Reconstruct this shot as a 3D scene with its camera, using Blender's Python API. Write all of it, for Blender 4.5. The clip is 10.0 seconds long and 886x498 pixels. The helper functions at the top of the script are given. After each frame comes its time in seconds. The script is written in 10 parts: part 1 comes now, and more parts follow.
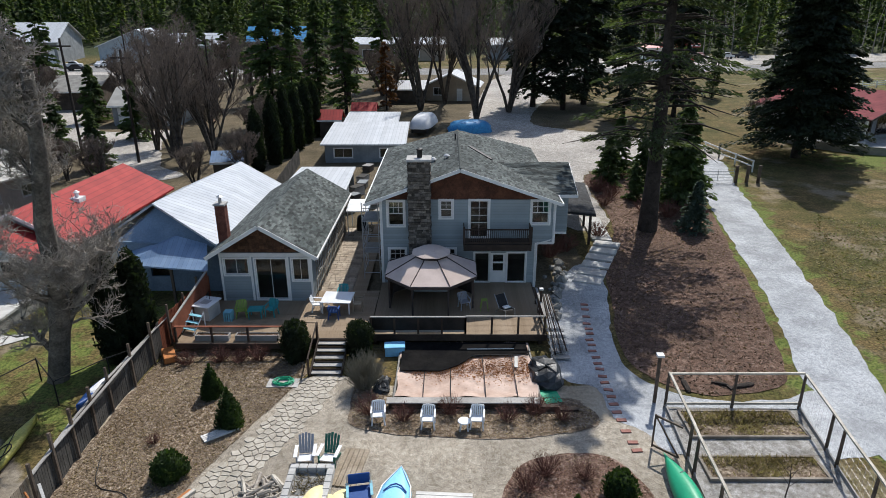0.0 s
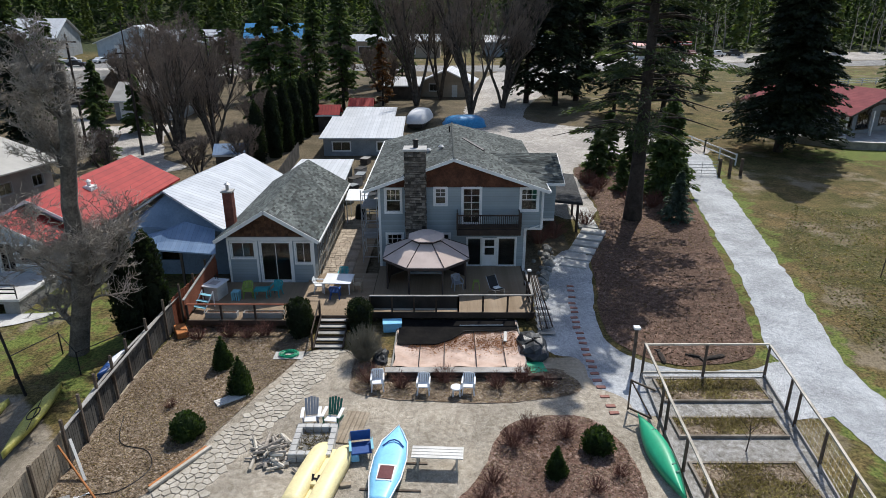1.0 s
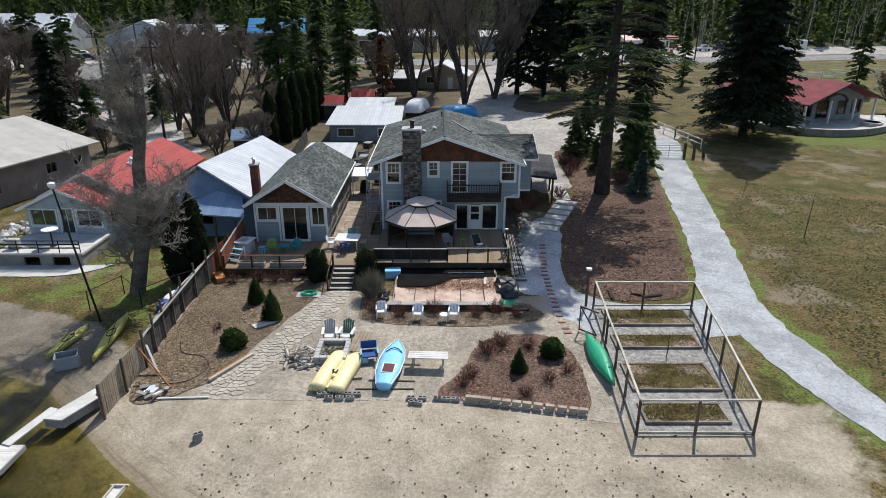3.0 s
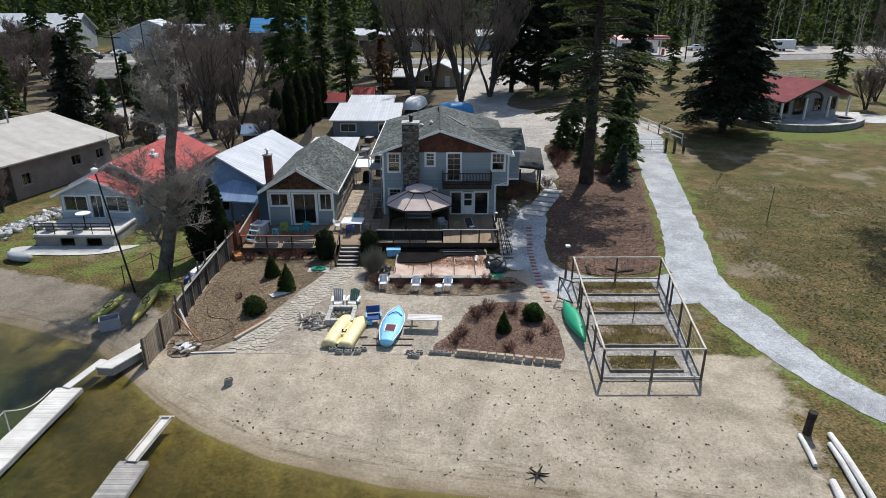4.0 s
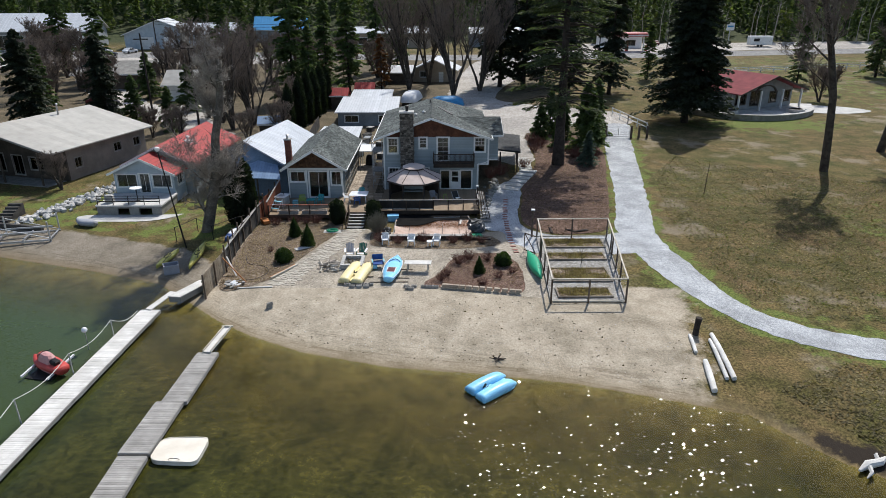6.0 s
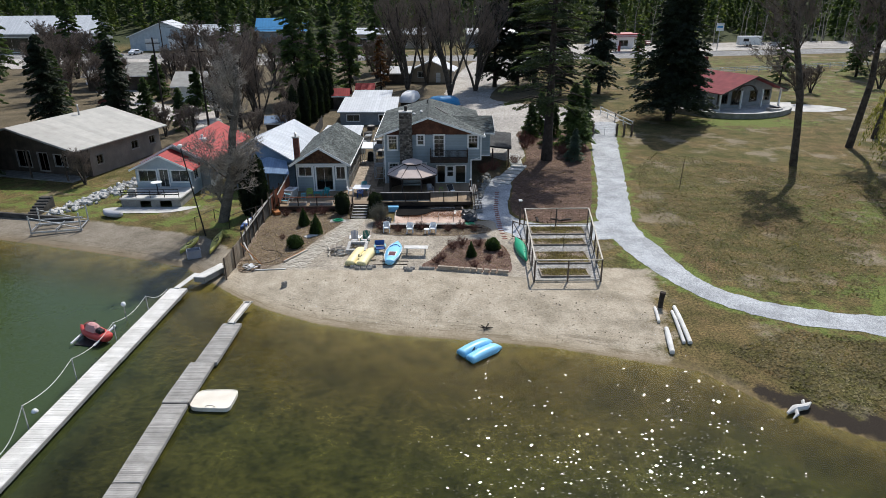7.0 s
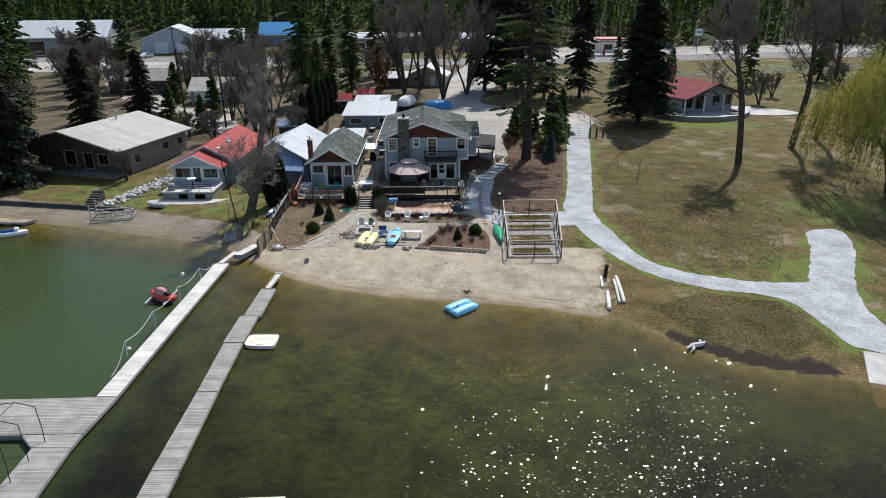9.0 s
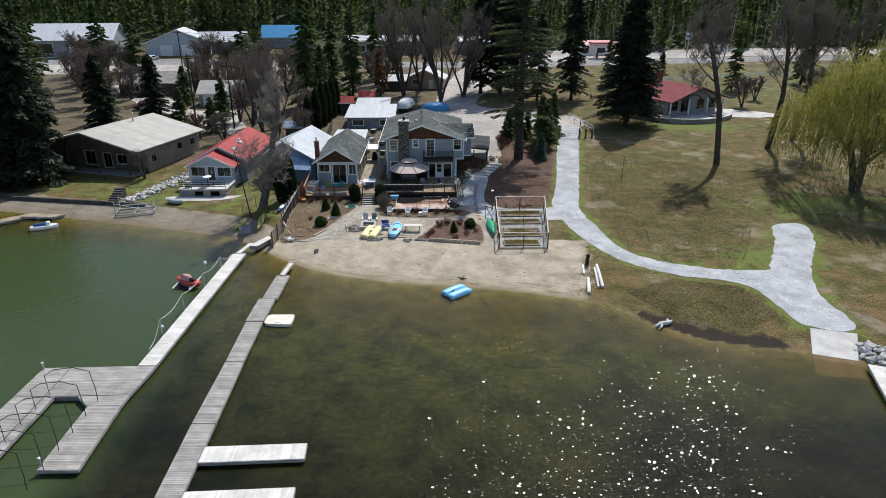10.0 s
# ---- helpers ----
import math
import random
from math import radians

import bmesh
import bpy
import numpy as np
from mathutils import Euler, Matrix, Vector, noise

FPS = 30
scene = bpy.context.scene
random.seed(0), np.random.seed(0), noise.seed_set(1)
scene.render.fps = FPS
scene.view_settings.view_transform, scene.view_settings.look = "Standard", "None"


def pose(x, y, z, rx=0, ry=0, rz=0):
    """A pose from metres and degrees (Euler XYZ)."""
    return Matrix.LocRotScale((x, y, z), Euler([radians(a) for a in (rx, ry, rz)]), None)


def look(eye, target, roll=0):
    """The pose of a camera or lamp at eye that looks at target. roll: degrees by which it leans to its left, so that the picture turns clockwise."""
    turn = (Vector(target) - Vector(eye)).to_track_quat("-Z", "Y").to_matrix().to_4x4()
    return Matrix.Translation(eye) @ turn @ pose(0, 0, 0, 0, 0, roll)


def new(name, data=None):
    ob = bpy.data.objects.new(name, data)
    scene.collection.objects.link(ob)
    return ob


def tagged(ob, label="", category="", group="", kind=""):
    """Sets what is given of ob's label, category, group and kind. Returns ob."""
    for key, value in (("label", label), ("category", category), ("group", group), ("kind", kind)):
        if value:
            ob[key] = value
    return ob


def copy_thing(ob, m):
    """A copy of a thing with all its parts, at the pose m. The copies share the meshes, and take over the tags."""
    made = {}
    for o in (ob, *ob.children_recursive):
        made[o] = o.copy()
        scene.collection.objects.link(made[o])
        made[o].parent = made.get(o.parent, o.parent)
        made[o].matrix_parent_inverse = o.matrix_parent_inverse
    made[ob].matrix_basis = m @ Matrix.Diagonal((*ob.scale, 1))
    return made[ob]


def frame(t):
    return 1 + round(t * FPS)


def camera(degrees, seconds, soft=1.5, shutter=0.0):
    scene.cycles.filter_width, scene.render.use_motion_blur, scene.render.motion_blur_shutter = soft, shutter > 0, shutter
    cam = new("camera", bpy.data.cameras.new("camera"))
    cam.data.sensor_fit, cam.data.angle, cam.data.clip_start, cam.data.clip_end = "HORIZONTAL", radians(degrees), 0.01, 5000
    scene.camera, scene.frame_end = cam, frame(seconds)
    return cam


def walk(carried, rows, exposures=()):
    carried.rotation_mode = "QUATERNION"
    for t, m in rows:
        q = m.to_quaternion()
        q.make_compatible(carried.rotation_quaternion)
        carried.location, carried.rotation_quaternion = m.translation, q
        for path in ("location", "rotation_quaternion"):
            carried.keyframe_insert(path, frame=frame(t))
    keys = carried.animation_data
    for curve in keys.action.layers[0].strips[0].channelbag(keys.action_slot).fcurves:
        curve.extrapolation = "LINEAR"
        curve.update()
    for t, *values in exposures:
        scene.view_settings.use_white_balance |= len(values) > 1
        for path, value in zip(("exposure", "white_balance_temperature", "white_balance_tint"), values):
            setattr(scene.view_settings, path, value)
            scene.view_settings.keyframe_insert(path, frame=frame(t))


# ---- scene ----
cam = camera(69.6, 10.0, 0.6)
PATH = [
    (0, (0.06, -1.799, 17.267), (0.043, 0.072, 16.559), -0.2),
    (0.5, (0.115, -2.871, 17.277), (0.103, -1.001, 16.567), -0.2),
    (1, (0.142, -4.283, 17.357), (0.139, -2.415, 16.642), -0.0),
    (1.5, (0.252, -5.96, 17.414), (0.252, -4.093, 16.697), -0.0),
    (2, (0.5, -7.8, 17.521), (0.496, -5.935, 16.798), -0.1),
    (2.5, (0.568, -9.843, 17.744), (0.566, -7.98, 17.015), -0.0),
    (4, (0.864, -17.074, 18.511), (0.869, -15.214, 17.776), 0.1),
    (4.5, (0.977, -19.665, 18.898), (0.984, -17.807, 18.159), 0.1),
    (5, (1.13, -22.383, 19.173), (1.139, -20.525, 18.434), 0.0),
    (5.5, (1.32, -25.152, 19.539), (1.33, -23.296, 18.795), -0.0),
    (7, (1.736, -33.168, 20.929), (1.751, -31.315, 20.177), -0.2),
    (7.5, (1.813, -35.965, 21.718), (1.83, -34.113, 20.963), -0.1),
    (8, (1.931, -38.807, 22.539), (1.952, -36.957, 21.78), -0.2),
    (8.5, (2.026, -41.681, 23.348), (2.05, -39.831, 22.587), -0.1),
    (9, (2.097, -44.615, 24.174), (2.124, -42.766, 23.412), -0.1),
    (9.5, (2.173, -47.488, 25.028), (2.201, -45.641, 24.263), -0.1),
    (10, (2.05, -50.479, 25.649), (2.084, -48.63, 24.887), -0.0),
]
walk(cam, [(t, look(eye, target, roll)) for t, eye, target, roll in PATH])

WORLD_BASE = {}
SUN_AZ, SUN_EL = 22.0, 51.5

# ---- light ----
world = bpy.data.worlds.new("sky")
scene.world = world
world.use_nodes = True
wn = world.node_tree.nodes
wl = world.node_tree.links
sky = wn.new("ShaderNodeTexSky")
sky.sky_type = "NISHITA"
sky.sun_disc = False
sky.sun_elevation = radians(SUN_EL)
sky.sun_rotation = radians(SUN_AZ)
wl.new(sky.outputs[0], wn["Background"].inputs[0])
wn["Background"].inputs[1].default_value = 0.15
sun_data = bpy.data.lights.new("sun", "SUN")
sun_data.energy = 5.0
sun_data.angle = radians(0.5)
sun_data.color = (1.0, 0.97, 0.92)
sun = new("sun", sun_data)
sun_way = Vector((math.sin(radians(SUN_AZ)) * math.cos(radians(SUN_EL)), math.cos(radians(SUN_AZ)) * math.cos(radians(SUN_EL)), math.sin(radians(SUN_EL))))
sun.matrix_world = look(sun_way * 300, (0, 0, 0))
scene.view_settings.exposure = 0.0


# ---- materials ----
def nodes_of(name):
    m = bpy.data.materials.new(name)
    m.use_nodes = True
    nt = m.node_tree
    return m, nt, nt.nodes["Principled BSDF"]


def noise_node(nt, co, scale, detail=4.0, rough=0.6):
    n = nt.nodes.new("ShaderNodeTexNoise")
    n.inputs["Scale"].default_value = scale
    n.inputs["Detail"].default_value = detail
    n.inputs["Roughness"].default_value = rough
    nt.links.new(co, n.inputs["Vector"])
    return n.outputs[0]


def ramp(nt, fac, stops):
    r = nt.nodes.new("ShaderNodeValToRGB")
    el = r.color_ramp.elements
    while len(el) < len(stops):
        el.new(0.5)
    for e, (p, c) in zip(el, stops):
        e.position = p
        e.color = (*c, 1) if len(c) == 3 else c
    nt.links.new(fac, r.inputs[0])
    return r.outputs[0]


def mixed(nt, fac, a, b, blend="MIX"):
    n = nt.nodes.new("ShaderNodeMix")
    n.data_type = "RGBA"
    n.blend_type = blend
    for sock, v in ((n.inputs[0], fac), (n.inputs[6], a), (n.inputs[7], b)):
        if isinstance(v, bpy.types.NodeSocket):
            nt.links.new(v, sock)
        elif isinstance(v, (int, float)):
            sock.default_value = v
        else:
            sock.default_value = (*v, 1)
    return n.outputs[2]


def mathn(nt, op, a, b):
    n = nt.nodes.new("ShaderNodeMath")
    n.operation = op
    for sock, v in ((n.inputs[0], a), (n.inputs[1], b)):
        if isinstance(v, bpy.types.NodeSocket):
            nt.links.new(v, sock)
        else:
            sock.default_value = v
    return n.outputs[0]


def coords(nt):
    return nt.nodes.new("ShaderNodeTexCoord").outputs["Object"]


def bumped(nt, bs, height, strength, dist=0.02):
    b = nt.nodes.new("ShaderNodeBump")
    b.inputs["Strength"].default_value = strength
    b.inputs["Distance"].default_value = dist
    nt.links.new(height, b.inputs["Height"])
    nt.links.new(b.outputs[0], bs.inputs["Normal"])


def mat(name, c1, c2, rough=0.75, metal=0.0, big=0.8, fine=14.0, bump=0.3, vary=0.25, island=0.0, dist=0.02, spec=0.3):
    """A worn surface: two tones in large stains, fine grain, relief, and a little difference from piece to piece."""
    m, nt, bs = nodes_of(name)
    co = coords(nt)
    a = noise_node(nt, co, big, 5)
    f = noise_node(nt, co, fine, 4, 0.7)
    col = ramp(nt, a, [(0.38, c1), (0.62, c2)])
    grain = ramp(nt, f, [(0.36, (1 - vary,) * 3), (0.62, (1.0,) * 3)])
    col = mixed(nt, 1.0, col, grain, "MULTIPLY")
    if island:
        g = nt.nodes.new("ShaderNodeNewGeometry").outputs["Random Per Island"]
    else:
        g = nt.nodes.new("ShaderNodeObjectInfo").outputs["Random"]
    k = island or 0.12
    col = mixed(nt, 1.0, col, ramp(nt, g, [(0.0, (1 - k,) * 3), (1.0, (1.0,) * 3)]), "MULTIPLY")
    nt.links.new(col, bs.inputs["Base Color"])
    bs.inputs["Roughness"].default_value = rough
    bs.inputs["Metallic"].default_value = metal
    bs.inputs["Specular IOR Level"].default_value = spec
    if bump:
        bumped(nt, bs, f, bump, dist)
    return m


def striped(name, c1, c2, axis, pitch, dark=0.35, line=0.12, rough=0.7, bump=0.5, metal=0.0):
    """Boards or ribs: grooves every pitch metres along one axis, over worn paint."""
    m, nt, bs = nodes_of(name)
    co = coords(nt)
    sep = nt.nodes.new("ShaderNodeSeparateXYZ")
    nt.links.new(co, sep.inputs[0])
    fr = mathn(nt, "FRACT", mathn(nt, "DIVIDE", sep.outputs[axis], pitch), 0.0)
    cell = mathn(nt, "FLOOR", mathn(nt, "DIVIDE", sep.outputs[axis], pitch), 0.0)
    wn_ = nt.nodes.new("ShaderNodeTexWhiteNoise")
    wn_.noise_dimensions = "1D"
    nt.links.new(cell, wn_.inputs["W"])
    col = ramp(nt, noise_node(nt, co, 0.9, 5), [(0.3, c1), (0.7, c2)])
    col = mixed(nt, 1.0, col, ramp(nt, wn_.outputs[0], [(0, (0.86,) * 3), (1, (1,) * 3)]), "MULTIPLY")
    groove = ramp(nt, fr, [(0.0, (1 - dark,) * 3), (line, (1,) * 3)])
    col = mixed(nt, 1.0, col, groove, "MULTIPLY")
    nt.links.new(col, bs.inputs["Base Color"])
    bs.inputs["Roughness"].default_value = rough
    bs.inputs["Metallic"].default_value = metal
    bs.inputs["Specular IOR Level"].default_value = 0.3
    bumped(nt, bs, groove, bump, 0.01)
    return m


def glossy_clear(name, tint, rough, ior):
    """Clear sheet: see-through with a gloss that grows with the angle."""
    m = bpy.data.materials.new(name)
    m.use_nodes = True
    nt = m.node_tree
    nt.nodes.remove(nt.nodes["Principled BSDF"])
    tr = nt.nodes.new("ShaderNodeBsdfTransparent")
    tr.inputs[0].default_value = (*tint, 1)
    gl = nt.nodes.new("ShaderNodeBsdfGlossy")
    gl.inputs["Roughness"].default_value = rough
    gl.inputs["Color"].default_value = (1, 1, 1, 1)
    fr = nt.nodes.new("ShaderNodeFresnel")
    fr.inputs["IOR"].default_value = ior
    mx = nt.nodes.new("ShaderNodeMixShader")
    nt.links.new(fr.outputs[0], mx.inputs[0])
    nt.links.new(tr.outputs[0], mx.inputs[1])
    nt.links.new(gl.outputs[0], mx.inputs[2])
    nt.links.new(mx.outputs[0], nt.nodes["Material Output"].inputs[0])
    return m


M_SIDING = striped("blue_grey_lap_siding", (0.26, 0.305, 0.325), (0.30, 0.345, 0.36), 2, 0.17, 0.3, 0.14)
M_WHITE = mat("white_painted_trim", (0.72, 0.72, 0.70), (0.80, 0.80, 0.78), 0.5, 0, 1.5, 20, 0.1, 0.08)
M_GLASS = glossy_clear("window_glass", (0.75, 0.8, 0.8), 0.02, 1.5)
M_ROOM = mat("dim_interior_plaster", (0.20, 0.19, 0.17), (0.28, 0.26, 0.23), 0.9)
M_SHINGLE_WOOD = mat("brown_cedar_panel", (0.085, 0.032, 0.018), (0.15, 0.06, 0.032), 0.8, 0, 1.2, 9, 0.4, 0.4)
M_CEDAR = mat("weathered_cedar_shakes", (0.10, 0.05, 0.028), (0.20, 0.10, 0.055), 0.85, 0, 1.0, 12, 0.4, 0.35, 0.55)
# darker copy of the roof shingle, with the side porch's shade in its colour
M_SHADESH = mat("shaded_porch_shingle", (0.04, 0.042, 0.045), (0.075, 0.078, 0.08), 0.9, 0, 0.5, 18, 0.5, 0.4, 0.5)
M_ASPHALT_SH = mat("grey_asphalt_shingle", (0.09, 0.108, 0.104), (0.185, 0.208, 0.198), 0.9, 0, 0.35, 18, 0.5, 0.4, 0.78)
M_STONE = mat("grey_ledge_stone", (0.15, 0.125, 0.10), (0.36, 0.32, 0.275), 0.85, 0, 2.2, 12, 0.5, 0.35, 0.85)
M_CONC = mat("pale_concrete", (0.42, 0.41, 0.39), (0.58, 0.57, 0.54), 0.85, 0, 0.7, 16, 0.25, 0.2)
M_FLAGTAN = mat("tan_tumbled_pavers", (0.34, 0.275, 0.21), (0.50, 0.42, 0.33), 0.88, 0, 1.4, 14, 0.35, 0.25, 0.3)
M_CONCDARK = mat("grey_concrete_block", (0.22, 0.21, 0.19), (0.33, 0.32, 0.29), 0.9, 0, 1.1, 18, 0.4, 0.3)
M_METALROOF = striped("pale_ribbed_metal_roof", (0.40, 0.43, 0.47), (0.52, 0.55, 0.58), 1, 0.4, 0.45, 0.25, 0.4, 0.6, 0.0)
M_METALROOFX = striped("white_ribbed_metal_roof", (0.50, 0.52, 0.53), (0.62, 0.63, 0.64), 0, 0.4, 0.3, 0.2, 0.4, 0.5, 0.0)
M_BLUEROOF = striped("blue_grey_metal_roof", (0.15, 0.23, 0.36), (0.24, 0.33, 0.46), 0, 0.28, 0.35, 0.14, 0.4, 0.6, 0.0)
M_REDROOF = striped("red_ribbed_metal_roof", (0.27, 0.018, 0.017), (0.38, 0.035, 0.03), 0, 0.4, 0.45, 0.25, 0.7, 0.6, 0.0)
M_MAROON = striped("faded_maroon_metal_roof", (0.17, 0.028, 0.036), (0.25, 0.05, 0.055), 0, 0.4, 0.4, 0.2, 0.9, 0.5, 0.0)
M_BEIGEROOF = striped("beige_metal_roof", (0.36, 0.34, 0.30), (0.46, 0.44, 0.39), 1, 0.9, 0.12, 0.05, 0.5, 0.3)
M_BEIGEWALL = mat("beige_stucco", (0.34, 0.28, 0.21), (0.42, 0.35, 0.27), 0.9, 0, 0.6, 16, 0.2, 0.15)
M_TANWALL = mat("grey_tan_stucco", (0.20, 0.175, 0.15), (0.27, 0.235, 0.20), 0.9, 0, 0.6, 16, 0.2, 0.15)
M_GABLEBLUE = mat("slate_blue_painted_boards", (0.13, 0.19, 0.27), (0.19, 0.26, 0.35), 0.75, 0, 0.8, 12, 0.2, 0.2)
M_GREYWALL = mat("grey_plank_wall", (0.22, 0.24, 0.25), (0.30, 0.32, 0.33), 0.85, 0, 0.8, 10, 0.2, 0.2)
M_DARKWALL = mat("dark_brown_plank_wall", (0.06, 0.05, 0.04), (0.12, 0.095, 0.075), 0.85, 0, 0.8, 10, 0.3, 0.3)
M_BLUEWALL = mat("pale_blue_painted_wall", (0.36, 0.43, 0.48), (0.46, 0.52, 0.56), 0.75, 0, 0.9, 12, 0.15, 0.12)
M_PLANK = mat("weathered_grey_planks", (0.33, 0.315, 0.29), (0.46, 0.44, 0.41), 0.85, 0, 0.9, 22, 0.3, 0.3, 0.35)
M_BEDBOARD = mat("weathered_brown_bed_boards", (0.17, 0.14, 0.11), (0.33, 0.29, 0.24), 0.85, 0, 0.9, 18, 0.3, 0.35)
M_PLANKWHITE = mat("bleached_pale_planks", (0.60, 0.58, 0.54), (0.78, 0.76, 0.72), 0.8, 0, 0.8, 22, 0.3, 0.2, 0.2)
M_DECKWOOD = mat("tan_deck_boards", (0.30, 0.215, 0.135), (0.42, 0.32, 0.22), 0.8, 0, 0.8, 18, 0.3, 0.3, 0.3)
M_DECKDARK = mat("dark_stained_timber", (0.035, 0.024, 0.018), (0.075, 0.05, 0.036), 0.75, 0, 1.0, 16, 0.3, 0.35)
M_REDWOOD = mat("red_stained_fence_boards", (0.20, 0.06, 0.03), (0.32, 0.11, 0.06), 0.8, 0, 1.0, 14, 0.3, 0.3)
M_FENCE = mat("grey_weathered_fence", (0.055, 0.051, 0.047), (0.125, 0.117, 0.105), 0.9, 0, 1.0, 14, 0.4, 0.4, 0.4)
M_FENCETAN = mat("tan_fence_boards", (0.34, 0.27, 0.19), (0.48, 0.40, 0.30), 0.85, 0, 1.0, 14, 0.3, 0.3, 0.35)
M_TIMBER = mat("bleached_rail_timber", (0.42, 0.38, 0.31), (0.62, 0.57, 0.49), 0.8, 0, 1.2, 18, 0.3, 0.25)
M_POST = mat("brown_round_post", (0.085, 0.062, 0.045), (0.17, 0.13, 0.10), 0.85, 0, 1.2, 14, 0.4, 0.35)
M_CANOPY = mat("faded_tan_canvas", (0.50, 0.40, 0.355), (0.62, 0.51, 0.455), 0.9, 0, 0.7, 30, 0.1, 0.1)
M_CANOPYTRIM = mat("dark_canvas_trim", (0.04, 0.03, 0.028), (0.07, 0.055, 0.05), 0.85)
M_BLACK = mat("black_metal", (0.015, 0.015, 0.016), (0.035, 0.034, 0.033), 0.5, 0.4)
M_STEEL = mat("galvanised_steel", (0.42, 0.43, 0.44), (0.58, 0.58, 0.58), 0.45, 0.7)
M_BRICK = mat("dull_red_brick", (0.13, 0.045, 0.032), (0.23, 0.09, 0.065), 0.9, 0, 2, 14, 0.4, 0.3)
M_PAVER = mat("red_concrete_paver", (0.30, 0.13, 0.10), (0.42, 0.21, 0.17), 0.9, 0, 1.5, 16, 0.4, 0.3)
M_BARK = mat("grey_brown_bark", (0.052, 0.042, 0.034), (0.13, 0.11, 0.09), 0.95, 0, 1.6, 12, 0.8, 0.45, 0.0, 0.05)
M_BARKPALE = mat("pale_grey_bark", (0.30, 0.265, 0.225), (0.46, 0.41, 0.35), 0.95, 0, 1.0, 9, 0.8, 0.4, 0.0, 0.05)
M_BARKGREY = mat("weathered_grey_bark", (0.10, 0.088, 0.075), (0.22, 0.195, 0.165), 0.95, 0, 1.2, 8, 0.9, 0.5, 0.0, 0.06)
M_TWIG = mat("reddish_bare_twigs", (0.15, 0.118, 0.095), (0.26, 0.205, 0.165), 0.9, 0, 1.0, 9, 0.2, 0.3)
M_BARKDARK = mat("dark_conifer_bark", (0.028, 0.022, 0.018), (0.07, 0.055, 0.045), 0.95, 0, 1.6, 12, 0.8, 0.4, 0.0, 0.05)


def leafy(name, c1, c2, island=0.5, rough=0.7, glow_through=0.45):
    m = mat(name, c1, c2, rough, 0, 0.35, 3.0, 0.0, 0.25, island)
    nt = m.node_tree
    bs = nt.nodes["Principled BSDF"]
    tl = nt.nodes.new("ShaderNodeBsdfTranslucent")
    mx = nt.nodes.new("ShaderNodeMixShader")
    mx.inputs[0].default_value = glow_through
    colour = bs.inputs["Base Color"].links[0].from_socket
    nt.links.new(mixed(nt, 1.0, colour, (1.5, 1.6, 0.9), "MULTIPLY"), tl.inputs[0])
    nt.links.new(bs.outputs[0], mx.inputs[1])
    nt.links.new(tl.outputs[0], mx.inputs[2])
    nt.links.new(mx.outputs[0], nt.nodes["Material Output"].inputs[0])
    return m


M_PINE = leafy("dark_pine_needles", (0.042, 0.062, 0.027), (0.09, 0.12, 0.046))
M_SPRUCE = leafy("blackish_spruce_needles", (0.02, 0.032, 0.018), (0.045, 0.062, 0.03), 0.5, 0.7, 0.25)
M_FIR = leafy("green_fir_needles", (0.062, 0.098, 0.036), (0.12, 0.175, 0.06))
M_FORESTLEAF = leafy("mixed_forest_needles", (0.075, 0.12, 0.042), (0.15, 0.205, 0.07), 0.6)
M_LARCH = leafy("bright_spring_needles", (0.10, 0.135, 0.04), (0.17, 0.21, 0.065), 0.5)
M_BLUESPRUCE = leafy("blue_green_spruce_needles", (0.09, 0.13, 0.105), (0.15, 0.20, 0.165), 0.5)
M_CYPRESS = leafy("dark_cypress_scales", (0.014, 0.024, 0.010), (0.03, 0.045, 0.018))
M_SHRUB = leafy("green_shrub_leaves", (0.025, 0.05, 0.012), (0.06, 0.10, 0.025))
M_WILLOW = leafy("yellow_green_willow_leaves", (0.22, 0.205, 0.065), (0.34, 0.31, 0.12), 0.4)
M_RUST = leafy("rust_brown_dead_needles", (0.12, 0.05, 0.02), (0.22, 0.10, 0.04), 0.5)
M_DRYGRASS = leafy("dry_straw_grass", (0.22, 0.17, 0.09), (0.40, 0.33, 0.20), 0.5)


# ---- mesh helpers ----
def thing(name, loc=(0, 0, 0), rz=0.0, label="", category="", group="", kind="", world_coords=False):
    ob = new(name)
    ob.empty_display_size = 0.2
    ob.matrix_world = pose(*loc, 0, 0, rz)
    if world_coords:
        WORLD_BASE[ob] = Vector(loc)
    return tagged(ob, label, category, group, kind)


def root_of(ob):
    while ob.parent:
        ob = ob.parent
    return ob


def part(name, bm, material, parent=None, label="", smooth=False):
    me = bpy.data.meshes.new(name)
    if parent is not None and root_of(parent) in WORLD_BASE:
        bmesh.ops.translate(bm, verts=bm.verts, vec=-WORLD_BASE[root_of(parent)])
    bm.to_mesh(me)
    bm.free()
    if smooth:
        me.shade_smooth()
    for mm in material if isinstance(material, (list, tuple)) else [material]:
        me.materials.append(mm)
    ob = new(name, me)
    if parent is not None:
        ob.parent = parent
    if label:
        ob["label"] = label
    return ob


def raw_part(name, verts, faces, material, parent=None, label="", smooth=False):
    me = bpy.data.meshes.new(name)
    if parent is not None and root_of(parent) in WORLD_BASE:
        verts = np.asarray(verts, float) - np.array(WORLD_BASE[root_of(parent)])
    me.from_pydata([tuple(v) for v in verts], [], [tuple(f) for f in faces])
    if smooth:
        me.shade_smooth()
    me.materials.append(material)
    ob = new(name, me)
    if parent is not None:
        ob.parent = parent
    if label:
        ob["label"] = label
    return ob


def B():
    return bmesh.new()


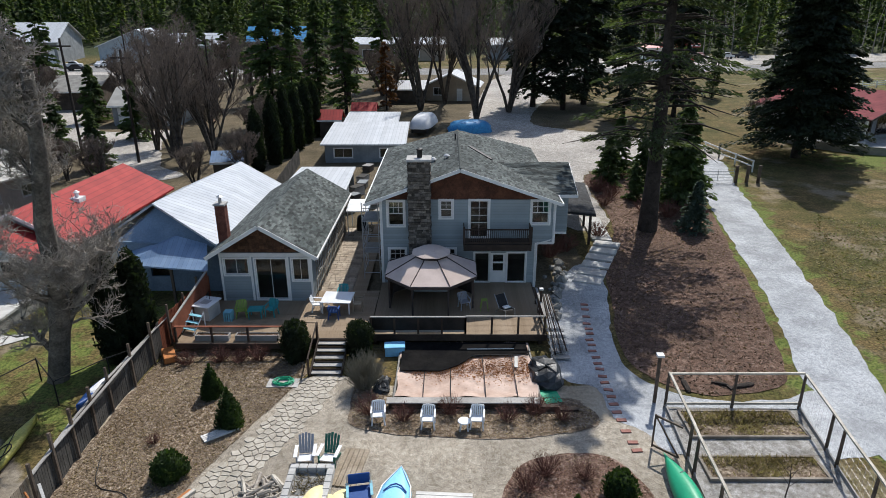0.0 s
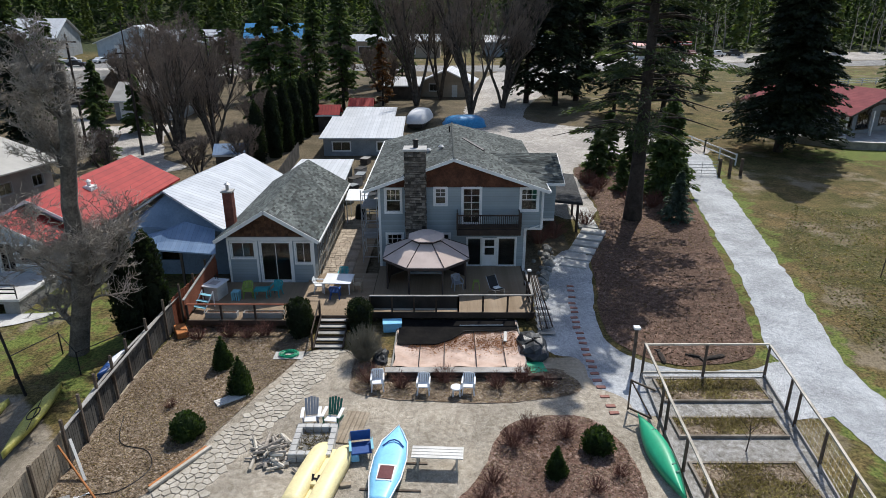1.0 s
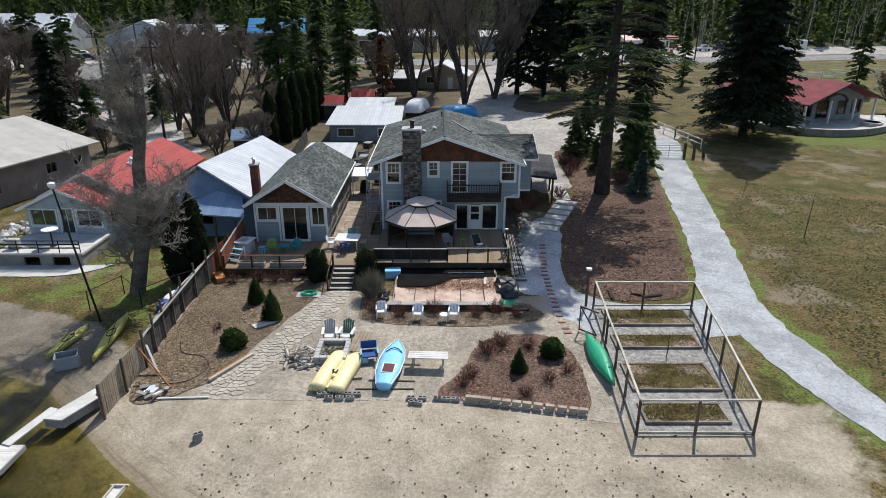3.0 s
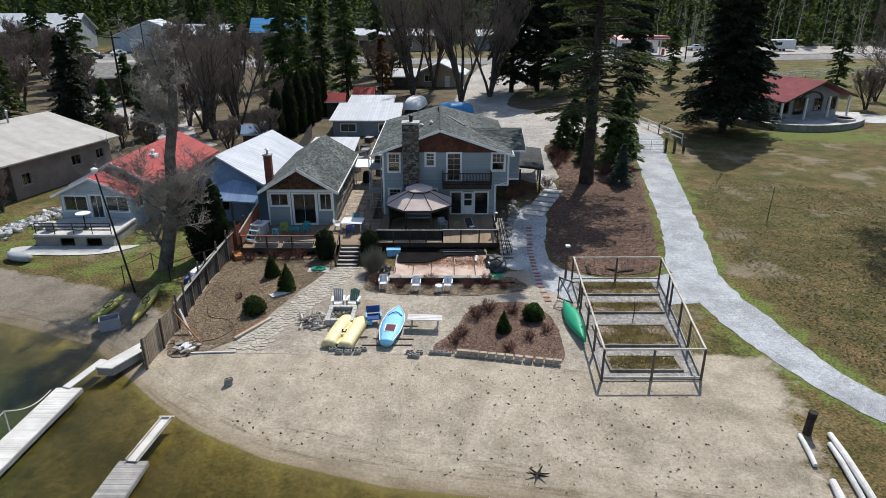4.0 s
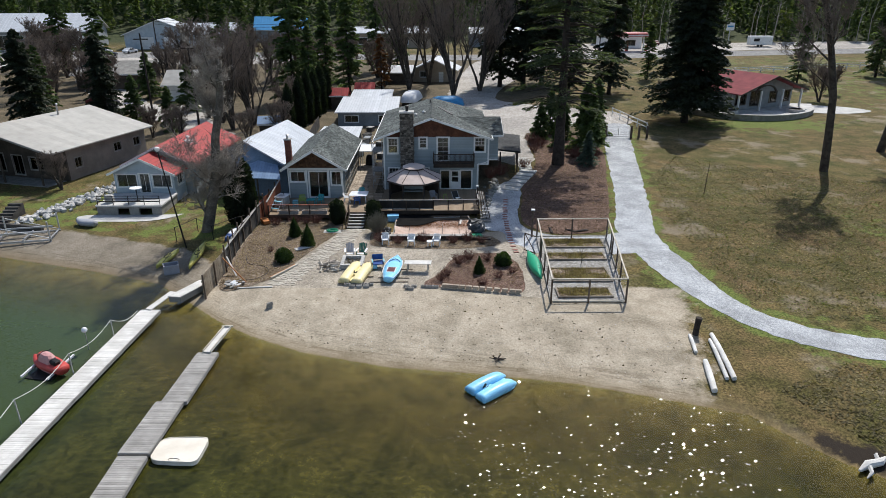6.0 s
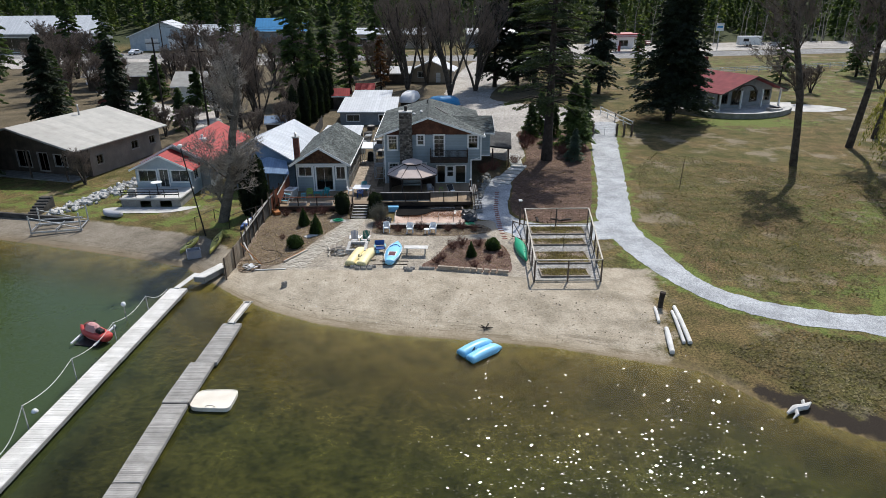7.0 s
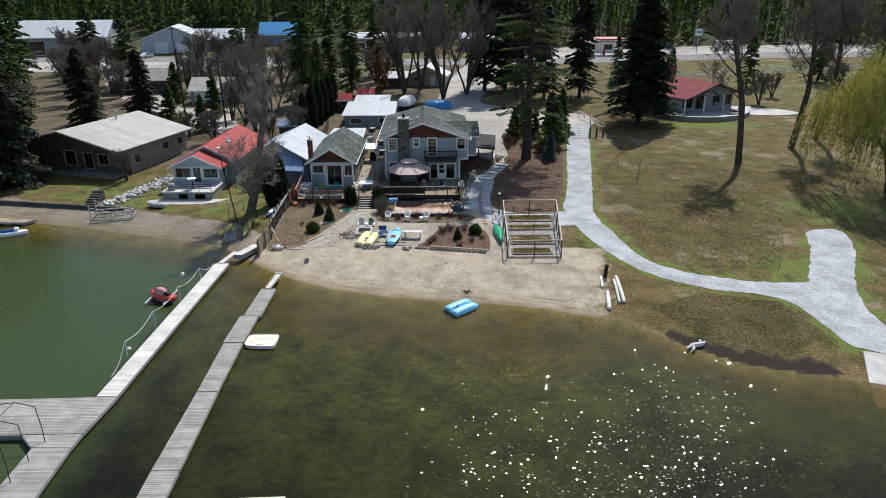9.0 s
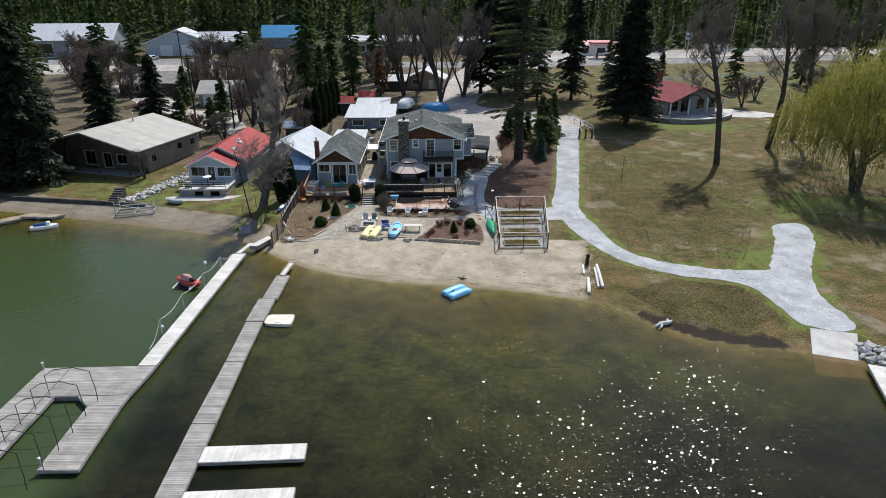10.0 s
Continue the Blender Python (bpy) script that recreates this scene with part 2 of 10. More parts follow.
def box(bm, x0, x1, y0, y1, z0, z1, m=None, bev=0.0):
    vs = [bm.verts.new((x, y, z)) for z in (z0, z1) for x, y in ((x0, y0), (x1, y0), (x1, y1), (x0, y1))]
    fs = [bm.faces.new([vs[i] for i in f]) for f in ((3, 2, 1, 0), (4, 5, 6, 7), (0, 1, 5, 4), (1, 2, 6, 5), (2, 3, 7, 6), (3, 0, 4, 7))]
    if bev:
        edges = list({e for f in fs for e in f.edges})
        r = bmesh.ops.bevel(bm, geom=edges, offset=bev, segments=1, affect="EDGES")
        vs = list({v for f in r["faces"] for v in f.verts} | {v for v in vs if v.is_valid})
    if m is not None:
        for v in vs:
            v.co = m @ v.co
    return bm


def beam(bm, p, q, w, h, up=(0, 0, 1)):
    """A square timber from p to q, w wide and h high."""
    p, q = Vector(p), Vector(q)
    d = (q - p).normalized()
    s = d.cross(Vector(up))
    if s.length < 1e-4:
        s = d.cross(Vector((1, 0, 0)))
    s.normalize()
    u = s.cross(d)
    vs = []
    for c in (p, q):
        for a, b in ((-1, -1), (1, -1), (1, 1), (-1, 1)):
            vs.append(bm.verts.new(c + s * a * w / 2 + u * b * h / 2))
    for f in ((3, 2, 1, 0), (4, 5, 6, 7), (0, 1, 5, 4), (1, 2, 6, 5), (2, 3, 7, 6), (3, 0, 4, 7)):
        bm.faces.new([vs[i] for i in f])
    return bm


def tube(bm, pts, radii, n=8, cap=True):
    """A tapered round bar through points."""
    pts = [Vector(p) for p in pts]
    if isinstance(radii, (int, float)):
        radii = [radii] * len(pts)
    rings = []
    for i, (p, r) in enumerate(zip(pts, radii)):
        d = (pts[min(i + 1, len(pts) - 1)] - pts[max(i - 1, 0)]).normalized()
        a = d.cross(Vector((0.31, 0.12, 0.94)))
        if a.length < 1e-3:
            a = d.cross(Vector((1, 0, 0)))
        a.normalize()
        b = d.cross(a)
        rings.append([bm.verts.new(p + (a * math.cos(2 * math.pi * k / n) + b * math.sin(2 * math.pi * k / n)) * r) for k in range(n)])
    for r0, r1 in zip(rings, rings[1:]):
        for k in range(n):
            bm.faces.new((r0[k], r0[(k + 1) % n], r1[(k + 1) % n], r1[k]))
    if cap:
        bm.faces.new(rings[0][::-1])
        bm.faces.new(rings[-1])
    return bm


def poly(bm, pts):
    return bm.faces.new([bm.verts.new(p) for p in pts])


def slab(bm, pts, thick):
    """A plate from its upper outline, thick metres deep downward."""
    top = [bm.verts.new(p) for p in pts]
    low = [bm.verts.new((p[0], p[1], p[2] - thick)) for p in pts]
    bm.faces.new(top)
    bm.faces.new(low[::-1])
    n = len(pts)
    for i in range(n):
        bm.faces.new((top[i], low[i], low[(i + 1) % n], top[(i + 1) % n]))
    bmesh.ops.recalc_face_normals(bm, faces=bm.faces)
    return bm


def wall_panel(bm, u0, u1, z0, z1, v0, v1, holes=(), along="x"):
    """A wall along x (or y) from v0 to v1 in depth, with openings (u0, u1, z0, z1) through it."""
    us = sorted({u0, u1, *[h[0] for h in holes], *[h[1] for h in holes]})
    zs = sorted({z0, z1, *[h[2] for h in holes], *[h[3] for h in holes]})
    full = {(i, k) for i in range(len(us) - 1) for k in range(len(zs) - 1)
            if not any(h[0] < (us[i] + us[i + 1]) / 2 < h[1] and h[2] < (zs[k] + zs[k + 1]) / 2 < h[3] for h in holes)}
    made = {}

    def vert(i, k, s):
        if (i, k, s) not in made:
            p = (us[i], (v0, v1)[s], zs[k]) if along == "x" else ((v0, v1)[s], us[i], zs[k])
            made[i, k, s] = bm.verts.new(p)
        return made[i, k, s]
    for i, k in full:
        for s in (0, 1):
            bm.faces.new([vert(a, b, s) for a, b in ((i, k), (i + 1, k), (i + 1, k + 1), (i, k + 1))])
        for di, dk, a, b in ((-1, 0, (i, k), (i, k + 1)), (1, 0, (i + 1, k), (i + 1, k + 1)), (0, -1, (i, k), (i + 1, k)), (0, 1, (i, k + 1), (i + 1, k + 1))):
            if (i + di, k + dk) not in full:
                bm.faces.new((vert(*a, 0), vert(*b, 0), vert(*b, 1), vert(*a, 1)))
    bmesh.ops.recalc_face_normals(bm, faces=bm.faces)
    return bm


def window(parent, u0, u1, z0, z1, v, side="x", out=-1, bars=(1, 1), trim=0.12, name="window", split=None, frame_mat=None):
    """A framed window or glazed door in the opening (u0, u1, z0, z1) of a wall whose outer face is at v and looks along out."""
    fm = frame_mat or M_WHITE

    def bx(bm, a, b, c, d, e, f):
        y0, y1 = sorted((v + out * e, v + out * f))
        if side == "x":
            box(bm, a, b, y0, y1, c, d)
        else:
            box(bm, y0, y1, a, b, c, d)
    t, s = trim, 0.05

    def ring(a, b, c, d, rim, e, f):
        y0, y1 = sorted((v + out * e, v + out * f))
        return wall_panel(B(), a, b, c, d, y0, y1, [(a + rim, b - rim, c + rim, d - rim)], side)
    w = part(name, ring(u0 - t, u1 + t, z0 - t, z1 + t, t, 0.001, 0.045), fm, parent)
    part("sash", ring(u0, u1, z0, z1, s, -0.1, -0.03), fm, w)
    nx, nz = bars
    zlo = z0 if split is None else split
    if nx > 1 or nz > 1 or split is not None:
        bm = B()
        for i in range(1, nx):
            u = u0 + (u1 - u0) * i / nx
            bx(bm, u - 0.015, u + 0.015, zlo, z1 - s, -0.085, -0.045)
        for k in range(1, nz):
            z = zlo + (z1 - zlo) * k / nz
            bx(bm, u0 + s, u1 - s, z - 0.015, z + 0.015, -0.084, -0.046)
        if split is not None:
            bx(bm, u0 + s, u1 - s, split - 0.03, split + 0.03, -0.09, -0.04)
        part("glazing_bar", bm, fm, w)
    bm = B()
    bx(bm, u0 + 0.01, u1 - 0.01, z0 + 0.01, z1 - 0.01, -0.07, -0.06)
    part("pane", bm, M_GLASS, w, "clear reflecting glass")
    return w


def shingles(bm, a, b, c, d, expose=0.15, width=0.32, lip=0.02, seed=1):
    """Courses of shingles over the slope a-b (eave) to d-c (ridge); a under d, b under c."""
    rng = random.Random(seed)
    a, b, c, d = (Vector(p) for p in (a, b, c, d))
    nrm = (b - a).cross(d - a).normalized()
    if nrm.z < 0:
        nrm = -nrm
    rows = max(2, int(((d + c) / 2 - (a + b) / 2).length / expose))
    for r in range(rows):
        t0, t1 = r / rows, (r + 1) / rows
        l0, r0, l1, r1 = a.lerp(d, t0), b.lerp(c, t0), a.lerp(d, t1), b.lerp(c, t1)
        n = max(1, int((r0 - l0).length / width))
        off = rng.random() * 0.6
        cuts = [0.0] + [min(1, max(0, (i + off) / n)) for i in range(1, n)] + [1.0]
        for u, w in zip(cuts, cuts[1:]):
            if w - u < 1e-4:
                continue
            e = lip * rng.uniform(0.6, 1.5)
            p = [l0.lerp(r0, u) + nrm * e, l0.lerp(r0, w) + nrm * e, l1.lerp(r1, w) + nrm * 0.003, l1.lerp(r1, u) + nrm * 0.003]
            q = [l0.lerp(r0, u) - nrm * 0.004, l0.lerp(r0, w) - nrm * 0.004]
            v = [bm.verts.new(x) for x in p + q]
            f = bm.faces.new(v[:4])
            if f.normal.dot(nrm) < 0:
                f.normal_flip()
            bm.faces.new((v[0], v[4], v[5], v[1]))
    return bm


# ---- ground ----
SHORE_X = [-400, -51.1, -35.3, -25.0, -19.1, -12.8, -10.2, -6.7, -1.3, 3.8, 8.9, 13.7, 17.2, 19.7, 23.3, 26.5, 30.6, 33.5, 60, 400]
SHORE_Y = [100, 25.0, 20.5, 17.1, 14.8, 8.9, 7.0, 5.1, 3.4, 2.7, 1.7, 0.1, -1.2, -4.6, -7.4, -8.5, -9.5, -10.6, -22, -160]
RISE_D = [-300, -60, -15, -5, 0, 6, 25, 36, 80, 140, 215, 250, 420, 900, 2500]
RISE_Z = [-8, -4.5, -1.7, -0.42, 0, 0.42, 0.6, 1.15, 1.7, 2.6, 4.2, 7.0, 60, 170, 300]


def shore(x):
    return np.interp(x, SHORE_X, SHORE_Y)


def height(x, y):
    d = y - shore(x)
    far = np.clip((np.asarray(y, float) - 120) / 60, 0, 1)
    d = d * (1 - far) + (np.asarray(y, float) - 4) * far
    z = np.interp(d, RISE_D, RISE_Z)
    return z


def gz(x, y):
    return float(height(x, y))
def inside(px, py, poly_):
    c = np.zeros(px.shape, bool)
    n = len(poly_)
    for i in range(n):
        x0, y0 = poly_[i]
        x1, y1 = poly_[(i + 1) % n]
        hit_ = ((y0 > py) != (y1 > py)) & (px < (x1 - x0) * (py - y0) / (y1 - y0 + 1e-12) + x0)
        c ^= hit_
    return c


def near_line(px, py, pts):
    best = np.full(px.shape, 1e9)
    for (x0, y0), (x1, y1) in zip(pts, pts[1:]):
        dx, dy = x1 - x0, y1 - y0
        t = np.clip(((px - x0) * dx + (py - y0) * dy) / (dx * dx + dy * dy), 0, 1)
        best = np.minimum(best, np.hypot(px - x0 - t * dx, py - y0 - t * dy))
    return best


def curve_through(pts, step=0.5, closed=True):
    """A smooth line through points."""
    out, n = [], len(pts)
    P_ = [Vector((*p, 0)) for p in pts]
    for i in range(n if closed else n - 1):
        a, b, c, d = (P_[(i + k) % n] if closed else P_[max(0, min(n - 1, i + k))] for k in (-1, 0, 1, 2))
        m = max(1, int((c - b).length / step))
        for k in range(m):
            t = k / m
            q = 0.5 * ((2 * b) + (c - a) * t + (2 * a - 5 * b + 4 * c - d) * t * t + (3 * b - 3 * c + d - a) * t ** 3)
            out.append((q.x, q.y))
    if not closed:
        out.append(tuple(pts[-1]))
    return out


PATH_OUT = [(22.6, 52), (23.7, 56.6), (26.0, 66), (29.5, 66), (27.1, 56.5), (26.1, 51.6), (22.1, 33), (20.4, 25), (20.0, 21.5), (20.7, 16), (21.7, 10.3), (24.2, 7.2),
            (28.5, 5.3), (33.6, 4.6), (35.2, 6.2), (38.5, 12), (40.4, 16), (43.8, 15.8), (42, 10.5), (38.6, 5), (36.3, -0.4), (35.9, -6.4), (32.1, -5.6), (31.4, -1), (30.2, 1.9), (25.2, 3.7),
            (21.3, 6.7), (19.3, 10.4), (17.6, 16.1), (17.0, 21.8), (17.0, 25), (18.1, 29), (19.4, 35)]
GRAVEL_OUT = [(8.4, 37.5), (10.0, 37.6), (9.6, 33), (8.9, 29), (8.8, 26.3), (9.5, 24.4), (11.6, 23.0), (15.1, 22.9), (17.4, 23.6), (17.4, 20.5), (16.6, 19), (9.4, 19.2), (8.4, 20.6), (7.3, 21.6), (6.9, 24), (5.5, 24.8), (5.6, 30), (6.6, 34)]
YARD_OUT = [(-10.6, 13.3), (-10.9, 14.7), (-8.5, 20.7), (-7.0, 24.6), (-4.6, 24.7), (-4.3, 22.5), (-3.6, 21.2), (-1.2, 20.4), (3, 20.3), (6.6, 21.4), (8.6, 20.5), (9.3, 19), (9.0, 12), (7.2, 11.6), (1.5, 12.8), (-1, 13.0), (-5, 13.1)]
BED_LEFT = [(-14.4, 13.9), (-14.7, 26), (-13.8, 27.3), (-8.3, 27.0), (-6.9, 25.6), (-7.0, 24.5), (-8.5, 20.8), (-9.95, 16.8), (-11.2, 14.2)]
BED_ISLAND = [(0.5, 13.4), (1.6, 15.6), (2.7, 18.3), (4.5, 19.2), (6.45, 19.0), (7.5, 17.2), (7.7, 14.6), (7.1, 12.1), (4, 12.7)]
BED_IVY = [(-4.3, 22.3), (-3.9, 20.9), (-1.2, 20.3), (2.5, 20.15), (5.5, 20.6), (6.6, 21.3), (6.3, 22.3), (5, 23.1), (-2.5, 23.2), (-4.2, 24.4)]
MULCH = [(9.1, 26.5), (9.2, 29), (9.8, 33), (10.4, 37.4), (12.2, 42.5), (13.2, 48), (13.6, 60), (18, 62), (21.9, 52), (19.2, 37), (17.8, 30.5), (16.7, 26), (15.9, 24.2), (13.8, 23.4), (11.7, 23.3), (9.9, 24.6)]
DRIVE = [(8.3, 47), (11, 44), (12.6, 46), (13.2, 50), (13.4, 60), (17.5, 64), (24, 66), (30, 67), (30, 76), (17, 84), (12, 92), (20, 118), (36, 150), (14, 151), (6, 118), (3, 92), (3, 82), (-3, 76), (-6, 66), (-3.5, 60), (0, 57), (8, 56)]
DRIVE_LEFT = [(-48, 86), (-38, 86), (-36, 78), (-31, 66), (-27, 62), (-31, 60), (-40, 70), (-52, 80), (-64, 95), (-80, 120), (-74, 124), (-58, 100)]
ROAD = [(-420, 158), (-160, 159), (-60, 158), (0, 150), (34, 150), (120, 162), (420, 176), (420, 190), (125, 177), (34, 163), (0, 163), (-60, 172), (-160, 174), (-420, 174)]
LOT = [(36, 163.5), (120, 177.5), (200, 182), (210, 205), (120, 200), (90, 196), (40, 192)]
LOT_LEFT = [(-150, 140), (-75, 142), (-40, 146), (-40, 157), (-60, 158.5), (-160, 159)]


def patch(name, outline, lift, material, step=1.0, ragged=0.12, label="", category="", seed=3, kind="structure", smooth_edge=True):
    """A thin cover laid on the ground inside an outline, with an uneven border."""
    from mathutils.geometry import delaunay_2d_cdt
    rng = random.Random(seed)
    edge = curve_through(outline, max(0.3, step * 0.5)) if smooth_edge else list(outline)
    edge = [(x + ragged * 2.2 * noise.noise((x * 1.1, y * 1.1, seed)) + rng.uniform(-0.03, 0.03), y + ragged * 2.2 * noise.noise((x * 1.1, y * 1.1, seed + 40)) + rng.uniform(-0.03, 0.03)) for x, y in edge]
    xs, ys = [p[0] for p in edge], [p[1] for p in edge]
    gx, gy = np.meshgrid(np.arange(min(xs), max(xs), step), np.arange(min(ys), max(ys), step))
    ok = inside(gx, gy, edge) & (near_line(gx, gy, edge + edge[:1]) > step * 0.4)
    pts = [Vector(p) for p in edge] + [Vector((a, b)) for a, b in zip(gx[ok], gy[ok])]
    n = len(edge)
    out = delaunay_2d_cdt(pts, [(i, (i + 1) % n) for i in range(n)], [], 1, 1e-5)
    co, faces = out[0], out[2]
    verts = [(p.x, p.y, gz(p.x, p.y) + lift) for p in co]
    ob = raw_part(name, verts, faces, material, None, "", True)
    bm = bmesh.new()
    bm.from_mesh(ob.data)
    bmesh.ops.recalc_face_normals(bm, faces=bm.faces)
    if bm.faces and sum(f.normal.z for f in bm.faces) < 0:
        bmesh.ops.reverse_faces(bm, faces=bm.faces)
    bm.to_mesh(ob.data)
    bm.free()
    return tagged(ob, label, category, "", kind)


def build_ground():
    xs = np.unique(np.concatenate([np.arange(-62, 74, 0.55), np.linspace(-140, 160, 101), np.sign(np.linspace(-1, 1, 41)) * np.abs(np.linspace(-1, 1, 41)) ** 2 * 3000]))
    ys = np.unique(np.concatenate([np.arange(-30, 80, 0.55), np.arange(80, 260, 3.0), np.linspace(260, 700, 30), np.linspace(700, 3000, 14), -30 - np.linspace(0.1, 1, 16) ** 2 * 1500]))
    X, Y = np.meshgrid(xs, ys)
    Z = height(X, Y)
    verts = np.stack([X, Y, Z], -1).reshape(-1, 3)
    nx, ny = len(xs), len(ys)
    idx = np.arange(nx * ny).reshape(ny, nx)
    faces = np.stack([idx[:-1, :-1], idx[:-1, 1:], idx[1:, 1:], idx[1:, :-1]], -1).reshape(-1, 4)
    me = bpy.data.meshes.new("ground")
    me.from_pydata(verts.tolist(), [], faces.tolist())
    me.shade_smooth()
    x, y = verts[:, 0], verts[:, 1]
    d = y - shore(x)
    # cover by zone: sand, green, litter; depth of the lake bed
    sand = np.where(x < -15, np.clip((6.5 - d) / 1.5, 0, 1), np.clip((13.5 - (y - 0.0)) / 1.2, 0, 1))
    edge_r = np.clip((18.4 - (x - 0.25 * (y - 2))) / 4.5, 0, 1)
    sand = np.where(x > 9, sand * edge_r, sand)
    sand = np.maximum(sand, np.where((x > -15) & (x < 10) & (y < 26), 0.9, 0))
    sand = np.where(y > 24, np.where(x < -15, sand, 0), sand)
    path_d = near_line(x, y, PATH_OUT + PATH_OUT[:1])
    green = np.clip(0.66 - path_d / 3.4, 0, 1) * np.where(x > 15, 1, 0)
    green = np.maximum(green, 0.9 * np.clip(1 - np.hypot((x - 34) / 6.5, (y - 8) / 5.0), 0, 1))
    green = np.maximum(green, 0.75 * np.clip(1 - np.hypot((x - 48) / 18, (y - 22) / 10), 0, 1))
    green = np.maximum(green, 0.95 * np.clip(1 - np.hypot((x - 50) / 18, (y - 66) / 8), 0, 1))
    green = np.maximum(green, 0.36 * np.clip((x - 52) / 22, 0, 1) * np.clip((y - 62) / 22, 0, 1) * np.clip((165 - y) / 20, 0, 1))
    lawn_l = np.where(x < -15.3, 0.47, 0) * np.clip((d - 5.8) / 1.4, 0, 1) * np.clip((44 - y) / 10, 0, 1)
    green = np.maximum(green, lawn_l)
    litter = np.where((x < 9) & (y > 30) & (y < 150), 0.8, 0) * np.where((x < -15.3) & (d > 5) & (y < 45), 0.15, 1)
    litter = np.maximum(litter, np.where((x > 9) & (x < 23) & (y > 56) & (y < 150), 0.6, 0))
    far = np.clip((y - 195) / 25, 0, 1)
    col = me.color_attributes.new("cover", "FLOAT_COLOR", "POINT")
    depth = np.clip(-d / 40 * (1 + 1.9 * np.clip((x - 4) / 16, 0, 1.5)), 0, 1)
    data = np.stack([sand, np.clip(green, 0, 1), np.maximum(litter, far), depth], -1).astype(np.float32)
    col.data.foreach_set("color", data.ravel())
    for name_, v_ in (("off_shore", d), ("wooded", np.clip((y - 190) / 16, 0, 1)), ("west_sand_tone", np.clip((-14.5 - x) / 3, 0, 1))):
        me.attributes.new(name_, "FLOAT", "POINT").data.foreach_set("value", np.clip(v_, -60, 60).astype(np.float32))
    wet = me.attributes.new("wet", "FLOAT", "POINT")
    wet.data.foreach_set("value", np.clip(1 - d / 1.6, 0, 1).astype(np.float32))
    shad = me.attributes.new("muck", "FLOAT", "POINT")
    band = np.where(x > 17.5, np.clip(1 - np.abs(d - 0.9) / 2.2, 0, 1) * np.clip((x - 17.5) / 3, 0, 1) * np.clip((30.5 - x) / 2, 0, 1), 0)
    shad.data.foreach_set("value", band.astype(np.float32))

    silt = me.attributes.new("silt", "FLOAT", "POINT")
    silt.data.foreach_set("value", (np.clip((-14 - x) / 8, 0, 0.9) * np.clip((-d - 1) / 9, 0, 1)).astype(np.float32))
    m, nt, bs = nodes_of("ground_cover")
    co = coords(nt)
    at = nt.nodes.new("ShaderNodeAttribute")
    at.attribute_name = "cover"
    sp = nt.nodes.new("ShaderNodeSeparateColor")
    nt.links.new(at.outputs["Color"], sp.inputs[0])
    aw = nt.nodes.new("ShaderNodeAttribute")
    aw.attribute_name = "wet"
    am = nt.nodes.new("ShaderNodeAttribute")
    am.attribute_name = "muck"
    n1, n2, n3, n4 = noise_node(nt, co, 0.12, 6), noise_node(nt, co, 0.9, 6), noise_node(nt, co, 7, 5, 0.7), noise_node(nt, co, 40, 3, 0.7)

    def edged(v, n, k=0.6):
        t = mathn(nt, "ADD", v, mathn(nt, "MULTIPLY", mathn(nt, "SUBTRACT", n, 0.5), k))
        return ramp(nt, t, [(0.38, (0, 0, 0)), (0.62, (1, 1, 1))])
    grass = ramp(nt, n1, [(0.3, (0.175, 0.135, 0.068)), (0.5, (0.155, 0.135, 0.058)), (0.7, (0.12, 0.125, 0.046))])
    grass = mixed(nt, 1.0, grass, ramp(nt, n3, [(0.37, (0.34, 0.33, 0.30)), (0.5, (0.76, 0.73, 0.70)), (0.63, (1.3, 1.24, 1.2))]), "MULTIPLY")
    grass = mixed(nt, 1.0, grass, ramp(nt, noise_node(nt, co, 0.5, 7, 0.65), [(0.38, (0.56, 0.61, 0.45)), (0.5, (0.84, 0.81, 0.74)), (0.62, (1.14, 1.0, 1.0))]), "MULTIPLY")
    grass = mixed(nt, ramp(nt, noise_node(nt, co, 0.23, 6, 0.6), [(0.56, (0, 0, 0)), (0.66, (0.75, 0.75, 0.75))]), grass, ramp(nt, n3, [(0.3, (0.15, 0.115, 0.08)), (0.7, (0.31, 0.26, 0.19))]))
    green_c = ramp(nt, n3, [(0.38, (0.055, 0.08, 0.018)), (0.62, (0.17, 0.195, 0.05))])
    c = mixed(nt, edged(sp.outputs[1], noise_node(nt, co, 0.55, 7, 0.72), 2.6), grass, green_c)
    lit = ramp(nt, n3, [(0.3, (0.06, 0.045, 0.03)), (0.5, (0.12, 0.098, 0.065)), (0.75, (0.24, 0.20, 0.15))])
    lit = mixed(nt, 1.0, lit, ramp(nt, noise_node(nt, co, 0.35, 6), [(0.3, (0.6, 0.62, 0.55)), (0.7, (1.2, 1.15, 1.1))]), "MULTIPLY")
    c = mixed(nt, edged(sp.outputs[2], n2, 0.7), c, lit)
    sandc = ramp(nt, n2, [(0.3, (0.37, 0.315, 0.24)), (0.7, (0.50, 0.435, 0.345))])
    sandc = mixed(nt, 1.0, sandc, ramp(nt, noise_node(nt, co, 0.3, 7, 0.65), [(0.36, (0.70, 0.70, 0.68)), (0.54, (1, 1, 1))]), 'MULTIPLY')
    sandc = mixed(nt, 1.0, sandc, ramp(nt, n3, [(0.38, (0.74, 0.74, 0.72)), (0.62, (1.06, 1.06, 1.06))]), "MULTIPLY")
    # drift lines left by the lake along the beach
    ao = nt.nodes.new("ShaderNodeAttribute")
    ao.attribute_name = "off_shore"
    sx = nt.nodes.new("ShaderNodeSeparateXYZ")
    nt.links.new(co, sx.inputs[0])
    cx = nt.nodes.new("ShaderNodeCombineXYZ")
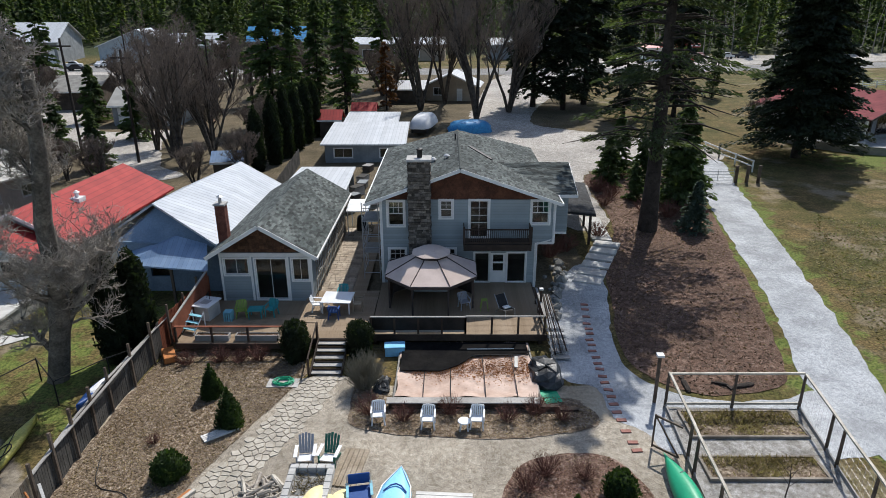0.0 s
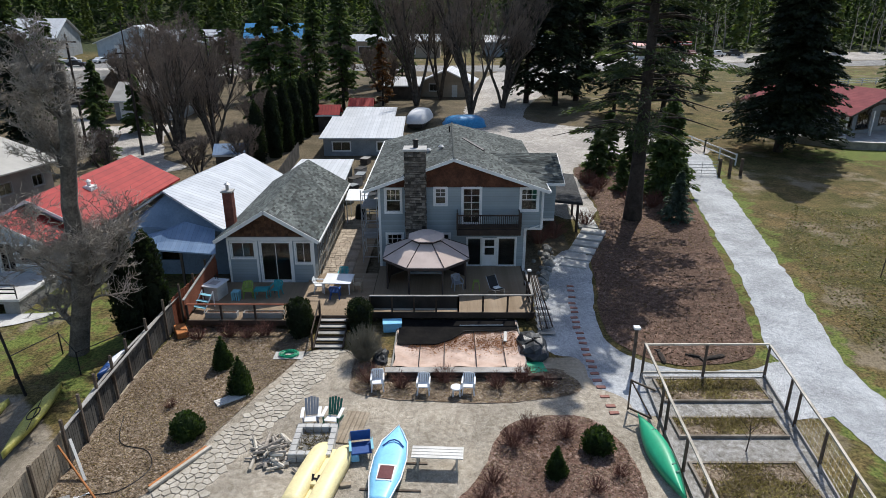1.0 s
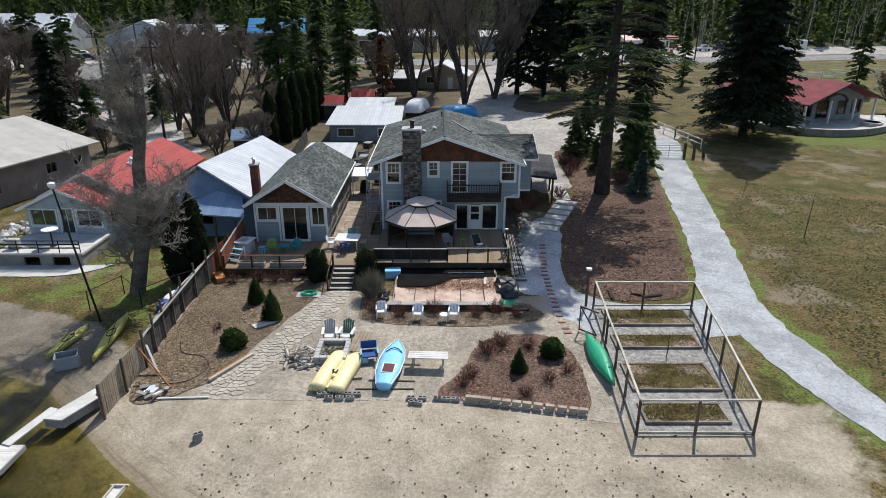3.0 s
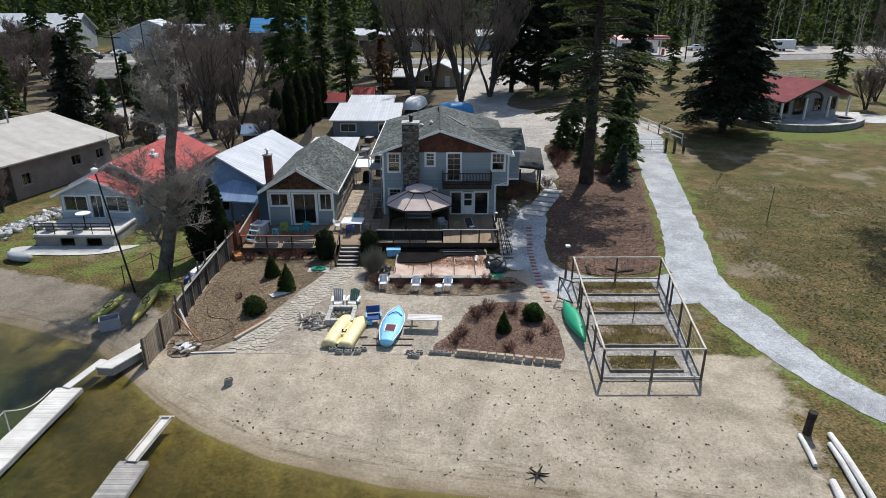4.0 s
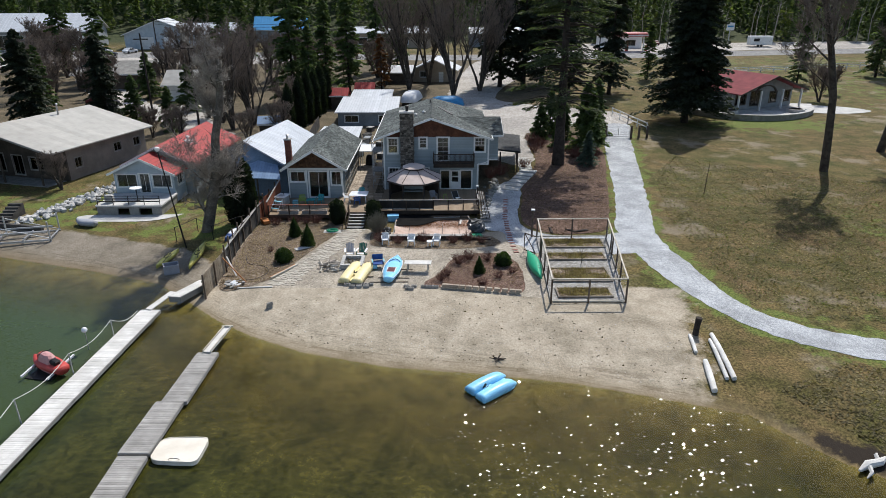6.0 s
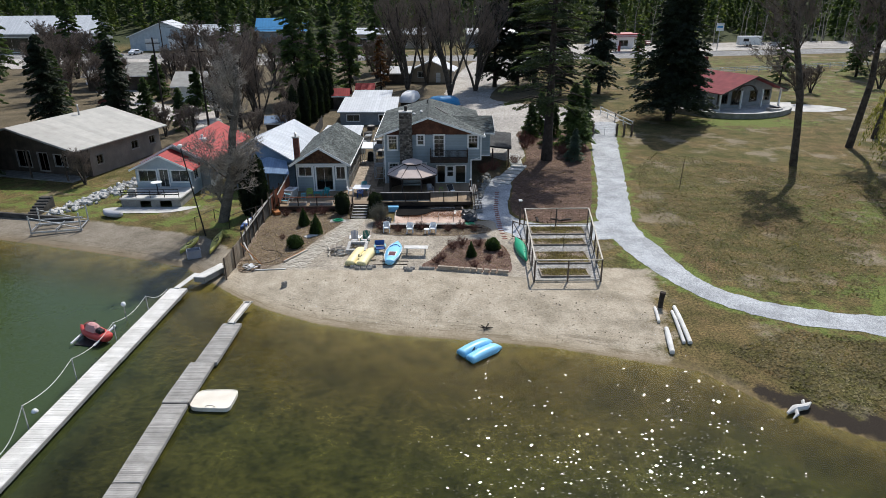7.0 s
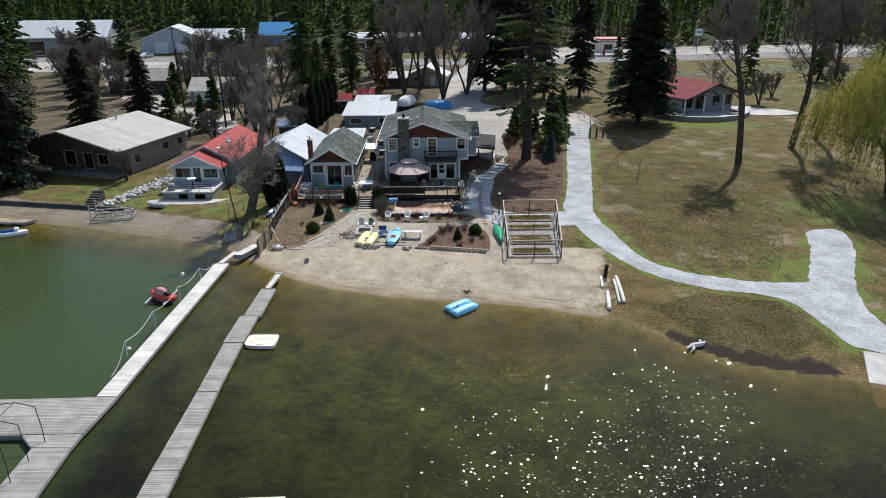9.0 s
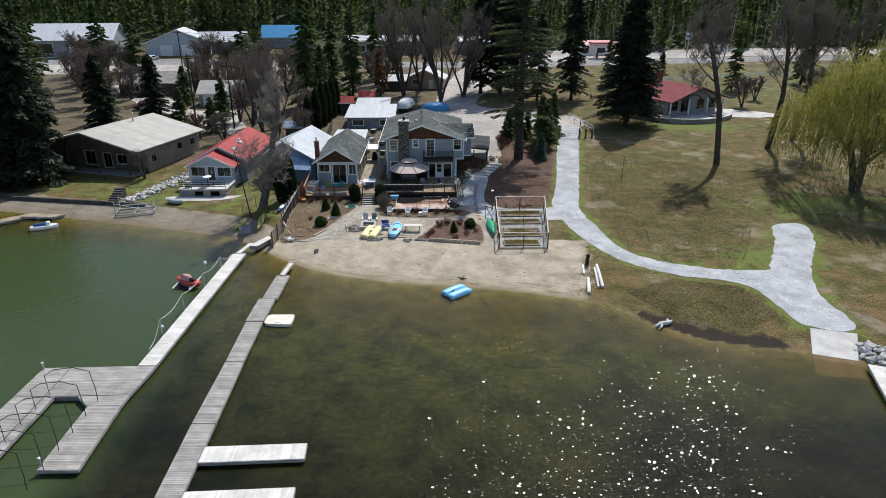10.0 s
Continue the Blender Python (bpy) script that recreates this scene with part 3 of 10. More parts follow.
    nt.links.new(mathn(nt, "MULTIPLY", sx.outputs[0], 0.16), cx.inputs[0])
    nt.links.new(mathn(nt, "MULTIPLY", ao.outputs["Fac"], 1.5), cx.inputs[1])
    drift = ramp(nt, noise_node(nt, cx.outputs[0], 1.3, 7, 0.72), [(0.40, (0.62, 0.60, 0.57)), (0.47, (0.96, 0.96, 0.95)), (0.60, (1.05, 1.05, 1.04))])
    near_lake = ramp(nt, mathn(nt, "DIVIDE", ao.outputs["Fac"], 10.0), [(0.10, (1, 1, 1)), (0.34, (0.1, 0.1, 0.1))])
    sandc = mixed(nt, near_lake, sandc, mixed(nt, 1.0, sandc, drift, "MULTIPLY"))
    sandc = mixed(nt, 1.0, sandc, ramp(nt, n4, [(0.36, (0.8, 0.79, 0.78)), (0.5, (1, 1, 1)), (0.66, (1.1, 1.1, 1.1))]), "MULTIPLY")
    # sand is multiplied darker west of about x = -14.5
    ag = nt.nodes.new("ShaderNodeAttribute")
    ag.attribute_name = "west_sand_tone"
    sandc = mixed(nt, ag.outputs["Fac"], sandc, mixed(nt, 1.0, sandc, (0.56, 0.56, 0.57), "MULTIPLY"))
    c = mixed(nt, edged(sp.outputs[0], noise_node(nt, co, 0.6, 7, 0.7), 1.3), c, sandc)
    af = nt.nodes.new("ShaderNodeAttribute")
    af.attribute_name = "wooded"
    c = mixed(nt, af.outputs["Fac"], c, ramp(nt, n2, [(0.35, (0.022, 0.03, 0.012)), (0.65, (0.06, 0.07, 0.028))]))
    c = mixed(nt, mathn(nt, "MULTIPLY", aw.outputs["Fac"], 0.65), c, (0.17, 0.125, 0.07))
    c = mixed(nt, edged(am.outputs["Fac"], noise_node(nt, co, 0.8, 7, 0.7), 1.6), c, (0.03, 0.023, 0.017))
    bed = ramp(nt, at.outputs["Alpha"], [(0.0, (0.25, 0.185, 0.10)), (0.10, (0.14, 0.108, 0.045)), (0.28, (0.066, 0.064, 0.021)), (0.6, (0.042, 0.05, 0.016)), (1.0, (0.024, 0.027, 0.011))])
    weeds = ramp(nt, noise_node(nt, co, 0.7, 7, 0.7), [(0.4, (0.6, 0.62, 0.58)), (0.6, (1.12, 1.12, 1.08))])
    agx = nt.nodes.new('ShaderNodeAttribute')
    agx.attribute_name = 'silt'
    bed = mixed(nt, agx.outputs['Fac'], bed, (0.11, 0.145, 0.06))
    bed = mixed(nt, 1.0, bed, weeds, "MULTIPLY")
    bed = mixed(nt, 1.0, bed, ramp(nt, n3, [(0.38, (0.62, 0.64, 0.6)), (0.62, (1.15, 1.13, 1.1))]), "MULTIPLY")
    under = ramp(nt, at.outputs["Alpha"], [(0.0, (0, 0, 0)), (0.012, (1, 1, 1))])
    c = mixed(nt, under, c, bed)
    nt.links.new(c, bs.inputs["Base Color"])
    bs.inputs["Roughness"].default_value = 0.95
    bs.inputs["Specular IOR Level"].default_value = 0.15
    bumped(nt, bs, mathn(nt, "ADD", n3, n4), 0.5, 0.06)
    me.materials.append(m)
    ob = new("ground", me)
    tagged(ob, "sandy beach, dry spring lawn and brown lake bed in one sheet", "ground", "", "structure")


build_ground()


def granular(name, c1, c2, c3, big=0.5, mid=5.0, fine=30.0, bump=0.5):
    m, nt, bs = nodes_of(name)
    co = coords(nt)
    a, b, f = noise_node(nt, co, big, 5), noise_node(nt, co, mid, 5, 0.7), noise_node(nt, co, fine, 3, 0.7)
    c = ramp(nt, b, [(0.36, c1), (0.5, c2), (0.64, c3)])
    c = mixed(nt, 1.0, c, ramp(nt, a, [(0.38, (0.76,) * 3), (0.62, (1.08,) * 3)]), "MULTIPLY")
    c = mixed(nt, 1.0, c, ramp(nt, f, [(0.38, (0.5,) * 3), (0.62, (1.28,) * 3)]), "MULTIPLY")
    nt.links.new(c, bs.inputs["Base Color"])
    bs.inputs["Roughness"].default_value = 0.95
    bs.inputs["Specular IOR Level"].default_value = 0.2
    bumped(nt, bs, mathn(nt, "ADD", b, f), bump, 0.04)
    return m


M_PATH = granular("crushed_grey_rock", (0.34, 0.355, 0.37), (0.425, 0.44, 0.455), (0.51, 0.525, 0.535))
M_PENFLOOR = granular("trodden_grey_gravel", (0.20, 0.185, 0.16), (0.31, 0.295, 0.27), (0.43, 0.42, 0.40), 0.9, 4.0)
M_YARD = granular("tan_pea_gravel", (0.28, 0.24, 0.185), (0.375, 0.33, 0.265), (0.47, 0.42, 0.345))
M_BED = granular("leaf_litter_and_bark", (0.10, 0.068, 0.045), (0.22, 0.165, 0.115), (0.38, 0.315, 0.24), 0.4, 6.0, 18.0, 0.9)
M_BEDRED = granular("reddish_bark_mulch", (0.10, 0.055, 0.04), (0.19, 0.115, 0.085), (0.32, 0.235, 0.19), 0.4, 6.0, 18.0, 0.9)
M_MULCH = granular("brown_bark_mulch", (0.085, 0.05, 0.035), (0.14, 0.085, 0.06), (0.22, 0.15, 0.115), 0.3, 4.0, 18.0, 0.8)
M_ROAD = granular("worn_asphalt", (0.20, 0.195, 0.19), (0.25, 0.245, 0.235), (0.30, 0.29, 0.28))
M_DUST = granular("pale_dusty_gravel", (0.34, 0.31, 0.275), (0.42, 0.39, 0.35), (0.50, 0.47, 0.43), 0.15, 2.0, 20.0)
patch("gravel_yard", YARD_OUT, 0.012, M_YARD, 0.8, 0.06, "tan pea gravel yard before the decks", "gravel yard", 1)
patch("gravel_apron", GRAVEL_OUT, 0.02, M_PATH, 0.8, 0.08, "pale crushed rock apron beside the deck", "gravel path", 2)
patch("gravel_path", PATH_OUT, 0.03, M_PATH, 0.9, 0.11, "pale grey crushed rock path across the lawn", "path", 3)
patch("planting_bed", BED_LEFT, 0.035, M_BED, 0.7, 0.05, "leaf-littered planting bed along the board fence", "garden bed", 4)
patch("planting_bed", BED_ISLAND, 0.04, M_BEDRED, 0.6, 0.04, "rounded bark-mulched bed behind a low block wall", "garden bed", 5)
patch("planting_bed", BED_IVY, 0.04, M_BED, 0.6, 0.04, "narrow shrub bed below the covered pool", "garden bed", 6)
patch("mulch_bed", MULCH, 0.035, M_MULCH, 0.9, 0.06, "brown bark mulch under the tall pine", "garden bed", 7)
patch("driveway", DRIVE, 0.025, M_DUST, 1.5, 0.2, "pale dusty gravel driveway behind the house", "driveway", 8)
patch("driveway", DRIVE_LEFT, 0.025, M_DUST, 2.0, 0.2, "pale gravel lane to the double garage", "driveway", 9)
patch("road", ROAD, 0.04, M_ROAD, 6.0, 0.1, "worn grey asphalt highway", "road", 10, smooth_edge=False)
patch("parking_lot", LOT, 0.05, M_DUST, 5.0, 0.2, "pale gravel lot beside the fuel station", "parking lot", 11)
patch("parking_lot", LOT_LEFT, 0.05, M_DUST, 5.0, 0.2, "pale gravel lot along the highway", "parking lot", 12)

def lake_water():
    """Water with a suspended murk that thickens away from the bank, under a rippled glossy face."""
    m = bpy.data.materials.new("murky_lake_water")
    m.use_nodes = True
    nt = m.node_tree
    nt.nodes.remove(nt.nodes["Principled BSDF"])
    co = coords(nt)
    tr = nt.nodes.new("ShaderNodeBsdfTransparent")
    tr.inputs[0].default_value = (0.80, 0.83, 0.60, 1)
    at = nt.nodes.new("ShaderNodeAttribute")
    at.attribute_name = "lake"
    sp = nt.nodes.new("ShaderNodeSeparateColor")
    nt.links.new(at.outputs["Color"], sp.inputs[0])
    df = nt.nodes.new("ShaderNodeBsdfDiffuse")
    body = ramp(nt, sp.outputs[1], [(0.0, (0.085, 0.064, 0.018)), (0.3, (0.044, 0.047, 0.011)), (0.8, (0.013, 0.014, 0.006))])
    body = mixed(nt, sp.outputs[2], body, (0.042, 0.062, 0.024))
    weed = ramp(nt, noise_node(nt, co, 0.3, 7, 0.72), [(0.38, (0.5, 0.53, 0.5)), (0.6, (1.3, 1.22, 1.15))])
    body = mixed(nt, mathn(nt, "SUBTRACT", 1.0, sp.outputs[2]), body, mixed(nt, 1.0, body, weed, "MULTIPLY"))
    fine = ramp(nt, noise_node(nt, co, 2.6, 6, 0.75), [(0.38, (0.6, 0.62, 0.6)), (0.62, (1.35, 1.3, 1.25))])
    body = mixed(nt, mathn(nt, "SUBTRACT", 1.0, sp.outputs[2]), body, mixed(nt, 1.0, body, fine, "MULTIPLY"))
    nt.links.new(body, df.inputs[0])
    deep = nt.nodes.new("ShaderNodeMixShader")
    nt.links.new(sp.outputs[0], deep.inputs[0])
    nt.links.new(tr.outputs[0], deep.inputs[1])
    nt.links.new(df.outputs[0], deep.inputs[2])
    # ripples: a slow swell, and small facets of which a few meet the sun
    total = None
    for sc, amt in ((1.6, 0.006), (0.35, 0.03)):
        n = mathn(nt, "MULTIPLY", noise_node(nt, co, sc, 2, 0.5), amt)
        total = n if total is None else mathn(nt, "ADD", total, n)
    b = nt.nodes.new("ShaderNodeBump")
    b.inputs["Strength"].default_value = 1.0
    b.inputs["Distance"].default_value = 1.0
    nt.links.new(total, b.inputs["Height"])
    st = nt.nodes.new("ShaderNodeMapping")
    st.inputs["Scale"].default_value = (10.0, 16.0, 1.0)
    nt.links.new(co, st.inputs["Vector"])
    vo = nt.nodes.new("ShaderNodeTexVoronoi")
    vo.inputs["Scale"].default_value = 1.0
    nt.links.new(st.outputs[0], vo.inputs["Vector"])
    off = nt.nodes.new("ShaderNodeVectorMath")
    off.operation = "SUBTRACT"
    nt.links.new(vo.outputs["Color"], off.inputs[0])
    off.inputs[1].default_value = (0.5, 0.5, 0.5)
    size = nt.nodes.new("ShaderNodeVectorMath")
    size.operation = "SCALE"
    nt.links.new(off.outputs[0], size.inputs[0])
    wn_ = nt.nodes.new("ShaderNodeTexWhiteNoise")
    nt.links.new(vo.outputs["Color"], wn_.inputs["Vector"])
    nt.links.new(mathn(nt, "MULTIPLY", mathn(nt, "POWER", wn_.outputs["Value"], 0.7), 0.38), size.inputs["Scale"])
    flat = nt.nodes.new("ShaderNodeVectorMath")
    flat.operation = "MULTIPLY"
    nt.links.new(size.outputs[0], flat.inputs[0])
    flat.inputs[1].default_value = (1, 1, 0)
    ad = nt.nodes.new("ShaderNodeVectorMath")
    ad.operation = "ADD"
    nt.links.new(flat.outputs[0], ad.inputs[0])
    nt.links.new(b.outputs[0], ad.inputs[1])
    nm = nt.nodes.new("ShaderNodeVectorMath")
    nm.operation = "NORMALIZE"
    nt.links.new(ad.outputs[0], nm.inputs[0])
    gl = nt.nodes.new("ShaderNodeBsdfGlossy")
    gl.inputs["Roughness"].default_value = 0.06
    gl.inputs["Color"].default_value = (1, 1, 1, 1)
    nt.links.new(nm.outputs[0], gl.inputs["Normal"])
    fr = nt.nodes.new("ShaderNodeFresnel")
    fr.inputs["IOR"].default_value = 1.2
    nt.links.new(b.outputs[0], fr.inputs["Normal"])
    mx = nt.nodes.new("ShaderNodeMixShader")
    nt.links.new(fr.outputs[0], mx.inputs[0])
    nt.links.new(deep.outputs[0], mx.inputs[1])
    nt.links.new(gl.outputs[0], mx.inputs[2])
    nt.links.new(mx.outputs[0], nt.nodes["Material Output"].inputs[0])
    return m


def build_water():
    xs = np.unique(np.concatenate([np.arange(-80, 72, 1.0), [-1500, -500, -200, -120, 100, 200, 600, 1500]]))
    ys = np.unique(np.concatenate([np.arange(-60, 32, 1.0), [-1500, -600, -200, -100, 60, 120]]))
    X, Y = np.meshgrid(xs, ys)
    nx, ny = len(xs), len(ys)
    idx = np.arange(nx * ny).reshape(ny, nx)
    faces = np.stack([idx[:-1, :-1], idx[:-1, 1:], idx[1:, 1:], idx[1:, :-1]], -1).reshape(-1, 4)
    ob = raw_part("water", np.stack([X, Y, X * 0], -1).reshape(-1, 3), faces.tolist(), lake_water())
    x, y = X.ravel(), Y.ravel()
    off = shore(x) - y
    west = np.clip((-16 - x) / 4, 0, 1) * np.clip((off - 1) / 7, 0, 1)
    murk = np.clip((off - 0.5) / 9, 0, 0.86) * (1 - west) + west * np.clip((off - 0.5) / 6, 0, 0.93)
    deep = np.clip((off - 2) / 34 * (1 + 1.9 * np.clip((x - 10) / 16, 0, 1.4)), 0, 1)
    col = ob.data.color_attributes.new("lake", "FLOAT_COLOR", "POINT")
    col.data.foreach_set("color", np.stack([murk, deep, west, np.ones_like(x)], -1).astype(np.float32).ravel())
    tagged(ob, "calm green-brown lake water, clear at the edge", "water", "", "structure")


build_water()
# ---- main house ----
def gable_prism(bm, x0, x1, xr, z0, zr, y0, y1):
    """Triangular wall between the eaves and the ridge."""
    a = [bm.verts.new((x, y0, z)) for x, z in ((x0, z0), (x1, z0), (xr, zr))]
    b = [bm.verts.new((x, y1, z)) for x, z in ((x0, z0), (x1, z0), (xr, zr))]
    bm.faces.new(a)
    bm.faces.new(b[::-1])
    for i in range(3):
        bm.faces.new((a[i], b[i], b[(i + 1) % 3], a[(i + 1) % 3]))
    return bm


def shell(parent, x0, x1, y0, y1, z0, z1, wall_mat, front=(), right=(), left=(), t=0.2, name="wall"):
    """Four walls with openings, a floor and a ceiling plate inside."""
    part(name, wall_panel(B(), x0, x1, z0, z1, y0, y0 + t, front), wall_mat, parent)
    part(name, wall_panel(B(), x0, x1, z0, z1, y1 - t, y1), wall_mat, parent)
    part(name, wall_panel(B(), y0 + t, y1 - t, z0, z1, x0, x0 + t, left, "y"), wall_mat, parent)
    part(name, wall_panel(B(), y0 + t, y1 - t, z0, z1, x1 - t, x1, right, "y"), wall_mat, parent)


def fascia(bm, p, q, h=0.2, t=0.04):
    beam(bm, p, q, t, h)


def railing(parent, p, q, z0, z1, post_mat, rail_mat, spacing=1.7, mid=(), post=0.1, infill=None, skip_ends=False, rail_w=0.12):
    """Posts, a cap rail and lower rails along a deck's edge."""
    p, q = Vector((*p, 0)), Vector((*q, 0))
    n = max(1, round((q - p).length / spacing))
    for i in range(n + 1):
        if skip_ends and i in (0, n):
            continue
        c = p.lerp(q, i / n)
        part("post", box(B(), c.x - post / 2, c.x + post / 2, c.y - post / 2, c.y + post / 2, z0, z1), post_mat, parent)
    up = Vector((0, 0, 1))
    part("cap_rail", beam(B(), p + up * (z1 + 0.025), q + up * (z1 + 0.025), rail_w, 0.05), rail_mat, parent)
    for z in mid:
        part("rail", beam(B(), p + up * z, q + up * z, 0.04, 0.09), rail_mat, parent)
    if infill:
        za, zb, step, m = infill
        k = max(1, int((q - p).length / step))
        bm = B()
        for i in range(1, k):
            c = p.lerp(q, i / k)
            box(bm, c.x - 0.018, c.x + 0.018, c.y - 0.018, c.y + 0.018, za, zb)
        part("balusters", bm, m, parent)


FY = 34.6
house = thing("house", (1.2, 42, 1.1), 0, "two-storey blue-grey sided house with grey shingle roof", "house", world_coords=True)
LOWER = [(-3.52, -2.57, 2.5, 3.5), (-0.45, 0.46, 2.5, 3.5), (1.66, 4.79, 1.3, 3.24)]
UPPER = [(-3.54, -2.62, 5.02, 6.5), (-0.42, 0.27, 5.52, 6.55), (1.36, 2.44, 4.25, 6.55), (5.05, 6.06, 5.14, 6.52)]
part("lower_wall", wall_panel(B(), -4.02, 5.42, 0.6, 3.95, FY, FY + 0.2, LOWER), M_SIDING, house)
part("upper_wall", wall_panel(B(), -4.02, 6.45, 3.95, 6.62, FY, FY + 0.2, UPPER), M_SIDING, house)
part("side_wall", wall_panel(B(), FY + 0.2, 49.2, 0.6, 6.62, -4.02, -3.82, along="y"), M_SIDING, house)
part("side_wall", wall_panel(B(), FY + 0.2, 49.2, 0.6, 3.95, 5.22, 5.42, along="y"), M_SIDING, house)
part("side_wall", wall_panel(B(), FY + 0.2, 49.2, 3.95, 6.62, 6.25, 6.45, along="y"), M_SIDING, house)
part("back_wall", box(B(), -3.82, 6.25, 49.0, 49.2, 0.6, 6.62), M_SIDING, house)
part("jetty_soffit", box(B(), 5.42, 6.45, FY, 49.0, 3.8, 3.945), M_WHITE, house)
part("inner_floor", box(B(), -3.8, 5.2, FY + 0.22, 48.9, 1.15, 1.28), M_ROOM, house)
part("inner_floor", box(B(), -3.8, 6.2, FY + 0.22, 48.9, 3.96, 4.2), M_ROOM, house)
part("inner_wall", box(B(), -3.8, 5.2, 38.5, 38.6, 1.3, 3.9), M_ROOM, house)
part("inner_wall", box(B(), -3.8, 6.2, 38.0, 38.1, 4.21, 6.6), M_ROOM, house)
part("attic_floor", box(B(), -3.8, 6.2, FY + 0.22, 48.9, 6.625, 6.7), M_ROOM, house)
RX, RZ, EL, ER, EZ = 0.75, 8.6, -4.85, 6.75, 6.55
YF, YB, YRE = 34.05, 49.8, 46.6
part("gable", gable_prism(B(), -4.02, 6.45, RX, 6.63, 8.42, FY + 0.02, FY + 0.18), M_SHINGLE_WOOD, house, "dark brown wood gable panel")
roof = part("roof", slab(slab(B(), [(EL, YF, EZ), (RX, YF, RZ), (RX, YRE, RZ), (EL, YB, EZ)], 0.16), [(ER, YF, EZ), (ER, YB, EZ), (RX, YRE, RZ), (RX, YF, RZ)], 0.16), M_ASPHALT_SH, house)
part("roof", slab(B(), [(EL, YB, EZ), (RX, YRE, RZ), (ER, YB, EZ)], 0.14), M_ASPHALT_SH, house)
bm = B()
shingles(bm, (EL, YF, EZ), (EL, YB, EZ), (RX, YRE, RZ), (RX, YF, RZ), seed=1)
shingles(bm, (ER, YF, EZ), (ER, YB, EZ), (RX, YRE, RZ), (RX, YF, RZ), seed=2)
tagged(part("shingles", bm, M_ASPHALT_SH, house), kind="stuff")
part("ridge_cap", tube(B(), [(RX, YF, RZ + 0.0), (RX, YRE, RZ + 0.0)], 0.07, 6), M_ASPHALT_SH, house)
bm = B()
fascia(bm, (EL, YF - 0.02, EZ - 0.09), (RX, YF - 0.02, RZ - 0.09))
fascia(bm, (ER, YF - 0.02, EZ - 0.09), (RX, YF - 0.02, RZ - 0.09))
part("rake_board", bm, M_WHITE, house, "white painted rake board")
part("gutter", beam(B(), (EL - 0.04, YF, EZ - 0.08), (EL - 0.04, YB, EZ - 0.08), 0.12, 0.12), M_WHITE, house)
part("gutter", beam(B(), (ER + 0.04, 36.3, EZ - 0.08), (ER + 0.04, YF, EZ - 0.08), 0.12, 0.12), M_WHITE, house)
bm = B()
box(bm, -4.06, -3.9, FY - 0.03, FY, 0.8, 6.6)
part("corner_board", bm, M_WHITE, house)
part("corner_board", box(B(), 6.33, 6.49, FY - 0.03, FY, 3.9, 6.6), M_WHITE, house)
part("corner_board", box(B(), 5.3, 5.46, FY - 0.03, FY, 0.8, 3.9), M_WHITE, house)
part("downpipe", tube(B(), [(6.4, FY - 0.08, 6.45), (6.4, FY - 0.08, 4.25), (6.2, FY - 0.08, 4.1), (5.55, FY - 0.08, 3.9), (5.42, FY - 0.08, 3.75), (5.42, FY - 0.08, 1.4)], 0.045, 8), M_WHITE, house)
# windows and doors
window(house, *UPPER[0], FY, bars=(3, 2), split=5.75)
window(house, *UPPER[1], FY, bars=(2, 2), split=6.0)
window(house, *UPPER[3], FY, bars=(3, 2), split=5.8)
window(house, *LOWER[0], FY, bars=(3, 3))
window(house, *LOWER[1], FY, bars=(3, 3))
window(house, *UPPER[2], FY, bars=(2, 5), name="balcony_door")
window(house, 1.66, 2.56, 1.3, 3.24, FY, bars=(1, 1), name="patio_door", trim=0.08)
window(house, 3.66, 4.79, 1.3, 3.24, FY, bars=(1, 1), name="patio_door", trim=0.08)
bm = B()
box(bm, 2.64, 3.58, FY + 0.02, FY + 0.1, 1.3, 2.05)
for a, b, c, d in ((2.64, 2.8, 2.05, 3.24), (3.42, 3.58, 2.05, 3.24), (2.8, 3.42, 3.12, 3.24), (2.8, 3.42, 2.55, 2.65)):
    box(bm, a, b, FY + 0.02, FY + 0.1, c, d)
door = part("front_door", bm, M_WHITE, house, "white half-glazed door")
part("pane", box(B(), 2.8, 3.42, FY + 0.05, FY + 0.06, 2.05, 3.12), M_GLASS, door)
part("door_handle", tube(B(), [(2.71, FY - 0.02, 2.2), (2.71, FY - 0.07, 2.2), (2.8, FY - 0.07, 2.2)], 0.015, 6), M_STEEL, door)
# chimney of ledge stone
rng = random.Random(5)
part("chimney_core", box(B(), -2.24, -1.04, 33.92, 34.95, 0.7, 9.05), M_STONE, house)
bm = B()
z = 0.75
while z < 9.0:
    h = rng.uniform(0.1, 0.24)
    for face in ("f", "l", "r"):
        u, end = (-2.27, -1.01) if face == "f" else (33.92, 34.9)
        while u < end - 0.05:
            w = min(rng.uniform(0.12, 0.42), end - u)
            o = rng.uniform(0.02, 0.1)
            zz = min(z + h * rng.uniform(0.8, 1.0) - 0.02, 9.03)
            if face == "f":
                box(bm, u, u + w - 0.012, 33.92 - o, 33.93, z, zz)
            elif face == "l":
                box(bm, -2.24 - o, -2.23, u, u + w - 0.012, z, zz)
            else:
                box(bm, -1.05, -1.04 + o, u, u + w - 0.012, z, zz)
            u += w
    z += h
tagged(part("ledge_stonework", bm, M_STONE, house, "grey and brown ledge stone"), kind="stuff")
part("chimney_cap", box(B(), -2.36, -0.92, 33.82, 35.05, 9.05, 9.2, None, 0.03), M_CONC, house)
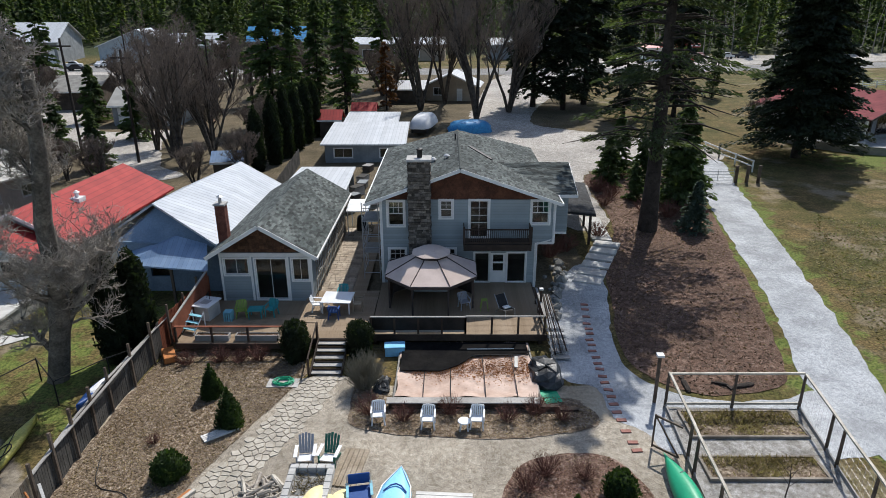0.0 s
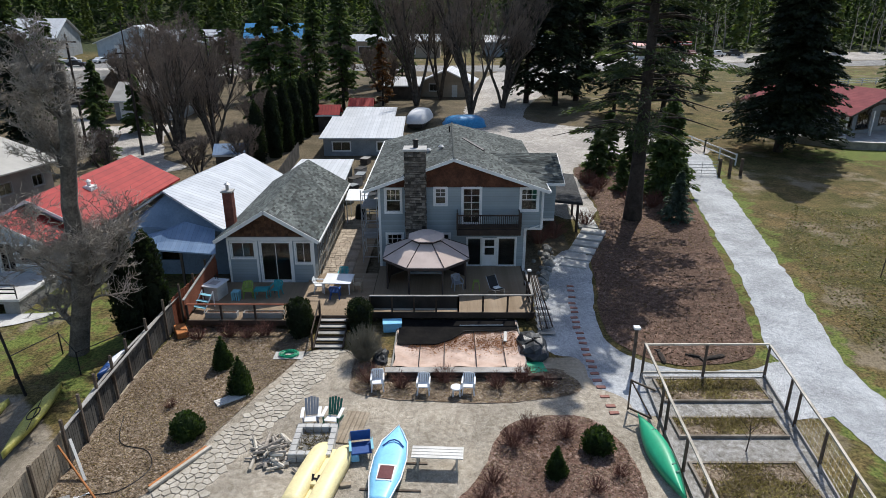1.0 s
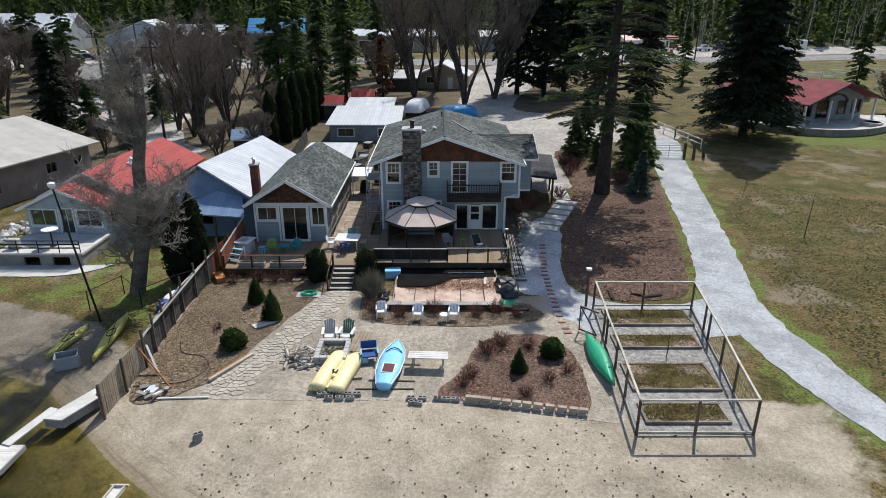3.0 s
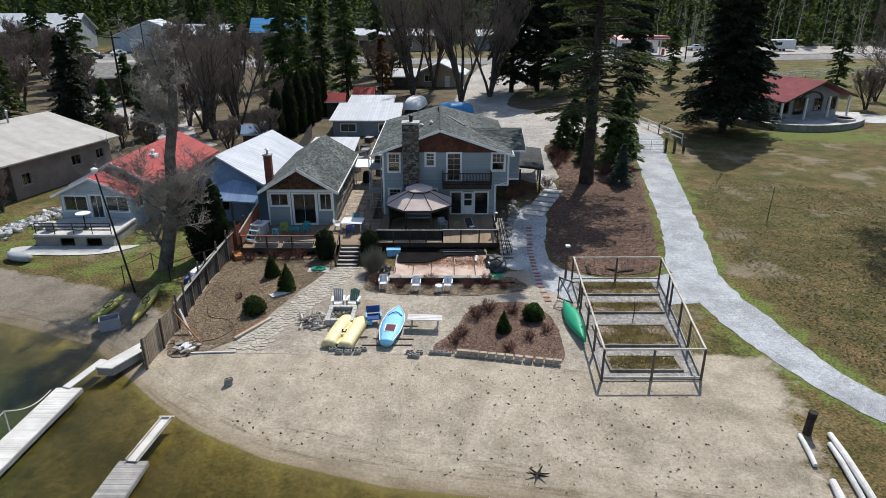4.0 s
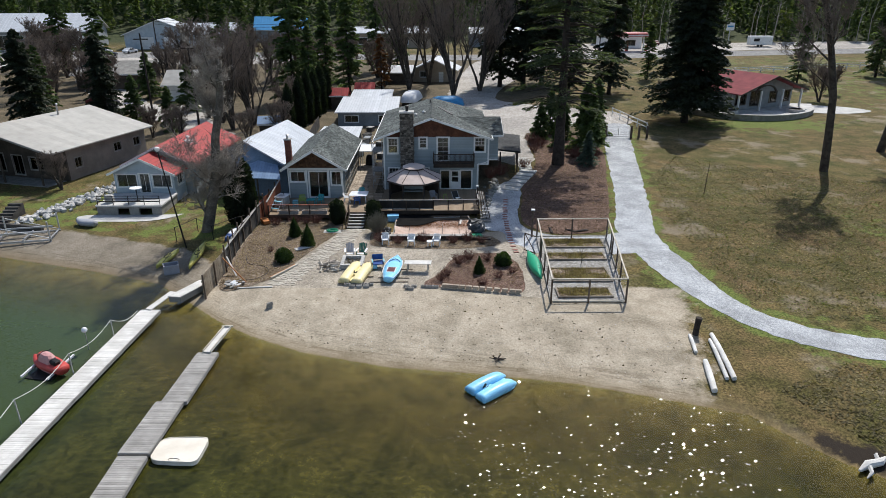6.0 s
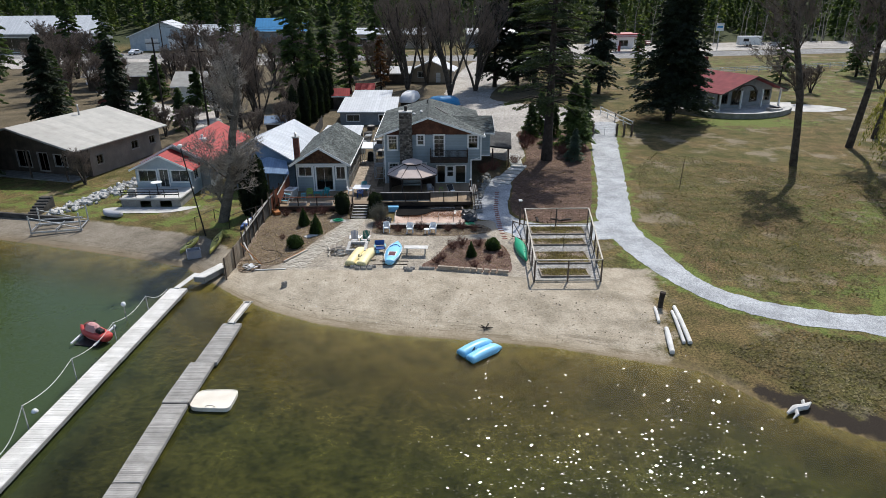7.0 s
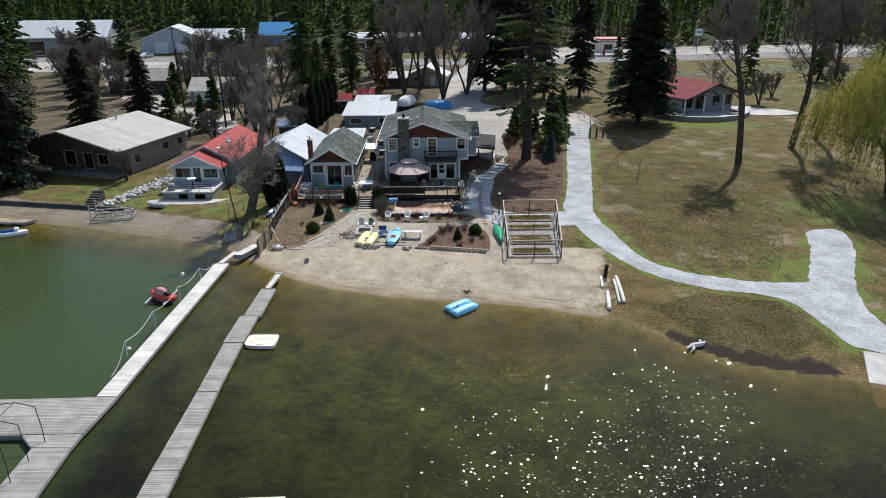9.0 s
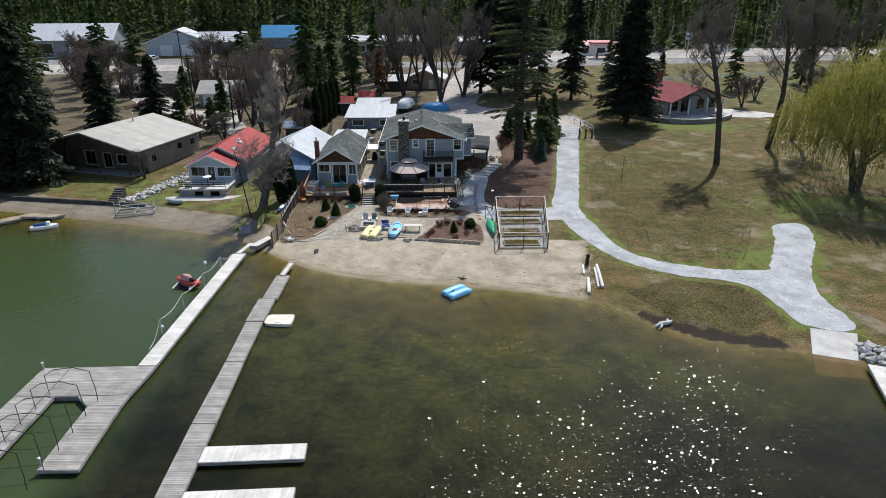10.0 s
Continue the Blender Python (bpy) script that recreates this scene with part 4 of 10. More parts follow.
part("flue", tube(B(), [(-1.6, 34.45, 9.2), (-1.6, 34.45, 9.62), (-1.6, 34.45, 9.63), (-1.6, 34.45, 9.7), (-1.6, 34.45, 9.76)], [0.15, 0.15, 0.2, 0.2, 0.03], 12), M_BLACK, house)
for x, y in ((-0.9, 38.6), (-0.05, 38.2)):
    zz = RZ - (RX - x) * (RZ - EZ) / (RX - EL)
    part("roof_vent", tube(B(), [(x, y, zz - 0.1), (x, y, zz + 0.16), (x, y, zz + 0.17), (x, y, zz + 0.27)], [0.11, 0.11, 0.21, 0.1], 10), M_STEEL, house)
part("vent_pipe", tube(B(), [(0.55, 43.2, 8.3), (0.55, 43.2, 8.95)], 0.06, 8), M_BLACK, house)
part("roof_vent_strip", beam(B(), (1.5, 41.5, 8.40), (2.9, 39.6, 7.93), 0.2, 0.08), M_BLACK, house)
# cross wing
part("wing_wall", wall_panel(B(), 36.5, 43.0, 3.95, 6.6, 7.35, 7.55, along="y"), M_SIDING, house)
part("wing_wall", box(B(), 6.45, 7.35, 36.5, 36.7, 3.95, 6.6), M_SIDING, house)
part("wing_soffit", box(B(), 6.45, 7.55, 36.5, 43.0, 3.8, 3.945), M_WHITE, house)
part("wing_roof", slab(slab(B(), [(6.5, 35.95, 6.52), (7.98, 35.95, 6.52), (7.98, 39.6, 7.72), (3.3, 39.6, 7.72)], 0.14), [(7.98, 43.3, 6.52), (6.5, 43.3, 6.52), (3.3, 39.6, 7.72), (7.98, 39.6, 7.72)], 0.14), M_ASPHALT_SH, house)
bm = B()
shingles(bm, (6.45, 35.95, 6.53), (7.98, 35.95, 6.53), (7.98, 39.6, 7.73), (3.2, 39.6, 7.73), seed=4)
tagged(part("shingles", bm, M_ASPHALT_SH, house), kind="stuff")
bm = B()
fascia(bm, (6.6, 35.93, 6.44), (8.0, 35.93, 6.44), 0.18)
fascia(bm, (8.0, 35.95, 6.43), (8.0, 39.6, 7.63), 0.18)
fascia(bm, (8.0, 43.3, 6.43), (8.0, 39.6, 7.63), 0.18)
part("rake_board", bm, M_WHITE, house)
# balcony
balcony = part("balcony", box(box(B(), 0.95, 4.95, 33.35, 34.58, 4.05, 4.2), 0.95, 4.95, 33.33, 33.4, 3.85, 4.22), M_DECKDARK, house, "dark stained timber balcony")
for x in (0.98, 4.92):
    part("post", box(B(), x - 0.06, x + 0.06, 33.35, 33.47, 4.2, 5.3), M_DECKDARK, balcony)
    bm = beam(B(), (x, 33.4, 5.15), (x, 34.58, 5.15), 0.06, 0.07)
    beam(bm, (x, 33.4, 4.35), (x, 34.58, 4.35), 0.05, 0.07)
    for i in range(1, 8):
        box(bm, x - 0.018, x + 0.018, 33.45 + i * 0.14, 33.49 + i * 0.14, 4.35, 5.12)
    part("side_rail", bm, M_DECKDARK, balcony)
bm = beam(B(), (0.95, 33.4, 5.15), (4.95, 33.4, 5.15), 0.08, 0.07)
beam(bm, (0.95, 33.4, 4.33), (4.95, 33.4, 4.33), 0.05, 0.07)
part("front_rail", bm, M_DECKDARK, balcony)
for i in range(1, 33):
    x = 0.98 + 3.94 * i / 33
    part("baluster", box(B(), x - 0.018, x + 0.018, 33.38, 33.42, 4.35, 5.12), M_DECKDARK, balcony)
# covered entry at the side
part("porch_roof", slab(B(), [(6.5, 41.3, 4.0), (10.5, 41.3, 3.55), (11.4, 50.0, 3.55), (6.5, 50.0, 4.1)], 0.16), M_SHADESH, house)
bm = B()
shingles(bm, (10.5, 41.3, 3.56), (11.4, 50.0, 3.56), (6.5, 50.0, 4.11), (6.5, 41.3, 4.01), seed=9)
tagged(part("shingles", bm, M_SHADESH, house), kind="stuff")
for x, y in ((10.2, 41.6), (8.3, 41.6), (11.0, 49.5), (10.6, 45.5)):
    part("porch_post", box(B(), x - 0.08, x + 0.08, y - 0.08, y + 0.08, 1.1, 3.45), M_DECKDARK, house)


# ---- coach house beside it ----
coach = thing("cottage", (-10.6, 38, 0.6), 0, "small blue-grey cottage with shingle roof and cedar gable", "cottage", world_coords=True)
CY, CX0, CX1, CE, CR = 32.35, -13.2, -7.85, 4.12, 6.0
COACH_HOLES = [(-12.95, -11.55, 2.75, 3.75), (-11.15, -9.35, 1.2, 3.75), (-9.0, -8.05, 2.4, 3.75)]
SIDE = [(34.0, 35.0, 2.3, 3.4), (37, 38.2, 2.3, 3.4), (40.5, 41.5, 2.3, 3.4)]
shell(coach, CX0, CX1, CY, 44.6, 0.5, CE, M_SIDING, COACH_HOLES, SIDE)
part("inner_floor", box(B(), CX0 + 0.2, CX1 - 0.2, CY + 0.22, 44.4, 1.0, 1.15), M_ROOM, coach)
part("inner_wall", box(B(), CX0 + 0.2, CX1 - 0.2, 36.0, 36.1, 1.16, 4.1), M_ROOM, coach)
part("gable_back", gable_prism(B(), CX0, CX1, -10.55, CE, CR - 0.15, 44.4, 44.58), M_SIDING, coach)
part("gable_core", gable_prism(B(), CX0, CX1, -10.55, CE, CR - 0.15, CY + 0.04, CY + 0.18), M_DARKWALL, coach)
bm = B()
rng = random.Random(8)
z = CE + 0.02
while z < CR - 0.3:
    half = (CR - 0.2 - z) / (CR - CE) * 2.65
    u = -10.55 - half
    while u < -10.55 + half - 0.04:
        w = min(rng.uniform(0.14, 0.3), -10.55 + half - u)
        o = rng.uniform(0.01, 0.035)
        box(bm, u, u + w - 0.01, CY + 0.035 - o, CY + 0.045, z, z + 0.2)
        u += w
    z += 0.2
tagged(part("shake_cladding", bm, M_CEDAR, coach, "weathered brown cedar shakes"), kind="stuff")
CYF, CYB, CEL, CER = 31.6, 45.1, -13.72, -7.4
part("roof", slab(slab(B(), [(CEL, CYF, CE - 0.02), (-10.55, CYF, CR), (-10.55, CYB, CR), (CEL, CYB, CE - 0.02)], 0.14), [(CER, CYF, CE - 0.02), (CER, CYB, CE - 0.02), (-10.55, CYB, CR), (-10.55, CYF, CR)], 0.14), M_ASPHALT_SH, coach)
bm = B()
shingles(bm, (CEL, CYF, CE - 0.01), (CEL, CYB, CE - 0.01), (-10.55, CYB, CR), (-10.55, CYF, CR), seed=12)
shingles(bm, (CER, CYF, CE - 0.01), (CER, CYB, CE - 0.01), (-10.55, CYB, CR), (-10.55, CYF, CR), seed=13)
tagged(part("shingles", bm, M_ASPHALT_SH, coach), kind="stuff")
bm = B()
fascia(bm, (CEL, CYF - 0.02, CE - 0.1), (-10.55, CYF - 0.02, CR - 0.08), 0.22)
fascia(bm, (CER, CYF - 0.02, CE - 0.1), (-10.55, CYF - 0.02, CR - 0.08), 0.22)
part("rake_board", bm, M_WHITE, coach, "white painted rake board")
part("gutter", beam(B(), (CER + 0.03, CYF, CE - 0.09), (CER + 0.03, CYB, CE - 0.09), 0.1, 0.11), M_WHITE, coach)
part("header_board", box(B(), CX0, CX1, CY - 0.04, CY - 0.001, 3.88, 4.1), M_WHITE, coach)
for x in (CX0, -11.45, -9.3, CX1 - 0.12):
    part("corner_board", box(B(), x, x + 0.12, CY - 0.05, CY - 0.002, 0.9, 3.87), M_WHITE, coach)
window(coach, *COACH_HOLES[0], CY, bars=(2, 1), trim=0.09)
window(coach, *COACH_HOLES[1], CY, bars=(2, 1), trim=0.09, name="sliding_door")
window(coach, *COACH_HOLES[2], CY, bars=(2, 1), trim=0.09)
for h in SIDE:
    window(coach, *h, CX1, side="y", out=1, bars=(2, 1), trim=0.08)
# bare vine stems on the side wall
bm = B()
rng = random.Random(3)
for i in range(16):
    y = rng.uniform(32.6, 43.5)
    pts, x = [], CX1 + 0.06
    for k in range(7):
        pts.append((x + rng.uniform(0, 0.12), y + rng.uniform(-0.3, 0.3) + k * rng.uniform(-0.15, 0.25), 0.8 + k * 0.48))
    tube(bm, pts, [0.03, 0.028, 0.025, 0.02, 0.018, 0.014, 0.01], 5)
vine = bm
bm = B()
for k in range(22):
    y = CY + 0.35 + k * 0.52
    beam(bm, (CX1 + 0.16, y, 0.9), (CX1 + 0.16, y, CE - 0.35), 0.05, 0.03)
for z in (1.15, 1.75, 2.35, 2.95):
    beam(bm, (CX1 + 0.19, CY + 0.2, z), (CX1 + 0.19, CY + 11.4, z), 0.03, 0.05)
part("trellis", bm, M_BEDBOARD, coach, "weathered timber trellis along the side wall")
part("climbing_vine", vine, M_BARKPALE, coach, "bare grey climbing stems")


# ---- decks ----
def boards(bm, x0, x1, y0, y1, z, along="x", w=0.14, gap=0.012, t=0.035, seed=1):
    rng_ = random.Random(seed)
    a, b = (y0, y1) if along == "x" else (x0, x1)
    u = a
    while u < b - 0.02:
        e = min(u + w - gap, b)
        zz = z + rng_.uniform(-0.002, 0.002)
        if along == "x":
            box(bm, x0, x1, u, e, zz - t, zz)
        else:
            box(bm, u, e, y0, y1, zz - t, zz)
        u += w
    return bm


def board_parts(ob, x0, x1, y0, y1, z, along="x", w=0.14, gap=0.012, t=0.035, m=None):
    """Deck boards, each one a part on one shared mesh."""
    a, b = (y0, y1) if along == "x" else (x0, x1)
    n = max(1, round((b - a) / w))
    step = (b - a) / n
    L = x1 - x0 if along == "x" else y1 - y0
    me = None
    base = WORLD_BASE[ob]
    for i in range(n):
        if me is None:
            bm = box(B(), 0, L, 0, step - gap, -t, 0) if along == "x" else box(B(), 0, step - gap, 0, L, -t, 0)
            me = bpy.data.meshes.new("board")
            bm.to_mesh(me)
            bm.free()
            me.materials.append(m)
        o = new("board", me)
        o.parent = ob
        o.location = Vector((x0, y0 + i * step, z)) - base if along == "x" else Vector((x0 + i * step, y0, z)) - base


deck = thing("deck", (0.5, 31, 0.6), 0, "dark timber deck with tan boards before the house", "deck", world_coords=True)
board_parts(deck, -4.05, 5.15, 27.85, FY - 0.02, 1.28, "x", m=M_DECKWOOD)
part("rim_beam", box(B(), -4.05, 5.15, 27.78, 27.845, 0.92, 1.27), M_DECKDARK, deck)
part("rim_beam", box(B(), 5.155, 5.22, 27.8, FY, 0.92, 1.27), M_DECKDARK, deck)
for x in (-3.8, -1.6, 0.6, 2.8, 4.9):
    part("pier", box(B(), x - 0.09, x + 0.09, 28.0, 28.18, 0.4, 1.2), M_DECKDARK, deck)
part("skirt", box(B(), -4.0, 5.1, 28.6, 28.66, 0.4, 1.22), M_DECKDARK, deck)
railing(deck, (-4.0, 27.92), (0.95, 27.92), 1.28, 2.22, M_DECKDARK, M_PLANK, 1.24, (1.42,))
railing(deck, (0.95, 27.92), (5.08, 27.92), 1.28, 2.26, M_DECKDARK, M_PLANK, 1.36)
part("privacy_panel", box(B(), -3.95, 0.9, 27.95, 27.98, 1.46, 2.18), M_BLACK, deck, "dark mesh infill")
railing(deck, (5.08, 27.95), (5.08, 31.5), 1.28, 2.26, M_DECKDARK, M_PLANK, 1.2, (1.6,))
part("lamp_post", box(B(), 5.02, 5.14, 29.6, 29.72, 1.28, 3.0), M_DECKDARK, deck)
part("post_cap", box(B(), 4.97, 5.19, 29.55, 29.77, 3.0, 3.1, None, 0.02), M_WHITE, deck)

deck_l = thing("deck", (-11.2, 29.8, 0.6), 0, "raised tan timber deck with flower boxes and rail", "deck", world_coords=True)
board_parts(deck_l, -14.05, -8.35, 27.2, CY - 0.06, 1.12, "x", m=M_DECKWOOD)
part("rim_beam", box(B(), -14.05, -8.35, 27.12, 27.19, 0.8, 1.11), M_DECKDARK, deck_l)
for x in (-13.8, -11.2, -8.6):
    part("pier", box(B(), x - 0.09, x + 0.09, 27.4, 27.58, 0.35, 1.08), M_DECKDARK, deck_l)
railing(deck_l, (-14.0, 27.26), (-8.4, 27.26), 1.12, 2.0, M_DECKDARK, M_REDWOOD, 1.87)
for x0, x1 in ((-13.1, -11.35), (-11.0, -8.75)):
    pl = thing("planter_box", (x0, 27.4, 1.12), 0, "weathered timber flower box with dry plants on the deck", "planter", "flower boxes on the deck")
    w = x1 - x0
    part("box", box(box(box(box(box(B(), 0, w, 0, 0.04, 0, 0.3), 0, w, 0.36, 0.4, 0, 0.3), 0, 0.04, 0.04, 0.36, 0, 0.3), w - 0.04, w, 0.04, 0.36, 0, 0.3), 0.04, w - 0.04, 0.04, 0.36, 0, 0.03), M_PLANK, pl)
    part("soil", box(B(), 0.05, w - 0.05, 0.05, 0.35, 0.035, 0.24), M_BEDRED, pl)
    bm = B()
    for i in range(60):
        x, y = rng.uniform(0.08, w - 0.08), rng.uniform(0.08, 0.32)
        tube(bm, [(x, y, 0.23), (x + rng.uniform(-0.08, 0.08), y + rng.uniform(-0.06, 0.06), rng.uniform(0.32, 0.5))], [0.008, 0.003], 3, False)
    part("dry_stems", bm, M_DRYGRASS, pl)

walk_deck = thing("deck_walkway", (-6.2, 36, 0.7), 0, "pale timber walkway between the cottage and the house", "walkway", world_coords=True)
board_parts(walk_deck, -8.3, -4.1, 27.5, 33.4, 1.25, "y", m=M_DECKWOOD)
board_parts(walk_deck, -5.75, -4.9, 33.42, 46, 1.22, "y", m=M_DECKWOOD)
part("rim_beam", box(B(), -8.3, -4.1, 27.42, 27.49, 0.9, 1.24), M_DECKDARK, walk_deck)
bm = B()
rng = random.Random(31)
y = 33.45
while y < 45:
    x = -7.75
    while x < -5.85:
        w, h = rng.uniform(0.28, 0.45), rng.uniform(0.25, 0.4)
        box(bm, x, min(x + w - 0.03, -5.8), y, y + 0.33, 1.0, 1.19 + rng.uniform(0, 0.02))
        x += w
    y += 0.36
tagged(part("paving", bm, M_FLAGTAN, walk_deck, "pale tumbled paving stones"), kind="stuff")
part("post", box(B(), -8.36, -8.24, 27.36, 27.48, 0.6, 2.3), M_DECKDARK, walk_deck)
railing(walk_deck, (-8.28, 27.55), (-6.75, 27.55), 1.25, 2.1, M_DECKDARK, M_DECKWOOD, 1.5)
railing(walk_deck, (-5.05, 27.55), (-4.1, 27.55), 1.25, 2.1, M_DECKDARK, M_DECKWOOD, 0.9)

stair = thing("deck_stairs", (-5.9, 26, 0.5), 0, "dark timber deck stairs with handrail", "stairs", world_coords=True)
for i in range(5):
    y, zt = 24.95 + i * 0.5, 0.68 + i * 0.125
    part("tread", box(B(), -6.62, -5.18, y, y + 0.36, zt - 0.045, zt, None, 0.01), M_PLANK, stair)
    part("riser", box(B(), -6.58, -5.22, y + 0.3, y + 0.33, zt, zt + 0.08), M_DECKDARK, stair)
for x in (-6.66, -5.14):
    part("stringer", beam(B(), (x, 24.85, 0.6), (x, 27.45, 1.2), 0.05, 0.28), M_DECKDARK, stair)
part("handrail", beam(B(), (-6.72, 24.9, 1.5), (-6.72, 27.5, 2.15), 0.06, 0.08), M_DECKDARK, stair)
for y, z0, z1 in ((24.95, 0.4, 1.5), (27.3, 0.6, 2.1)):
    part("newel", box(B(), -6.77, -6.67, y - 0.05, y + 0.05, z0, z1), M_DECKDARK, stair)

side_stair = thing("deck_stairs", (5.9, 28, 0.6), 0, "steep dark side stairs with slanted slat rails", "stairs", world_coords=True)
for i in range(5):
    y = 26.3 + i * 0.5
    part("tread", box(B(), 5.25, 6.2, y, y + 0.34, 0.70 + i * 0.12, 0.745 + i * 0.12, None, 0.01), M_PLANK, side_stair)
for i in range(6):
    part("slat", beam(B(), (5.28 + i * 0.16, 26.25 + i * 0.1, 0.95), (5.28 + i * 0.08, 30.8, 2.2), 0.05, 0.09), M_DECKDARK if i % 2 else M_PLANK, side_stair)
# ---- docks ----
def dock(name, pts, z, label, plank_mat=None, across=True, w=0.14, group="docks"):
    """A straight run of dock: corner points near-left, near-right, far-right, far-left; planks laid across."""
    a, b, c, d = (Vector((*p, z)) for p in pts)
    ob = thing(name, ((a + b + c + d) / 4)[:], 0, label, "dock", group, world_coords=True)
    n = max(2, int((d - a).length / w))
    bm = B()
    rng_ = random.Random(int(abs(a.x * 13 + a.y * 7)))
    for i in range(n):
        t0, t1 = i / n, (i + 0.92) / n
        dz = Vector((0, 0, rng_.uniform(-0.003, 0.003)))
        slab_pts = [a.lerp(d, t0) + dz, b.lerp(c, t0) + dz, b.lerp(c, t1) + dz, a.lerp(d, t1) + dz]
        top = [bm.verts.new(p) for p in slab_pts]
        low = [bm.verts.new(p - Vector((0, 0, 0.04))) for p in slab_pts]
        bm.faces.new(top)
        for k in range(4):
            bm.faces.new((top[k], low[k], low[(k + 1) % 4], top[(k + 1) % 4]))
    bmesh.ops.recalc_face_normals(bm, faces=bm.faces)
    tagged(part("planks", bm, plank_mat or M_PLANK, ob), kind="stuff")
    up = Vector((0, 0, 0.13))
    for p, q in ((a, d), (b, c)):
        part("side_beam", beam(B(), p - up, q - up, 0.08, 0.2), M_PLANK, ob)
    for p, q in ((a, b), (d, c)):
        part("end_beam", beam(B(), p - up, q - up, 0.07, 0.2), M_PLANK, ob)
    for t in (0.1, 0.5, 0.9):
        p, q = a.lerp(d, t), b.lerp(c, t)
        part("float", beam(B(), p.lerp(q, 0.1) - Vector((0, 0, 0.36)), p.lerp(q, 0.9) - Vector((0, 0, 0.36)), 0.7, 0.26), M_CONCDARK, ob)
    return ob


# pale long dock and its slip
LA = "long bleached plank dock reaching into the lake"
dock("dock", [(-18.27, 9.9), (-17.0, 9.9), (-17.45, 0.0), (-18.72, 0.0)], 0.42, LA, M_PLANKWHITE)
dock("dock", [(-18.73, -0.03), (-17.46, -0.03), (-17.9, -10.8), (-19.17, -10.8)], 0.42, LA, M_PLANKWHITE)
dock("dock", [(-25.78, -11.05), (-17.9, -10.85), (-18.25, -14.4), (-25.85, -14.5)], 0.4, "wide grey plank dock platform at the boat slip", M_PLANK)
dock("dock", [(-20.42, -15.6), (-18.32, -15.6), (-18.07, -21.55), (-20.36, -21.55)], 0.4, "grey plank dock finger beside the boat slip", M_PLANK)
dock("dock", [(-21.6, -14.53), (-18.27, -14.43), (-18.32, -15.57), (-20.5, -15.57)], 0.4, "grey plank dock corner at the boat slip", M_PLANK)
dock("dock", [(-25.86, -14.53), (-23.2, -14.53), (-23.35, -24), (-26.1, -24)], 0.4, "grey plank dock finger beside the boat slip", M_PLANK)
ramp_a = thing("gangplank", (-17.2, 10.8, 0.4), 0, "bleached boards bridging the dock to the bank", "gangplank", world_coords=True)
part("plank", beam(B(), (-17.75, 9.85, 0.46), (-17.0, 12.2, 0.62), 0.45, 0.05), M_PLANKWHITE, ramp_a)
box_a = thing("dock_section", (-15.6, 12.6, 0.35), 0, "pale timber box section lying on the bank", "timber box", world_coords=True)
part("top", slab(B(), [(-17.0, 11.3, 0.72), (-16.1, 11.2, 0.72), (-14.9, 13.6, 0.78), (-15.7, 13.8, 0.78)], 0.06), M_PLANKWHITE, box_a)
part("side", slab(B(), [(-16.95, 11.32, 0.655), (-16.1, 11.24, 0.655), (-14.95, 13.55, 0.715), (-15.7, 13.75, 0.715)], 0.4), M_PLANK, box_a)

# second narrow dock
LB = "narrow grey plank dock section in the shallows"
dock("dock", [(-12.66, 4.6), (-11.48, 4.6), (-11.6, -0.2), (-12.85, -0.2)], 0.36, LB)
dock("dock", [(-13.12, -0.23), (-11.75, -0.23), (-11.85, -4.2), (-13.24, -4.2)], 0.36, LB)
dock("dock", [(-13.15, -4.4), (-11.85, -4.4), (-11.81, -10.3), (-13.05, -10.3)], 0.36, LB)
dock("dock", [(-13.05, -10.4), (-11.78, -10.4), (-11.63, -17.45), (-13.05, -17.45)], 0.36, LB)
dock("dock", [(-13.05, -17.55), (-11.62, -17.55), (-11.45, -26), (-12.82, -26)], 0.36, LB)
LF = "short grey plank dock finger over the lake"
dock("dock", [(-11.5, -21.05), (-11.5, -19.68), (-5.53, -19.48), (-5.46, -20.82)], 0.36, LF, M_PLANKWHITE)
dock("dock", [(-11.4, -24.7), (-11.42, -23.34), (-5.53, -23.11), (-5.46, -24.5)], 0.36, LF, M_PLANKWHITE)
gp = thing("gangplank", (-11.9, 6, 0.3), 0, "pale folding gangplank from the beach to the dock", "gangplank", world_coords=True)
part("plank", beam(B(), (-12.1, 4.5, 0.42), (-11.75, 7.35, 0.48), 0.5, 0.05), M_PLANKWHITE, gp)
for s in (-0.22, 0.22):
    part("side_rail", beam(B(), (-12.1 + s, 4.5, 0.5), (-11.75 + s, 7.35, 0.56), 0.05, 0.1), M_TIMBER, gp)
part("top_rung", beam(B(), (-12.1, 7.35, 0.55), (-11.4, 7.35, 0.55), 0.08, 0.1), M_TIMBER, gp)

# rope rail along the pale dock
rail = thing("rope_rail", (-18.9, -1, 0.4), 0, "pipe posts with sagging rope along the pale dock", "rope rail", world_coords=True)
tops = []
for x, y, h in ((-19.2, -6.3, 1.3), (-19.05, -1.9, 1.3), (-18.75, 2.4, 1.25), (-18.45, 6.5, 1.1)):
    part("post", tube(B(), [(x, y, 0.2), (x, y, 0.4 + h)], 0.035, 8), M_STEEL, rail)
    tops.append(Vector((x, y, 0.38 + h)))
tops = [Vector((-19.25, -8.7, 0.45))] + tops + [Vector((-18.35, 9.6, 0.5))]
bm = B()
for p, q in zip(tops, tops[1:]):
    tube(bm, [p.lerp(q, k / 8) - Vector((0, 0, 0.35 * math.sin(math.pi * k / 8))) for k in range(9)], 0.02, 5)
part("rope", bm, M_PLANKWHITE, rail)
